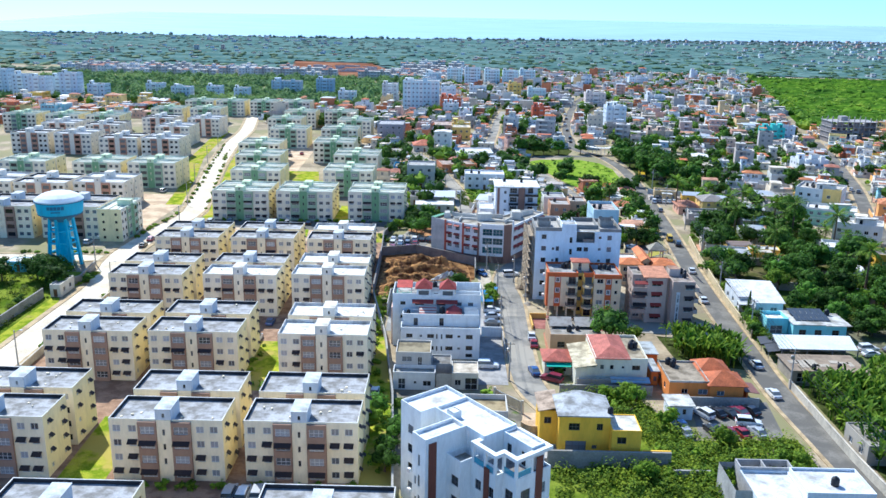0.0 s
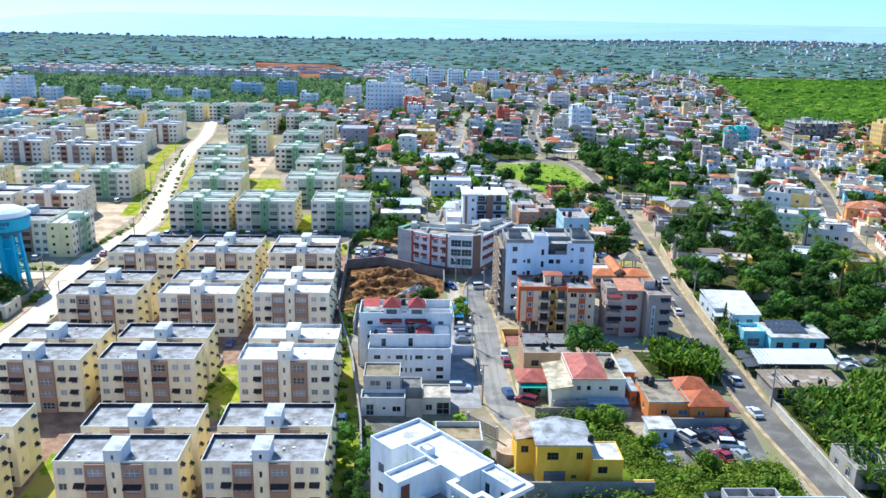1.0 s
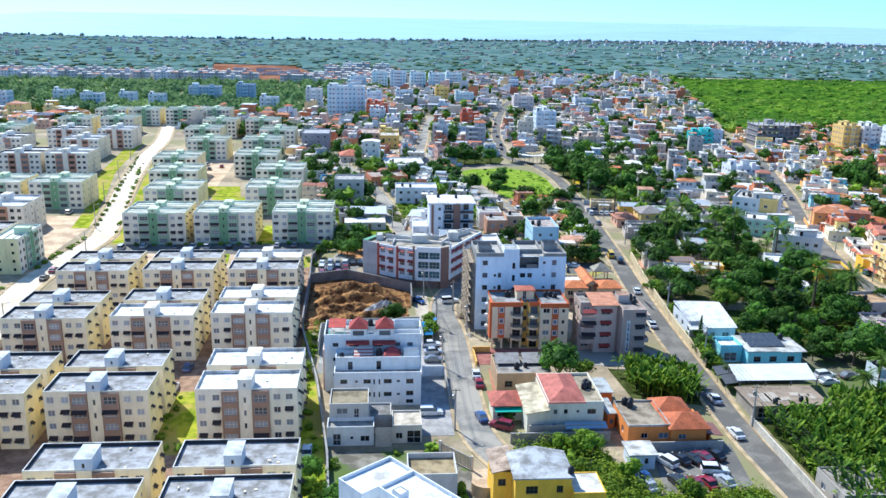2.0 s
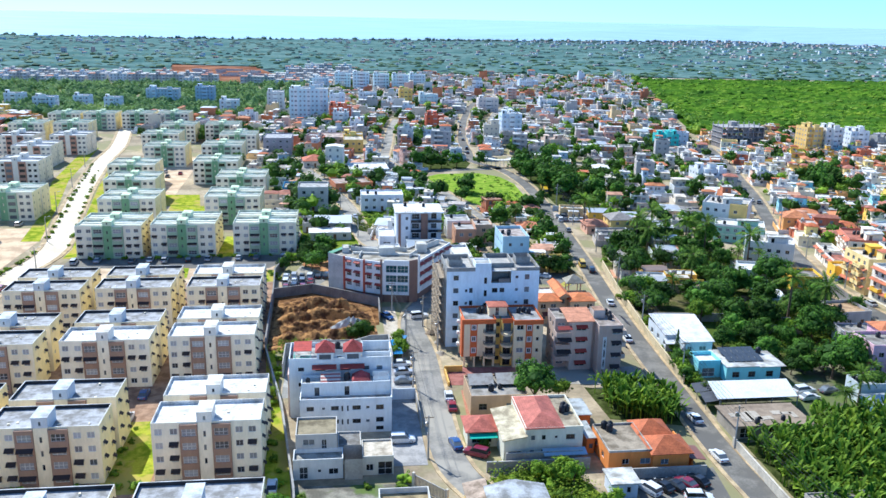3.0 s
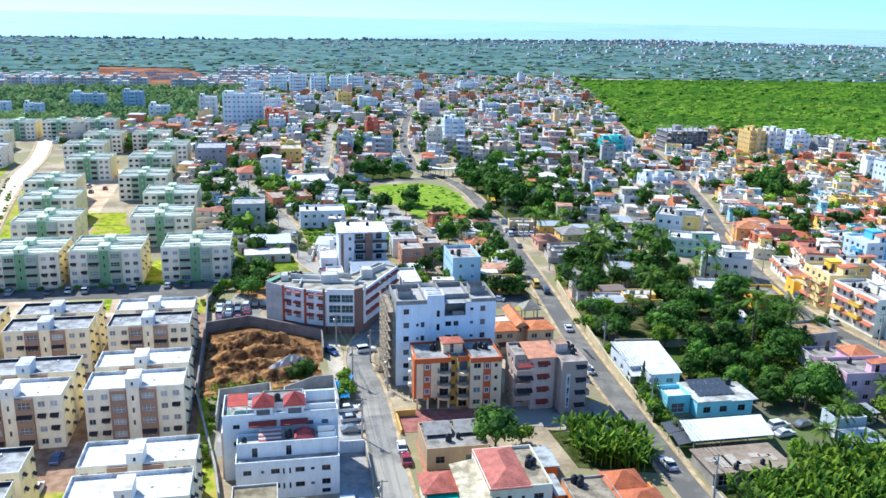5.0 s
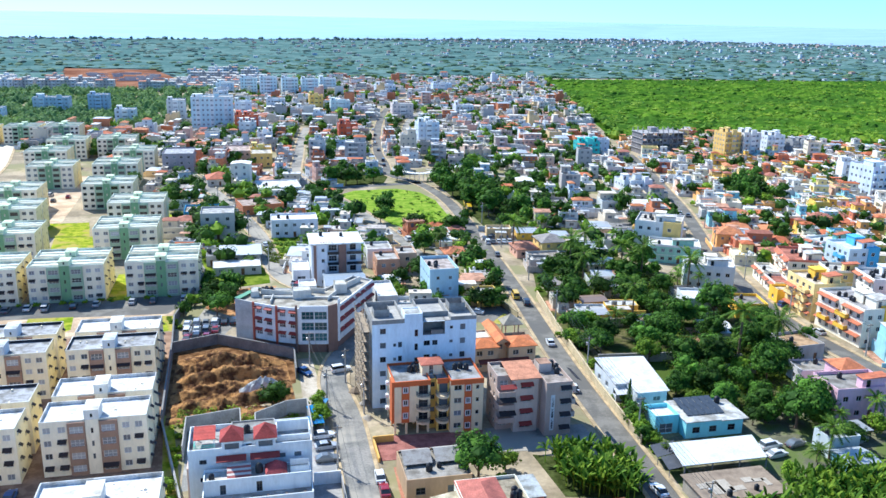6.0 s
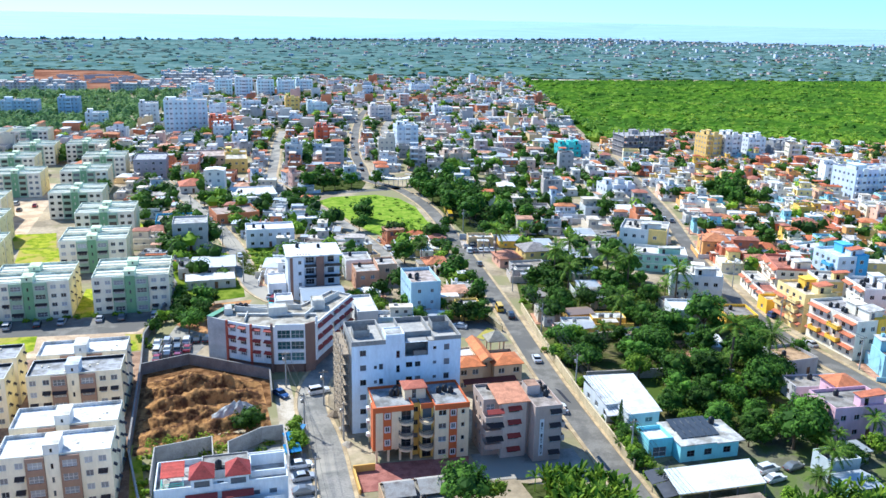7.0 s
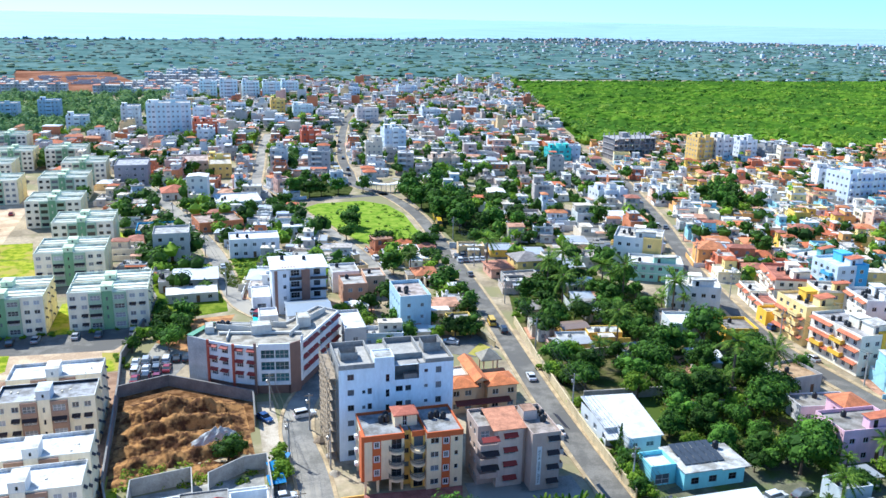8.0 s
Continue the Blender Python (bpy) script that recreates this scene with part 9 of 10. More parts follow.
for x, y, k in ((190, 308, 1.2), (214, 377, 1.3), (238, 322, 1.0), (202, 310, 0.95), (147, 355, 1.3), (136, 366, 1.2), (143, 328, 1.2), (88, 424, 1.2), (92, 391, 1.25), (93.6, 362, 1.35), (73.5, 336, 0.8), (159, 489, 1.2), (140, 408, 1.2), (120, 392, 1.2), (135, 464, 1.2),
                (196, 391, 1.0), (150, 360, 1.1), (174, 417, 1.0), (209, 448, 1.0), (245, 412, 1.3), (110, 365, 1.0), (119.5, 347, 1.3), (197, 328, 1.0), (133, 416, 1.2), (180, 486, 1.2), (113, 354, 1.2), (100, 356, 1.2)):
    tree("big", x, y, k)
for x, y, k in ((88.5, 403, 1.4), (90, 379, 1.45), (103, 402, 1.5), (98, 369, 1.45), (91, 434, 1.5), (103, 438, 1.6), (112, 443, 1.4), (108, 360, 1.3), (116, 360, 1.3), (30.5, 411, 1.0), (26.5, 407, 0.9), (86.4, 420, 1.4), (92, 398, 1.4), (96, 412, 1.4), (-30.6, 399.6, 1.25), (-21.6, 460, 1.2), (4.3, 381.7, 0.9), (-51.7, 435, 1.1), (15.4, 403, 0.9), (-8.6, 410, 1.0), (98, 376, 1.3), (104, 425, 1.2), (100, 388, 1.2)):
    tree("big", x, y, k)
grove([(84, 206), (112, 196), (122, 215), (140, 240), (128, 262), (118, 300), (90, 305), (80, 262), (78, 225)], 6.6, 21, ("big", "mid", "light", "mid", "palm", "shrub"), 0.65, 1.1, 0.8)
grove([(86, 395), (112, 372), (122, 400), (104, 440), (88, 432)], 7.5, 22, ("big", "mid", "light"), 0.7, 1.1, 0.9)
grove([(80, 355), (92, 350), (96, 372), (86, 384)], 7.0, 23, ("mid", "light"), 0.7, 1.0, 0.9)
grove([(58, 335), (74, 335), (76, 352), (54, 356)], 6.0, 24, ("light", "mid"), 0.7, 1.0, 0.8)
grove([(33, 262), (46, 246), (46, 290), (36, 296)], 5.5, 25, ("light", "mid", "palm"), 0.55, 0.85, 0.9)
grove([(30, 452), (62, 456), (66, 475), (34, 480)], 8.0, 26, ("mid", "light"), 0.7, 1.1, 0.9)
for x, y, k in ((216, 368, 1.2), (223, 367, 1.0), (231, 370, 1.3), (219, 375, 1.3), (227, 377, 1.2), (234, 380, 1.1), (217, 383, 1.0), (223, 386, 1.35), (231, 388, 1.2), (219, 393, 1.2), (227, 396, 1.3), (235, 395, 1.2)):
    tree("big" if k > 1.1 else "light", x, y, k)
grove([(98, 152), (125, 150), (130, 176), (100, 180)], 7.0, 27, ("big", "light", "palm"), 0.7, 1.1, 0.8)
for x, y, s in ((113, 211, 1.7), (117, 272, 1.6), (124, 256, 1.6), (96, 268, 1.5), (112, 276, 1.5), (106, 292, 1.5), (99, 240, 1.4), (98, 284, 1.5), (120, 207, 1.5)):
    tree("palm", x, y, s, "", 0.0, 1.12)
tree("big", 104.5, 176.5, 1.35, "broad rounded dark green tree"), tree("big", 110.5, 180, 1.25), tree("mid", 82, 352, 1.0)
tree("big", 36.6, 169.2, 1.3, "round dense green tree beside a house"), tree("light", 42.5, 172.5, 0.75), tree("light", 40.4, 165.4, 0.6)
tree("mid", -12, 228.5 + 38, 1.0), tree("mid", -8, 272, 1.1), tree("big", -105.2, 207.5, 1.2, "dark spreading tree at the foot of a water tower"), tree("big", -109.5, 208, 1.0), tree("big", -101.8, 206.8, 0.9)

me = bpy.data.meshes.new("town_houses")
me.from_pydata(FAR_TOWN.v, [], FAR_TOWN.f)
for q in TOWN_MATS:
    me.materials.append(q)
me.polygons.foreach_set("material_index", FAR_TOWN.m)
tagged(new("town_houses", me), "dense quarter of low coloured houses with flat and tiled roofs", "houses", kind="stuff")
stuff("town_trees", FAR_TREES, LEAF_DARK, "dark green trees between the houses of the town", "trees")
stuff("town_trees", LIGHT_TREES, LEAF_MID, "bright green trees between the houses of the town", "trees")

# woods beyond the town
def canopy(name, keep, xs, ys, low, high, mat, label, seed):
    """A closed leaf canopy: a jittered, lumpy sheet over the ground, left open where keep() says so."""
    rnd = random.Random(seed)
    g, n = Geo(), len(xs(ys[0]))
    for y in ys:
        for x in xs(y):
            k = max(0.1, 0.7 + 0.8 * noise.noise((x * 0.03, y * 0.02, seed))) * min(1.0, 0.05 + (y - ys[0]) / 60)
            g.v.append((x + rnd.uniform(-2, 2), y + rnd.uniform(-2, 2), low + (high - low) * k * rnd.random() ** 1.4))
    for j in range(len(ys) - 1):
        for i in range(n - 1):
            a = j * n + i
            p = g.v[a]
            if keep(p[0], p[1]):
                g.f += [(a, a + 1, a + n + 1), (a, a + n + 1, a + n)]
    return stuff(name, g, mat, label, "woods")


SITE = [(-239, 1266), (-118, 1240), (-79, 1082), (-98, 973), (-128, 955), (-150, 985), (-200, 1043)]
FAR_ROAD = lambda x: 1175 if x < 190 else max(1045, 1170 - (x - 190) * 0.33) if x < 400 else max(1040, 1104 - (x - 400) * 0.09)
rnd = random.Random(77)
g = Geo()
count = 0
while count < 7500:
    x, y = rnd.uniform(235, 1250), rnd.uniform(465, 1085) if rnd.random() < 0.6 else rnd.uniform(465, 800)
    if inside(x, y, WOOD):
        edge = not inside(x - 14, y - 16, WOOD)
        k = rnd.random()
        r = rnd.uniform(3.4, 5.6) if k < 0.12 or edge else rnd.uniform(1.6, 3.6)
        clump(g, x, y, 0, r, r * rnd.uniform(0.9, 1.5) if edge else (rnd.uniform(2.4, 4.4) if k < 0.12 else rnd.uniform(1.2, 2.5)), rnd, 7)
        count += 1
stuff("wood", g, LEAF_WOOD, "dense bright green woodland beyond the houses", "woods")
canopy("wood_canopy", lambda x, y: inside(x, y, WOOD) and inside(x - 6, y - 6, WOOD), lambda y: [240 + i * 4.4 for i in range(230)], [470 + j * 4.6 for j in range(134)], 0.4, 3.4, two_tone("wood_canopy_leaf", (0.045, 0.11, 0.01), (0.12, 0.21, 0.02), 0.07, relief=0.8, spec=0.0, c=(0.05, 0.11, 0.014), scale2=0.012), "closed green canopy of the low woodland", 5)
sheet("ground", WOOD, 0.06, two_tone("woodland_floor", (0.035, 0.08, 0.006), (0.075, 0.14, 0.014), 0.1, relief=0.8, spec=0.0), "green undergrowth of the woodland", category="ground")
g = Geo()
for i in range(2000):
    x, y = rnd.uniform(-420, -20), rnd.uniform(640, 925)
    if not in_rect(x, y, 2) and not (-60 < x and y < 760):
        clump(g, x, y, 0, rnd.uniform(2.6, 5), rnd.uniform(4, 8), rnd, 14)
# haze over this wood is mixed into its leaf colour
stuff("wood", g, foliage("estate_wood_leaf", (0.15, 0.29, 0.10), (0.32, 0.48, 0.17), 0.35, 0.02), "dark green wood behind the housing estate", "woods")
def coastal(x, y, gap):
    """Whether a spot lies in the leafy quarters between the far road and the shore."""
    return y < COAST(x) - 14 and not inside(x, y, WOOD) and abs(y - FAR_ROAD(x)) > gap and not inside(x, y, SITE) and not (y < 1100 and -90 < x < 385)


g, near_belt = Geo(), Geo()
n = 0
while n < 4500:
    y = 960 + 2300 * rnd.random() ** 1.4
    x = rnd.uniform(-0.55, 1.15) * y
    if coastal(x, y, 12):
        k = rnd.uniform(4.0, 9.5) * (0.8 + y / 5000)
        clump(near_belt if y < 1480 + rnd.uniform(-200, 200) else g, x, y, 0, k, rnd.choice((2.0, 2.6, 3.2, 3.8, 5.2)), rnd, 0, 5)
        n += 1
for i in range(420):
    x = rnd.uniform(-1250, 2200)
    clump(g, x, COAST(x) - rnd.uniform(5, 90), 0, rnd.uniform(4, 10), rnd.choice((3, 4, 5, 6, 7, 10)), rnd, 2, 5)
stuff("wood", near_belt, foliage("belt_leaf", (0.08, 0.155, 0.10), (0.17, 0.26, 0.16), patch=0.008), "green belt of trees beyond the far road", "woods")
# belt and canopy colours below carry the distance haze
stuff("wood", g, LEAF_HAZED, "hazy belt of trees towards the coast", "woods")
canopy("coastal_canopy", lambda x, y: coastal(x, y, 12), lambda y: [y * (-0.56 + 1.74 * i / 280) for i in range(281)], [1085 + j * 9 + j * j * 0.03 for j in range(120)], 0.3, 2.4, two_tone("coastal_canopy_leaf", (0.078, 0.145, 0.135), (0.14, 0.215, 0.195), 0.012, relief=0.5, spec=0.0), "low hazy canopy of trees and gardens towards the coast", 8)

# far houses, too small and many to count
FAR_WALLS = [wall_paint((0.78, 0.80, 0.82)), wall_paint((0.52, 0.50, 0.49)), roof_deck((0.60, 0.59, 0.57)), tiles((0.50, 0.20, 0.12)), glazing(), wall_paint((0.40, 0.50, 0.58)), wall_paint((0.66, 0.46, 0.40))]
g = Geo()


def far_house(geo, x, y, w, d, h, rnd, slot=None):
    slot = rnd.choice((0, 0, 1, 5, 6)) if slot is None else slot
    geo.box(x, y, 0, x + w, y + d, h, slot, False)
    geo.box(x - 0.2, y - 0.2, h + 0.01, x + w + 0.2, y + d + 0.2, h + 0.4, rnd.choice((2, 2, 2, 3)))
    for f in range(max(1, int(h / 3))):
        for i in range(max(1, int(w / 3))):
            a = x + w * (i + 0.3) / max(1, int(w / 3))
            geo.box(a, y - 0.05, f * 3 + 1, a + 1.2, y - 0.01, f * 3 + 2.2, 4)


for i in range(1900):
    y = 1000 + 2100 * rnd.random() ** 0.75
    x = rnd.uniform(-0.5, 1.1) * y
    if math.sin(x * 0.011 + 1.3 * math.sin(y * 0.006)) + math.cos(y * 0.013 + x * 0.004) < rnd.uniform(-1.2, 1.0) - (x > 500) * 0.7:
        continue
    if coastal(x, y, 14):
        k = 0.45 + y / 2800
        far_house(g, x, y, k * rnd.uniform(4, 9), k * rnd.uniform(5, 8), k * rnd.choice((2.4, 2.8, 3.2, 3.6, 4.6)) + (rnd.random() < 0.012) * 6, rnd)
ob = new("far_town", g.mesh("far_town", FAR_WALLS))
tagged(ob, "hazy low houses between trees towards the coast", "houses", kind="stuff")
g = Geo()
for y, x0, x1 in ((945, -420, -132), (968, -440, -152), (925, -106, 8), (952, -84, 14), (985, -70, 18), (1022, -66, 22), (1062, -64, 20), (1110, -68, 12), (1160, -80, 4), (1005, -470, -205)):
    x = x0 + rnd.uniform(0, 8)
    while x < x1:
        if rnd.random() < 0.9:
            h = rnd.choice((6, 6, 9, 9))
            slot, y2 = rnd.choice((0, 1, 1)), y + rnd.uniform(-3, 3)
            far_house(g, x, y2, 7.4, 11, h, rnd, slot), far_house(g, x + 7.45, y2 + 1.6, 2.6, 9, h + 2.2, rnd, slot), far_house(g, x + 10.1, y2, 7.4, 11, h, rnd, slot)
            for f in range(1, h // 3):
                g.box(x + 0.4, y2 - 1.1, f * 3 - 0.1, x + 3.6, y2 - 0.06, f * 3 + 0.8, 0), g.box(x + 13.6, y2 - 1.1, f * 3 - 0.1, x + 17.0, y2 - 0.06, f * 3 + 0.8, 0)
        x += rnd.choice((17.5, 19, 21, 26))
for i in range(60):
    # foundations and first walls on the site
    u, v = rnd.uniform(0.15, 0.85), rnd.uniform(0.1, 0.75)
    x, y = -205 + 110 * u - 40 * v + 20, 1030 + 180 * v
    if inside(x, y, SITE) and inside(x + 16, y, SITE):
        g.box(x, y, 0, x + rnd.uniform(8, 14), y + 0.4, rnd.uniform(0.8, 2.6), 1)
tagged(new("terrace_rows", g.mesh("terrace_rows", FAR_WALLS)), "rows of pale housing blocks under construction", "houses", kind="stuff")
sheet("ground", SITE, 0.1, two_tone("site_earth", (0.17, 0.075, 0.045), (0.30, 0.15, 0.09), 0.03, relief=0.5, spec=0.0), "bare red earth of a building site", category="ground")
# scrub colour blued too, as haze over the coast
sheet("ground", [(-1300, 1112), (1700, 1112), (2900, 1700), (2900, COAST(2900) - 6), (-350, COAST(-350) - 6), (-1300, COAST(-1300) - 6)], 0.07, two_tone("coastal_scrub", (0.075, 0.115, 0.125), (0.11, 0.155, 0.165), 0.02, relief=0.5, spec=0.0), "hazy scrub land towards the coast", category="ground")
road("road", [(-60, 1180), (40, 1173), (190, 1170), (374, 1110), (640, 1078), (917, 1058), (1700, 1040)], 9, PALE_ROAD, "pale main road in the distance", 0, 0.14)


# ---- vehicles ----
def paint_of(c):
    key = ("car_paint", c)
    if key not in MATS:
        m, nt, p = basic("car_paint", 0.3, 0.15, 0.5)
        n = tex(nt, 3.0, 4.0)
        r = ramp(nt, scaled(c, 0.85), scaled(c, 1.05), 0.35, 0.65)
        nt.links.new(n.outputs[0], r.inputs[0])
        nt.links.new(r.outputs[0], p.inputs["Base Color"])
        p.inputs["Coat Weight"].default_value = 0.6
        MATS[key] = m
    return MATS[key]


TYRE = plain("tyre_rubber", (0.02, 0.02, 0.02), 0.9)
RIM = plain("wheel_rim", (0.45, 0.45, 0.46), 0.35, 0.8)
LAMP = plain("lamp_glass", (0.75, 0.75, 0.72), 0.15)
TAIL = plain("tail_lamp", (0.35, 0.02, 0.02), 0.25)
CARS = {}
COLOURS = {"white": (0.78, 0.78, 0.78), "silver": (0.45, 0.46, 0.48), "black": (0.02, 0.02, 0.022), "red": (0.30, 0.02, 0.03), "blue": (0.04, 0.10, 0.28), "maroon": (0.22, 0.02, 0.05), "grey": (0.16, 0.17, 0.18), "yellow": (0.75, 0.48, 0.02)}


def loft(geo, sections, slot=0, caps=True):
    n, k = len(geo.v), len(sections[0])
    for s in sections:
        geo.v.extend(s)
    for j in range(len(sections) - 1):
        for i in range(k):
            i2 = (i + 1) % k
            geo.f.append((n + j * k + i, n + (j + 1) * k + i, n + (j + 1) * k + i2, n + j * k + i2))
            geo.m.append(slot)
    if caps:
        for j, flip in ((0, False), (len(sections) - 1, True)):
            q = [n + j * k + i for i in range(k)]
            geo.f.append(tuple(q if not flip else reversed(q)))
            geo.m.append(slot)


def car(x, y, turn, colour, body="sedan"):
    key = (colour, body)
    label = {"sedan": " saloon car", "suv": " estate car", "van": " minibus", "bus": " school bus"}[body]
    m = pose(x, y, 0.05, 0, 0, turn)
    if key in CARS:
        return copy_thing(CARS[key], m)
    top = thing("car", m, colour + label + " standing on the ground", "car", "cars")
    L, W, hood, roof = {"sedan": (4.4, 1.75, 0.88, 1.42), "suv": (4.6, 1.85, 1.0, 1.72), "van": (5.0, 1.9, 1.1, 2.0), "bus": (8.5, 2.4, 1.4, 2.8)}[body]
    h = W / 2
    back = {"sedan": 0.92, "suv": 1.05, "van": 1.15, "bus": 1.5}[body]
    g = Geo()
    secs = []
    for px, top_z, k, low in ((-L / 2, 0.62, 0.86, 0.35), (-L / 2 + 0.12, back - 0.08, 0.95, 0.25), (-L * 0.3, back, 1.0, 0.22), (0.0, hood + 0.04, 1.0, 0.22), (L * 0.2, hood, 1.0, 0.22), (L / 2 - 0.35, hood - 0.14, 0.95, 0.24), (L / 2 - 0.05, hood - 0.28, 0.86, 0.3), (L / 2, 0.45, 0.8, 0.34)):
        secs.append([(px, -h * k, low), (px, -h * k, top_z * 0.72), (px, -h * k * 0.93, top_z), (px, h * k * 0.93, top_z), (px, h * k, top_z * 0.72), (px, h * k, low)])
    loft(g, secs)
    part("body", g, paint_of(COLOURS[colour]), top)
    a = {"sedan": (-L * 0.40, -L * 0.24, L * 0.06, L * 0.24), "suv": (-L * 0.475, -L * 0.43, L * 0.08, L * 0.25), "van": (-L * 0.48, -L * 0.45, L * 0.28, L * 0.40), "bus": (-L * 0.48, -L * 0.47, L * 0.30, L * 0.36)}[body]
    g = Geo()
    zb = max(back, hood) - 0.03
    loft(g, [[(a[0], -h * 0.9, back - 0.03), (a[1], -h * 0.76, roof - 0.06), (a[2], -h * 0.76, roof - 0.06), (a[3], -h * 0.9, hood - 0.03)], [(a[0], h * 0.9, back - 0.03), (a[1], h * 0.76, roof - 0.06), (a[2], h * 0.76, roof - 0.06), (a[3], h * 0.9, hood - 0.03)]])
    part("glasshouse", g, glazing(), top, "dark glazing")
    g = Geo()
    loft(g, [[(a[1] - 0.06, -h * 0.78, roof - 0.07), (a[1] + 0.1, -h * 0.7, roof), (a[2] - 0.15, -h * 0.7, roof), (a[2] + 0.05, -h * 0.78, roof - 0.07)], [(a[1] - 0.06, h * 0.78, roof - 0.07), (a[1] + 0.1, h * 0.7, roof), (a[2] - 0.15, h * 0.7, roof), (a[2] + 0.05, h * 0.78, roof - 0.07)]])
    part("roof", g, paint_of(COLOURS[colour]), top)
    for px in (-L * 0.31, L * 0.32):
        for s in (-1, 1):
            g = Geo()
            g.tube(0, 0, [(-0.1, 0.24), (-0.1, 0.32), (0.1, 0.32), (0.1, 0.2)], 14)
            w = part("wheel", g, TYRE, top, m=pose(px, s * (h - 0.1), 0.32, 90 * s, 0, 0))
    for px, mat, nm in ((L / 2 - 0.1, LAMP, "headlight"), (-L / 2 + 0.03, TAIL, "tail_light")):
        for s in (-1, 1):
            g = Geo()
            g.box(px - 0.07, s * h * 0.62 - 0.16, hood - 0.36, px + 0.09, s * h * 0.62 + 0.16, hood - 0.22)
            part(nm, g, mat, top)
    CARS[key] = top
    return top


for x, y, turn, colour, body in ((18.3, 220.3, 12, "white", "suv"), (10.2, 220.6, -60, "blue", "sedan"), (20.0, 173.6, 88, "white", "sedan"), (20.1, 169.0, 88, "red", "sedan"), (18.8, 154.2, 100, "blue", "sedan"), (22.0, 150.6, 150, "maroon", "suv"),
                                 (9.4, 156.4, 0, "white", "suv"), (11.6, 190.3, 5, "white", "sedan"), (11.8, 186.0, 5, "silver", "sedan"), (11.6, 181.5, 0, "grey", "sedan"), (66.2, 160.1, 95, "white", "sedan"), (64.6, 145.9, 95, "white", "sedan"),
                                 (66.9, 201.5, 85, "white", "sedan"), (71.0, 227.4, 82, "white", "sedan"), (73.4, 263.2, 82, "yellow", "van"), (74.6, 257.0, 82, "black", "suv")):
    car(x, y, turn, colour, body)
for i, (x, y) in enumerate(((-31.3, 106.6), (-29.2, 106.4), (-27.1, 107.0))):
    car(x, y, 90, ("silver", "white", "silver")[i], "suv")
for i, (x, y, c) in enumerate(((-41.4, 168.6, "white"), (-40.6, 178.9, "blue"), (-12.8, 142.6, "silver"), (-81.4, 273.6, "silver"), (-64.6, 274.2, "grey"), (-59.5, 275.2, "white"), (-55.0, 274.4, "silver"), (-42.2, 275.6, "silver"),
                               (-27.6, 276.2, "grey"), (-19.3, 276.2, "silver"), (-48, 275, "black"), (-33, 276, "silver"), (-111.1, 244.2, "silver"), (-93.3, 242.0, "black"), (-93.4, 249.4, "maroon"), (-114.1, 322.3, "silver"),
                               (-80.5, 412.9, "black"), (-76, 420, "red"), (-84, 425, "silver"), (-60, 212, "white"), (-38.5, 214, "silver"), (-58.6, 178.5, "grey"), (-75, 275, "silver"))):
    car(x, y, 90 + (i * 37 % 7) - 3, c, "suv" if i % 3 == 0 else "sedan")
for j, (y, cols) in enumerate(((255.6, ("white", "silver", "grey", "white", "black", "black")), (250.6, ("white", "white", "grey", "red")), (245.9, ("red", "black", "maroon")))):
    for i, c in enumerate(cols):
        car(-17.2 + i * 2.3 + j * 0.25, y + (i * 5 % 3) * 0.3, 84 + (i * 7 % 5), c, ("sedan", "suv")[(i + j) % 2])
for i, (x, y, c, b) in enumerate(((48.4, 136.6, "white", "suv"), (50.9, 137.2, "black", "sedan"), (53.0, 137.4, "black", "sedan"), (55.2, 137.9, "maroon", "sedan"), (57.5, 138.4, "black", "sedan"), (55.6, 133.4, "white", "suv"), (48.2, 130.0, "black", "suv"), (50.7, 129.6, "maroon", "sedan"),
                                 (53.0, 129.6, "red", "sedan"), (56.0, 129.9, "silver", "sedan"), (42.9, 132.0, "blue", "sedan"), (43.0, 129.4, "silver", "sedan"))):
    car(x, y, {5: -8}.get(i, 118 if i < 5 else 105), c, b)
for i, (x, y, t, c, b) in enumerate(((94.6, 170.3, 10, "white", "suv"), (93.9, 167.2, 10, "white", "sedan"), (99.9, 170.1, 15, "grey", "sedan"), (113, 169, 20, "silver", "suv"), (106, 168, 0, "black", "sedan"), (46.3, 333.5, 100, "silver", "sedan"), (48.2, 323, 98, "white", "sedan"),
                                    (48.8, 315, 98, "black", "sedan"), (80.6, 306, 84, "grey", "sedan"), (77.0, 562, 75, "white", "sedan"), (74.6, 533, 82, "black", "sedan"), (71.6, 497, 85, "black", "suv"),
                                    (69.8, 482, 90, "black", "sedan"), (84.5, 622, 72, "white", "sedan"), (147.6, 242.5, 8, "blue", "suv"), (184.0, 389, 70, "silver", "sedan"), (174.6, 354, 62, "white", "sedan"), (176.0, 350, 62, "grey", "sedan"), (72, 548, 80, "silver", "sedan"), (82, 596, 72, "black", "sedan"),
                                    (200, 420, 75, "white", "sedan"), (150, 283, 62, "white", "sedan"), (143.4, 222, 90, "silver", "sedan"), (88, 372, 80, "yellow", "bus"), (90, 384, 80, "yellow", "bus"), (4.0, 330, 98, "white", "sedan"), (-6, 384, 100, "silver", "sedan"))):
    car(x, y, t, c, b)


# ---- poles and cables ----
POLE = concrete((0.46, 0.44, 0.40))
CABLE = plain("cable", (0.03, 0.03, 0.03), 0.6)


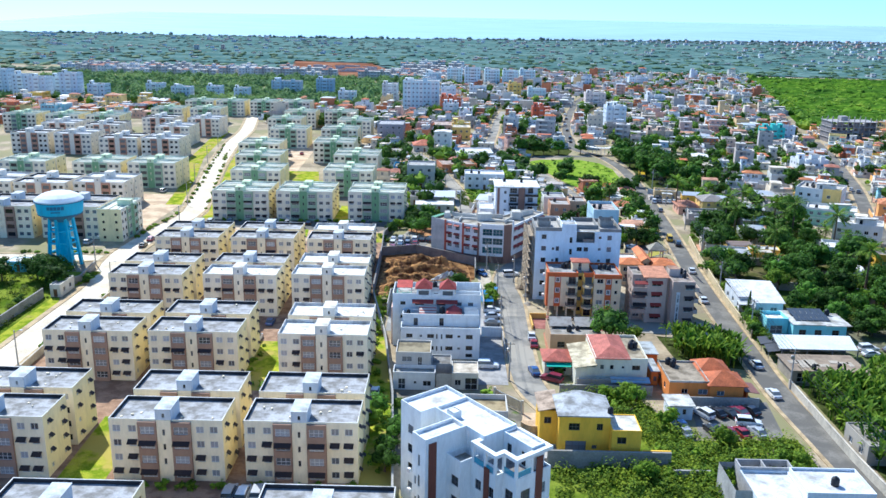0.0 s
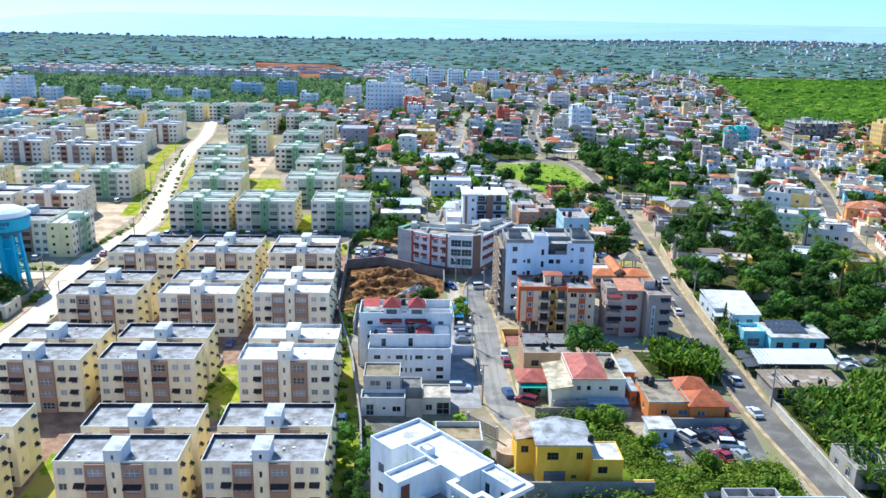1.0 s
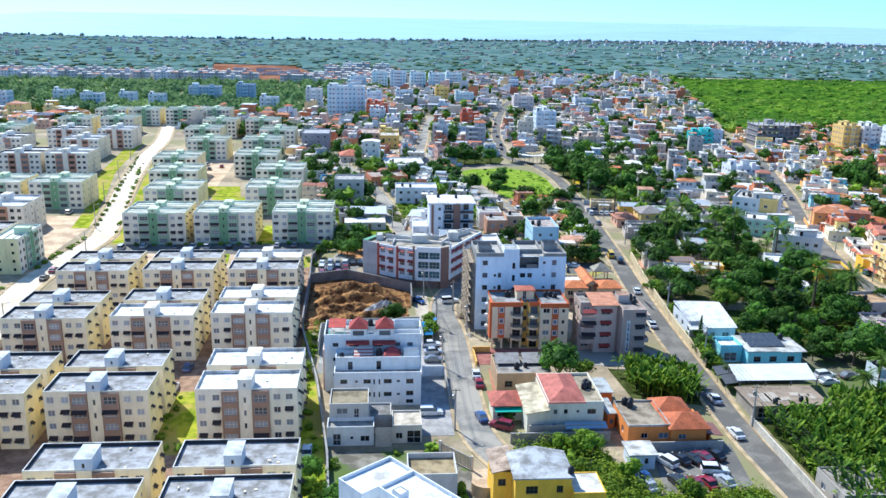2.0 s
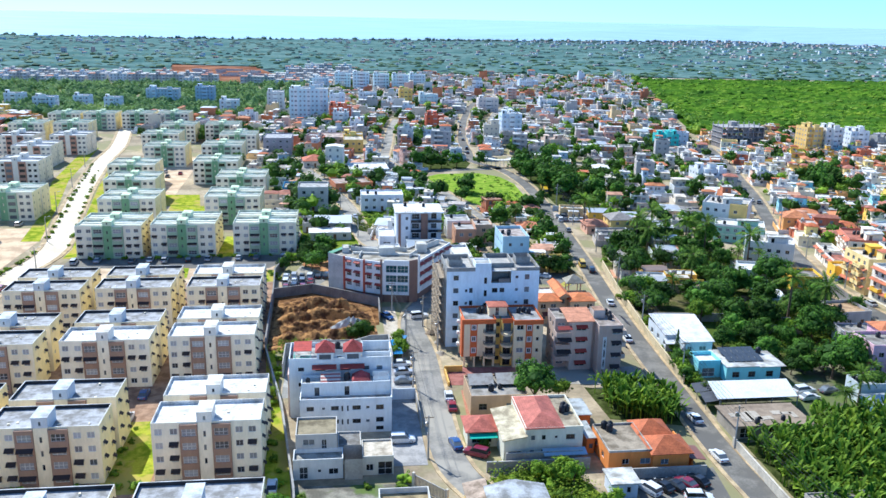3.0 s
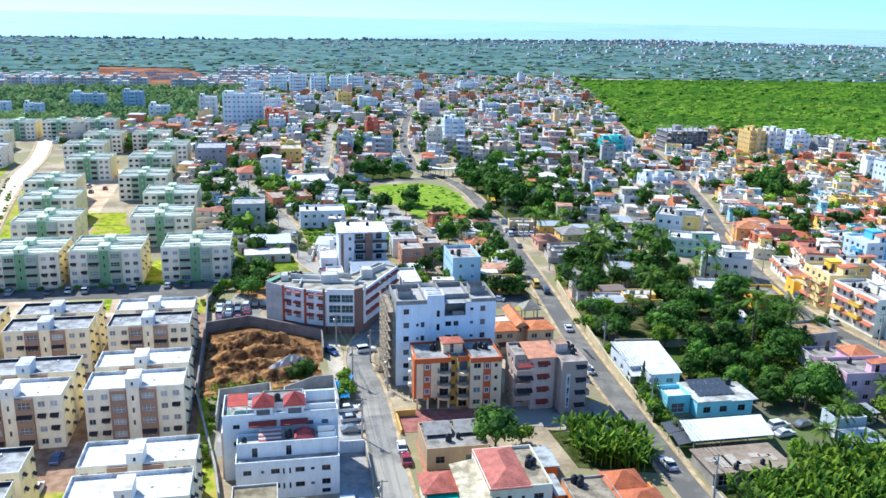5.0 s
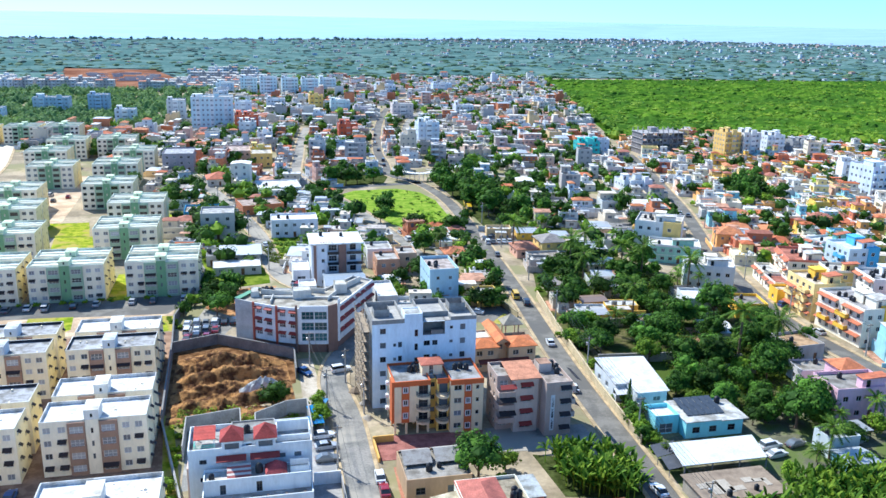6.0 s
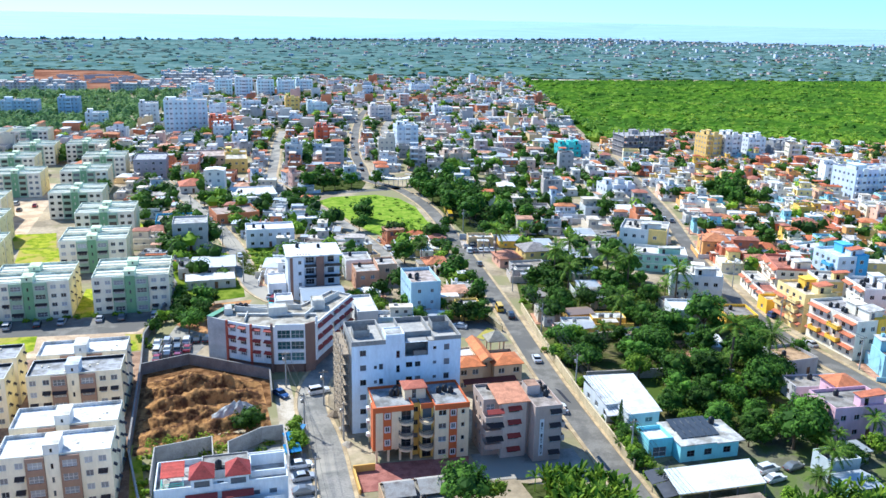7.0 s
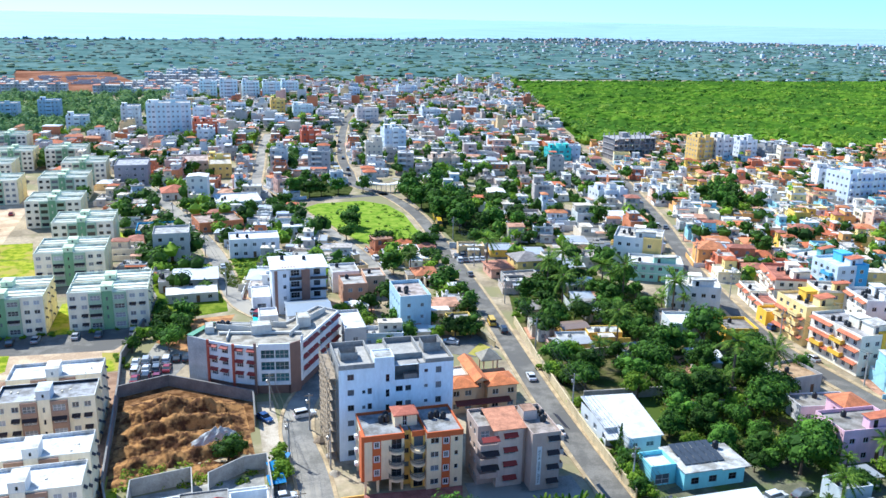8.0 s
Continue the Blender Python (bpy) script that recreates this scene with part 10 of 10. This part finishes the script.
def pole(x, y, h=9.0, arm=0.0, lamp=False, label="grey concrete utility pole with a crossarm"):
    top = thing("street_lamp" if lamp else "utility_pole", pose(x, y, 0, 0, 0, arm), label, "street lamp" if lamp else "utility pole", "street poles")
    g = Geo()
    g.tube(0, 0, [(0, 0.19), (h, 0.11)], 8)
    part("shaft", g, POLE, top)
    g = Geo()
    if lamp:
        g.beam((0, 0, h - 0.3), (1.4, 0, h + 0.1), 0.07)
        part("arm", g, RIM, top)
        g = Geo()
        g.box(1.2, -0.12, h + 0.02, 1.8, 0.12, h + 0.16)
        part("lamp_head", g, FRAME_WHITE, top)
    else:
        g.box(-0.9, -0.06, h - 0.5, 0.9, 0.06, h - 0.38)
        part("crossarm", g, surface("crossarm_wood", (0.2, 0.15, 0.1), (0.1, 0.08, 0.05), 0.5, 1.0), top)
        g = Geo()
        g.tube(0.4, 0.1, [(h - 2.0, 0.2), (h - 1.9, 0.26), (h - 1.3, 0.26), (h - 1.25, 0.15)], 10)
        part("transformer", g, RIM, top)
    return top


def cable(a, b, sag, label="thin dark overhead cable between poles", width=0.035):
    a, b = Vector(a), Vector(b)
    g = Geo()
    last = a
    for i in range(1, 9):
        t = i / 8
        p = a.lerp(b, t) - Vector((0, 0, sag * 4 * t * (1 - t)))
        g.beam(last, p, width)
        last = p
    return tagged(part("overhead_cable", g, CABLE), label, "cable", "overhead cables")


def pole_line(pts, h, offs=(-0.8, 0.0, 0.8), low=True):
    for i, (x, y) in enumerate(pts):
        a, b = pts[max(0, i - 1)], pts[min(len(pts) - 1, i + 1)]
        ang = math.degrees(math.atan2(b[1] - a[1], b[0] - a[0])) + 90
        pole(x, y, h, ang)
        if i:
            px, py = pts[i - 1]
            c, s = math.cos(radians(ang)), math.sin(radians(ang))
            for o in offs:
                cable((px + o * c, py + o * s, h - 0.36), (x + o * c, y + o * s, h - 0.36), 0.5)
            if low:
                cable((px, py, h - 1.9), (x, y, h - 1.9), 0.7), cable((px, py, h - 2.4), (x, y, h - 2.4), 0.8)


pole_line([(70.2, 110), (69.0, 148.9), (71.4, 179.0), (73.6, 210), (78.2, 243), (82.4, 278), (85.0, 316), (87.4, 350)], 8.6)
pole_line([(13.4, 150), (13.2, 178.6), (13.6, 203.3), (11.6, 224.5)], 8.4, (-0.6, 0.6))
pole_line([(20.6, 198.5), (18.6, 214.1)], 8.0, (-0.5, 0.5), False)
pole_line([(144.6, 206), (144.4, 236), (150.6, 268), (158.5, 300), (172, 330), (188.5, 362)], 8.6, (-0.7, 0.7), False)
pole_line([(4.6, 302), (-1.4, 345), (-6.0, 366), (-13.6, 400)], 8.2, (-0.6, 0.6), False)
for x, y in ((-85.2, 150), (-85.4, 198), (-99.6, 221.9), (-88.3, 262), (-97.6, 300), (-106.8, 340), (-115.6, 389), (-124.6, 440)):
    pole(x, y, 8.5, 0, True, "slim street lamp beside the estate avenue")

# ---- plants close to the streets ----
def banana(geo, x, y, rnd):
    h = rnd.uniform(1.4, 2.8)
    for k in range(rnd.randrange(7, 11)):
        a, up, length = rnd.uniform(0, 6.28), rnd.uniform(1.1, 2.9), rnd.uniform(0.9, 2.1)
        d, s = Vector((math.cos(a), math.sin(a), 0)), Vector((-math.sin(a), math.cos(a), 0))
        base = Vector((x, y, h))
        pts = [base + d * length * t + Vector((0, 0, up * 1.5 * t - 1.5 * t * t)) for t in (0, 0.3, 0.6, 0.85, 1.0)]
        ws = (0.06, 0.2, 0.25, 0.19, 0.03)
        n = len(geo.v)
        for p, w in zip(pts, ws):
            geo.v.extend([tuple(p - s * w + Vector((0, 0, 0.1 * w))), tuple(p + s * w + Vector((0, 0, 0.1 * w)))])
        for i in range(4):
            geo.f.append((n + 2 * i, n + 2 * i + 1, n + 2 * i + 3, n + 2 * i + 2))
    n = len(geo.v)
    geo.v.extend([(x - 0.12, y, 0), (x + 0.12, y, 0), (x + 0.07, y, h), (x - 0.07, y, h)])
    geo.f.append((n, n + 1, n + 2, n + 3))


rnd = random.Random(41)
g = Geo()
for ring, n in (([(71.4, 116), (71.6, 150.6), (86, 150.6), (88, 158), (104, 159), (112, 150), (108, 120), (90, 108)], 900), ([(50.0, 175.5), (64.0, 170.5), (63.6, 160.0), (59.5, 158), (51.5, 163)], 170)):
    i = 0
    while i < n:
        x, y = rnd.uniform(48, 114), rnd.uniform(106, 178)
        if inside(x, y, ring):
            banana(g, x, y, rnd)
            i += 1
stuff("banana_plants", g, LEAF_BANANA, "dense plantation of banana plants with broad leaves", "banana plants")
# the dark gaps between bananas are shade painted into the soil
sheet("ground", [(71.4, 106), (71.6, 150.8), (88, 151.5), (104, 160), (114, 150), (112, 106)], 0.04, SHADE_TINTED_SOIL, "green soil under banana plants", category="ground", lip=0.04)
sheet("ground", [(49, 176.5), (64.2, 171), (64, 158), (50, 162)], 0.04, SHADE_TINTED_SOIL, "green soil under banana plants", category="ground", lip=0.04)


def weeds(ring, n, seed, lo, hi, mat, label):
    rnd = random.Random(seed)
    g = Geo()
    xs, ys = [p[0] for p in ring], [p[1] for p in ring]
    i = tries = 0
    while i < n and tries < n * 30:
        tries += 1
        x, y = rnd.uniform(min(xs), max(xs)), rnd.uniform(min(ys), max(ys))
        if inside(x, y, ring) and not in_rect(x, y, -0.8):
            r, tall = rnd.uniform(lo, hi), rnd.choice((0.6, 0.9, 1.1, 1.7))
            for k in range(int(26 * r) + 10):
                d = Vector((rnd.gauss(0, 1), rnd.gauss(0, 1), abs(rnd.gauss(0.2, 0.8)))).normalized()
                leaf(g, (x + d.x * r, y + d.y * r, d.z * r * tall + 0.05), d + Vector((0, 0, 0.7)), 0.24, rnd)
            i += 1
    return stuff("undergrowth", g, mat, label, "undergrowth")


weeds([(24, 111), (44, 109), (44, 116), (60, 116), (62.5, 128), (46, 126.5), (40, 134), (38, 142), (41, 146), (24, 143.5), (22, 140), (33, 131), (37, 119), (25, 117)], 520, 51, 0.5, 1.8, SCRUB_LEAF, "tangled bright green weeds on a slope")
weeds([(20, 100), (62, 92), (62.5, 116), (44, 114), (38, 116.5), (18, 116.5)], 440, 52, 0.5, 1.6, SCRUB_LEAF, "low tangled weeds below a wall")
sheet("ground", [(17, 92), (62.3, 92), (62.3, 110), (24, 112), (24, 117), (17, 117)], 0.025, SCRUB_SOIL, "overgrown ground below a wall", category="ground", lip=0.025)
weeds([(-17, 199.5), (7, 197), (9, 204), (-4, 206), (-16, 206)], 110, 53, 0.3, 0.9, SCRUB_LEAF, "weeds at the edge of dug earth")
weeds([(-165, 160), (-101, 152), (-99, 205), (-120, 214), (-165, 214)], 560, 54, 0.5, 1.5, SCRUB_LEAF, "rough green scrub on a waste plot")
weeds([(52, 360), (72, 352), (75, 375), (56, 378)], 110, 55, 0.3, 1.0, SCRUB_LEAF, "low bushes in a grassy field")
weeds([(5, 310), (14, 306), (13, 336), (7, 338), (3, 330)], 90, 56, 0.4, 1.0, SCRUB_LEAF, "green weeds beside a street")
weeds([(86, 180), (100, 183), (112, 190), (130, 212), (118, 232), (104, 226), (92, 208)], 420, 57, 0.5, 1.5, SCRUB_LEAF, "dense green undergrowth between trees")
weeds([(80, 240), (118, 240), (128, 262), (116, 300), (92, 304)], 300, 58, 0.5, 1.6, SCRUB_LEAF, "dense green undergrowth between trees")
for (x0, y0, x1, y1, n) in ((-16.5, 118, -14.5, 200, 22), (-9.6, 112, -13.4, 160, 10), (-86.4, 158, -86.2, 205, 10), (-99.5, 250, -96.5, 286, 12), (-97.8, 300, -124, 452, 26), (-88.3, 292, -116, 430, 20), (-60.5, 108, -52, 108, 5), (-50, 108.6, -13, 109.2, 16), (-84, 277.2, -18, 279.5, 18), (-128, 232.5, -101, 234, 10),
                           (72.8, 182, 75.2, 208, 9), (22.6, 152, 24.5, 164, 5), (-19, 254, -23, 262, 5), (-58, 144.6, -34, 144.8, 8), (-39, 147, -39, 166, 5)):
    r2 = random.Random(int(x0 * 7 + y0))
    for i in range(n):
        t = (i + r2.uniform(0.1, 0.9)) / n
        tree("shrub", x0 + (x1 - x0) * t + r2.uniform(-0.5, 0.5), y0 + (y1 - y0) * t + r2.uniform(-0.3, 0.3), r2.uniform(0.45, 1.0))
for x, y, s in ((-104, 205, 1.0), (-118, 206, 1.1), (-100, 199, 0.7), (-126, 197, 0.8), (-133, 190, 0.9), (-112, 190, 0.6), (-120, 180, 0.8), (-140, 176, 1.0), (-103, 186, 0.55)):
    tree("mid", x, y, s)
for x, y, s, k in ((-12.5, 128, 0.75, "light"), (-11.5, 133, 0.8, "mid"), (-15.6, 176, 0.6, "light"), (12.5, 197, 0.75, "light"), (10.8, 193.5, 0.6, "light"), (3.5, 206.5, 0.8, "mid"), (45.5, 137, 0.0, "mid"), (36.5, 139.5, 0.8, "light"), (40, 132, 0.7, "light"),
                   (58, 165, 0.55, "palm"), (61, 161, 0.5, "palm"), (75.0, 187.6, 0.6, "mid"), (74.6, 192, 0.55, "light"), (88, 195, 0.8, "big"), (90, 190, 0.75, "light"), (93, 200, 0.9, "big"), (72.8, 170.5, 0.4, "palm"), (85.5, 159.8, 0.5, "mid"), (100, 164, 0.5, "palm"),
                   (24.4, 162.2, 0.35, "light"), (23.6, 152.4, 0.4, "mid"), (-95, 206, 0.5, "mid"), (-10, 262, 0.95, "big"), (-7.5, 270, 1.0, "mid"), (-12, 276, 0.8, "mid"), (41, 250, 0.7, "light"), (44, 254, 0.65, "light"), (39, 243, 0.6, "light"), (42, 240, 0.5, "palm")):
    if s:
        tree(k, x, y, s)


weeds([(-16.4, 330.6), (-0.6, 329.8), (-2.4, 338.2), (-5.2, 338.6), (-16, 339)], 110, 61, 0.3, 0.8, SCRUB_LEAF, "bright green weeds on an open plot")
weeds([(7.2, 339), (16.4, 339), (16, 329), (12.6, 319.5), (9.4, 322)], 130, 62, 0.3, 0.9, SCRUB_LEAF, "bright green weeds beside a street")


# slender conifer beside the white house
top = thing("conifer", pose(74.6, 190.2, 0), "slender grey-green conifer beside a white house", "tree")
g = Geo()
g.tube(0, 0, [(0, 0.14), (6.5, 0.04)], 7)
part("trunk", g, BARK, top)
g = Geo()
r2 = random.Random(3)
for i in range(420):
    z = r2.uniform(0.8, 7.0)
    a, r = r2.uniform(0, 6.28), (7.2 - z) * 0.2 * r2.uniform(0.4, 1.0)
    leaf(g, (math.cos(a) * r, math.sin(a) * r, z), (math.cos(a), math.sin(a), 0.7), 0.22, r2)
me = bpy.data.meshes.new("needles")
me.from_pydata(g.v, [], g.f)
me.materials.append(LEAF_DARK)
part("needles", me, None, top)

# ---- lower right: unfinished white house and roofs by the road ----
top = thing("house", pose(43.5, 102.0, 0), "white house under construction with grey block walls", "house")
w1, raw = wall_paint((0.72, 0.76, 0.80)), concrete((0.44, 0.43, 0.42))
mass(top, 2.4, 0.0, 9.6, 8.0, 0, 4.2, w1, deck=(0.66, 0.67, 0.68), high=0.35)
mass(top, 9.602, 0.6, 19.5, 7.6, 0, 5.0, w1, f=[(1, 1, 2.4, 2.2), (5, 1, 6.4, 2.2)], deck=(0.70, 0.71, 0.73), high=0.4)
mass(top, 0, 2.4, 2.398, 10.5, 0, 4.4, raw)
g = Geo()
g.box(2.4, 8.002, 0, 10.5, 8.2, 5.0), g.box(2.4, 10.3, 0, 10.5, 10.5, 5.0), g.box(2.4, 8.2, 0, 2.6, 10.3, 5.0), g.box(6.2, 8.2, 0, 6.4, 10.3, 5.0), g.box(10.3, 8.2, 0, 10.5, 10.3, 5.0)
part("block_wall", g, raw, top, "bare grey block walls")
tank(58.2, 105.4, 5.0, 1.1)
building("house", 70.4, 120.0, 10.0, 8.4, 1, (0.42, 0.38, 0.32), "low roadside house with a stained concrete roof", "house", fh=3.4, deck=(0.42, 0.38, 0.32), high=0.25)
building("house", 102.6, 164.2, 6.4, 4.8, 1, (0.62, 0.66, 0.66), "small grey house with a roof water tank", "house", fh=3.8, tanks=2, deck=(0.56, 0.58, 0.58))
building("shed", 102.0, 157.6, 5.6, 5.0, 1, (0.25, 0.45, 0.48), "teal shed with a grey sheet roof", "shed", fh=2.8, roof="tin", deck=(0.45, 0.48, 0.50))
for x, y, w, d, s in ((82, 238, 9, 5, 1), (96, 230.5, 10, 4.5, 2), (84, 264, 10, 7, 3), (100, 258, 9, 7, 4), (88, 248, 7, 5, 5), (88, 290, 11, 8, 6), (104, 282, 9, 7, 7), (118, 246, 7, 10, 8)):
    building("house", x, y, w, d, 1, ((0.50, 0.44, 0.36), (0.66, 0.44, 0.12), (0.56, 0.54, 0.50), (0.60, 0.50, 0.38))[s % 4], "low house with a rusty roof among trees", "house", fh=2.8, roof="tin" if s % 2 else "flat", deck=((0.40, 0.35, 0.30), (0.60, 0.58, 0.55), (0.34, 0.24, 0.18))[s % 3], seed=s)
# rubble and sand by the side street
for x, y, r, h, c, s in ((20.2, 209, 1.6, 1.0, (0.24, 0.18, 0.12), "heap of brown sand beside the street"), (21.4, 203, 1.3, 0.8, (0.34, 0.30, 0.25), "heap of rubble beside the scaffolding"), (21.0, 196.5, 1.2, 0.7, (0.42, 0.36, 0.28), "heap of sand beside the street")):
    g = Geo()
    r2 = random.Random(int(y))
    rings = [[(math.cos(a * 0.5236) * r * k * r2.uniform(0.85, 1.15), math.sin(a * 0.5236) * r * k * r2.uniform(0.85, 1.15), h * z * r2.uniform(0.9, 1.1)) for a in range(12)] for k, z in ((1.0, 0.0), (0.75, 0.4), (0.45, 0.8), (0.15, 1.0))]
    loft(g, rings)
    tagged(part("sand_heap", g, surface("loose_sand", c, scaled(c, 0.6), 0.6, 1.2, 6.0, 0.95), m=pose(x, y, 0)), s, "heap")
yard = thing("yard_wall", pose(0, 0, 0), "low ochre wall and red paved forecourt by the corner", "wall")
box_part(yard, "wall", wall_paint((0.70, 0.42, 0.10)), 20.6, 186.2, 0, 24.6, 186.5, 1.4), box_part(yard, "wall", wall_paint((0.70, 0.42, 0.10)), 20.6, 179.0, 0, 20.9, 186.2, 1.0)
sheet("ground", [(21.0, 179.5), (40, 178.8), (42.5, 187.4), (24.8, 188.4), (21.0, 186.0)], 0.06, two_tone("red_paving", (0.24, 0.09, 0.07), (0.34, 0.14, 0.11), 0.5, relief=0.2), "red paved forecourt of the apartment house", category="paving", lip=0.06)
sheet("ground", [(42.8, 178.5), (62.6, 176.8), (62.8, 186), (43, 188)], 0.05, OLD_ASPHALT, "asphalt forecourt of the apartment house", category="paving", lip=0.05)
sheet("ground", [(7.2, 148), (13.2, 148), (13.0, 195), (8.6, 195)], 0.05, two_tone("yard_concrete", (0.26, 0.25, 0.24), (0.38, 0.36, 0.34), 0.4, relief=0.2), "concrete yard beside the villas", category="paving", lip=0.05)
for x, y, z, w, t in ((11.0, 198.0, 2.2, 3.4, 20), (10.5, 193.6, 2.0, 3.0, 10), (12.0, 200.5, 2.4, 2.6, -30)):
    g = Geo()
    g.poly([(-w / 2, -1.2, z), (w / 2, -1.2, z - 0.1), (w / 2, 1.2, z + 0.5), (-w / 2, 1.2, z + 0.6)]), g.poly([(-w / 2, 1.2, z + 0.55), (w / 2, 1.2, z + 0.45), (w / 2, -1.2, z - 0.15), (-w / 2, -1.2, z - 0.05)])
    q = thing("tarpaulin_shelter", pose(x, y, 0, 0, 0, t), "bright blue tarpaulin shelter on posts", "shelter")
    part("tarpaulin", g, plain("blue_tarp", (0.02, 0.22, 0.50), 0.5), q)
    for a in (-w / 2 + 0.1, w / 2 - 0.1):
        for b in (-1.1, 1.1):
            box_part(q, "post", RIM, a - 0.04, b - 0.04, 0, a + 0.04, b + 0.04, z - 0.15 + (0.55 if b > 0 else 0))

# earthy leaf floor with the tree shade mixed into its colour
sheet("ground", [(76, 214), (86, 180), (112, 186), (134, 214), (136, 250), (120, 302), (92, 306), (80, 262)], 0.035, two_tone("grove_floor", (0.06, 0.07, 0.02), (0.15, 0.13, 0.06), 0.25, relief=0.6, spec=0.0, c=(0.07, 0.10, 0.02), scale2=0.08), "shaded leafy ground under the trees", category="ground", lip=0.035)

rnd = random.Random(8)
for j in range(2):
    for i in range(5):
        car(81.8 + i * 2.0 + j * 0.4, 321.8 + j * 5.6, 80, rnd.choice(("white", "white", "silver", "grey")), rnd.choice(("sedan", "suv")))
for i, (x, y, t, c) in enumerate(((53.4, 340, 100, "silver"), (54.2, 330, 98, "white"), (55.0, 322, 98, "white"), (12.6, 283, 66, "red"), (11.9, 286, 66, "silver"))):
    car(x, y, t, c, "suv" if i % 2 else "sedan")

# gate, curved wall and planting by the end of the side street
gate = thing("gate", pose(10.3, 141.1, 0, 0, 0, -48.6), "dark metal slatted gate between pale walls", "gate")
for i in range(22):
    g = Geo()
    g.box(i * 0.31, -0.03, 0.15, i * 0.31 + 0.16, 0.03, 2.3)
    part("slat", g, METAL_RAIL, gate)
for z in (0.3, 2.2):
    g = Geo()
    g.box(-0.1, 0.032, z, 6.9, 0.08, z + 0.12)
    part("rail", g, FRAME_WHITE, gate)
for x in (-0.5, 6.8):
    g = Geo()
    g.box(x, -0.2, 0, x + 0.4, 0.2, 2.7)
    part("gate_post", g, wall_paint((0.62, 0.56, 0.46)), gate)
court = thing("garden_wall", pose(0, 0, 0), "curved ochre wall round a paved entrance court", "wall")
last = None
for i in range(11):
    a = math.radians(200 + i * 14)
    p = Vector((16.4 + 2.4 * math.cos(a), 129.6 + 2.6 * math.sin(a)))
    if last:
        g = Geo()
        g.box(0, -0.1, 0, (p - last).length, 0.1, 2.2)
        part("wall_panel", g, wall_paint((0.56, 0.40, 0.24)), court, m=pose(last.x, last.y, 0, 0, 0, math.degrees(math.atan2(p.y - last.y, p.x - last.x))))
    last = p
sheet("ground", [(13.9, 128.4), (18.6, 128.4), (18.8, 136.2), (15.2, 136.2)], 0.055, PLAZA, "ochre paved entrance court", category="paving")
for x, y, k in ((12.0, 129.6, 1.3), (12.8, 127.2, 1.0), (9.0, 142.6, 1.2), (8.0, 141.0, 0.9), (17.6, 126.6, 0.8), (15.6, 124.6, 0.9), (-8.0, 138, 1.1), (-6.4, 132, 1.3), (-7.4, 128.6, 1.2), (10.6, 124, 0.9), (2.6, 141.6, 0.7)):
    tree("shrub", x, y, k)
tree("big", -7.2, 123.5, 0.85, "dense round tree beside a white villa"), tree("mid", -8.6, 114.6, 0.8), tree("mid", -8.4, 119.0, 0.7)
tree("mid", 2.6, 205.4, 1.0, "dark green tree beside dug earth"), tree("light", 11.2, 199.5, 0.75), tree("light", 11.6, 204.5, 0.6), tree("light", 12.0, 196.0, 0.6)

# shrubs and young trees that fill the open ground
rnd = random.Random(303)
for ring, n, kinds in (([(24, 111), (44, 109), (60, 116), (62, 127), (46, 126), (40, 134), (38, 142), (26, 142), (33, 131), (37, 119)], 26, ("shrub", "shrub", "light")), ([(70.6, 172), (76, 172), (80, 215), (75, 236), (72.6, 205)], 20, ("shrub", "mid", "light")), ([(84, 150), (100, 158), (128, 158), (130, 150), (112, 146), (90, 145)], 16, ("light", "mid", "shrub")),
                       ([(84, 174), (104, 178), (112, 196), (98, 208), (84, 196)], 18, ("mid", "light", "big", "shrub")), ([(-22, 262), (-16, 262), (-10, 292), (-15, 295)], 12, ("mid", "shrub", "light"))):
    xs, ys = [p[0] for p in ring], [p[1] for p in ring]
    k = 0
    for _ in range(400):
        x, y = rnd.uniform(min(xs), max(xs)), rnd.uniform(min(ys), max(ys))
        if k < n and inside(x, y, ring) and road_gap(x, y) > 0.8 and not in_rect(x, y, 0.4):
            kind = rnd.choice(kinds)
            tree(kind, x, y, rnd.uniform(0.9, 1.5) if kind == "shrub" else rnd.uniform(0.5, 0.85))
            k += 1
# walled asphalt yard with a patch of grass between the houses
sheet("ground", [(55.6, 246.6), (57.2, 257.6), (67.0, 257.6), (68.6, 247.0), (62.0, 242.0)], 0.042, ASPHALT, "dark asphalt yard between houses", category="parking lot", lip=0.042)
lawn([(61.0, 244.4), (66.0, 250.6), (67.8, 247.2), (62.4, 242.6)], "patch of grass in a walled yard")
plot_wall([(55.4, 246.4), (57.0, 257.9), (67.2, 257.9), (68.9, 247.0)], 1.5, "grey and yellow yard wall beside the road", (0.52, 0.42, 0.24))
car(58.6, 252.0, 150, "white", "sedan")
# two low sheds with orange walls between the houses
for x, y, w, d in ((41.2, 158.4, 3.6, 6.4), (41.6, 149.6, 1.4, 6.0)):
    shed = thing("shed", pose(x, y, 0), "small orange shed with a grey sheet roof", "shed")
    mass(shed, 0, 0, w, d, 0, 3.0, wall_paint((0.66, 0.22, 0.05)), f=[(w * 0.3, 0.9, w * 0.3 + 0.7, 1.9)], tint="d")
    g = Geo()
    g.box(-0.25, -0.3, 3.004, w + 0.25, d + 0.3, 3.16)
    part("roof", g, roof_deck((0.42, 0.44, 0.44)), shed)
sheet("ground", [(22.2, 158), (25.2, 158), (25.6, 176), (23.0, 177)], 0.05, two_tone("terracotta_paving", (0.34, 0.15, 0.09), (0.46, 0.23, 0.14), 0.5, relief=0.2), "terracotta paved forecourt strip", category="paving")
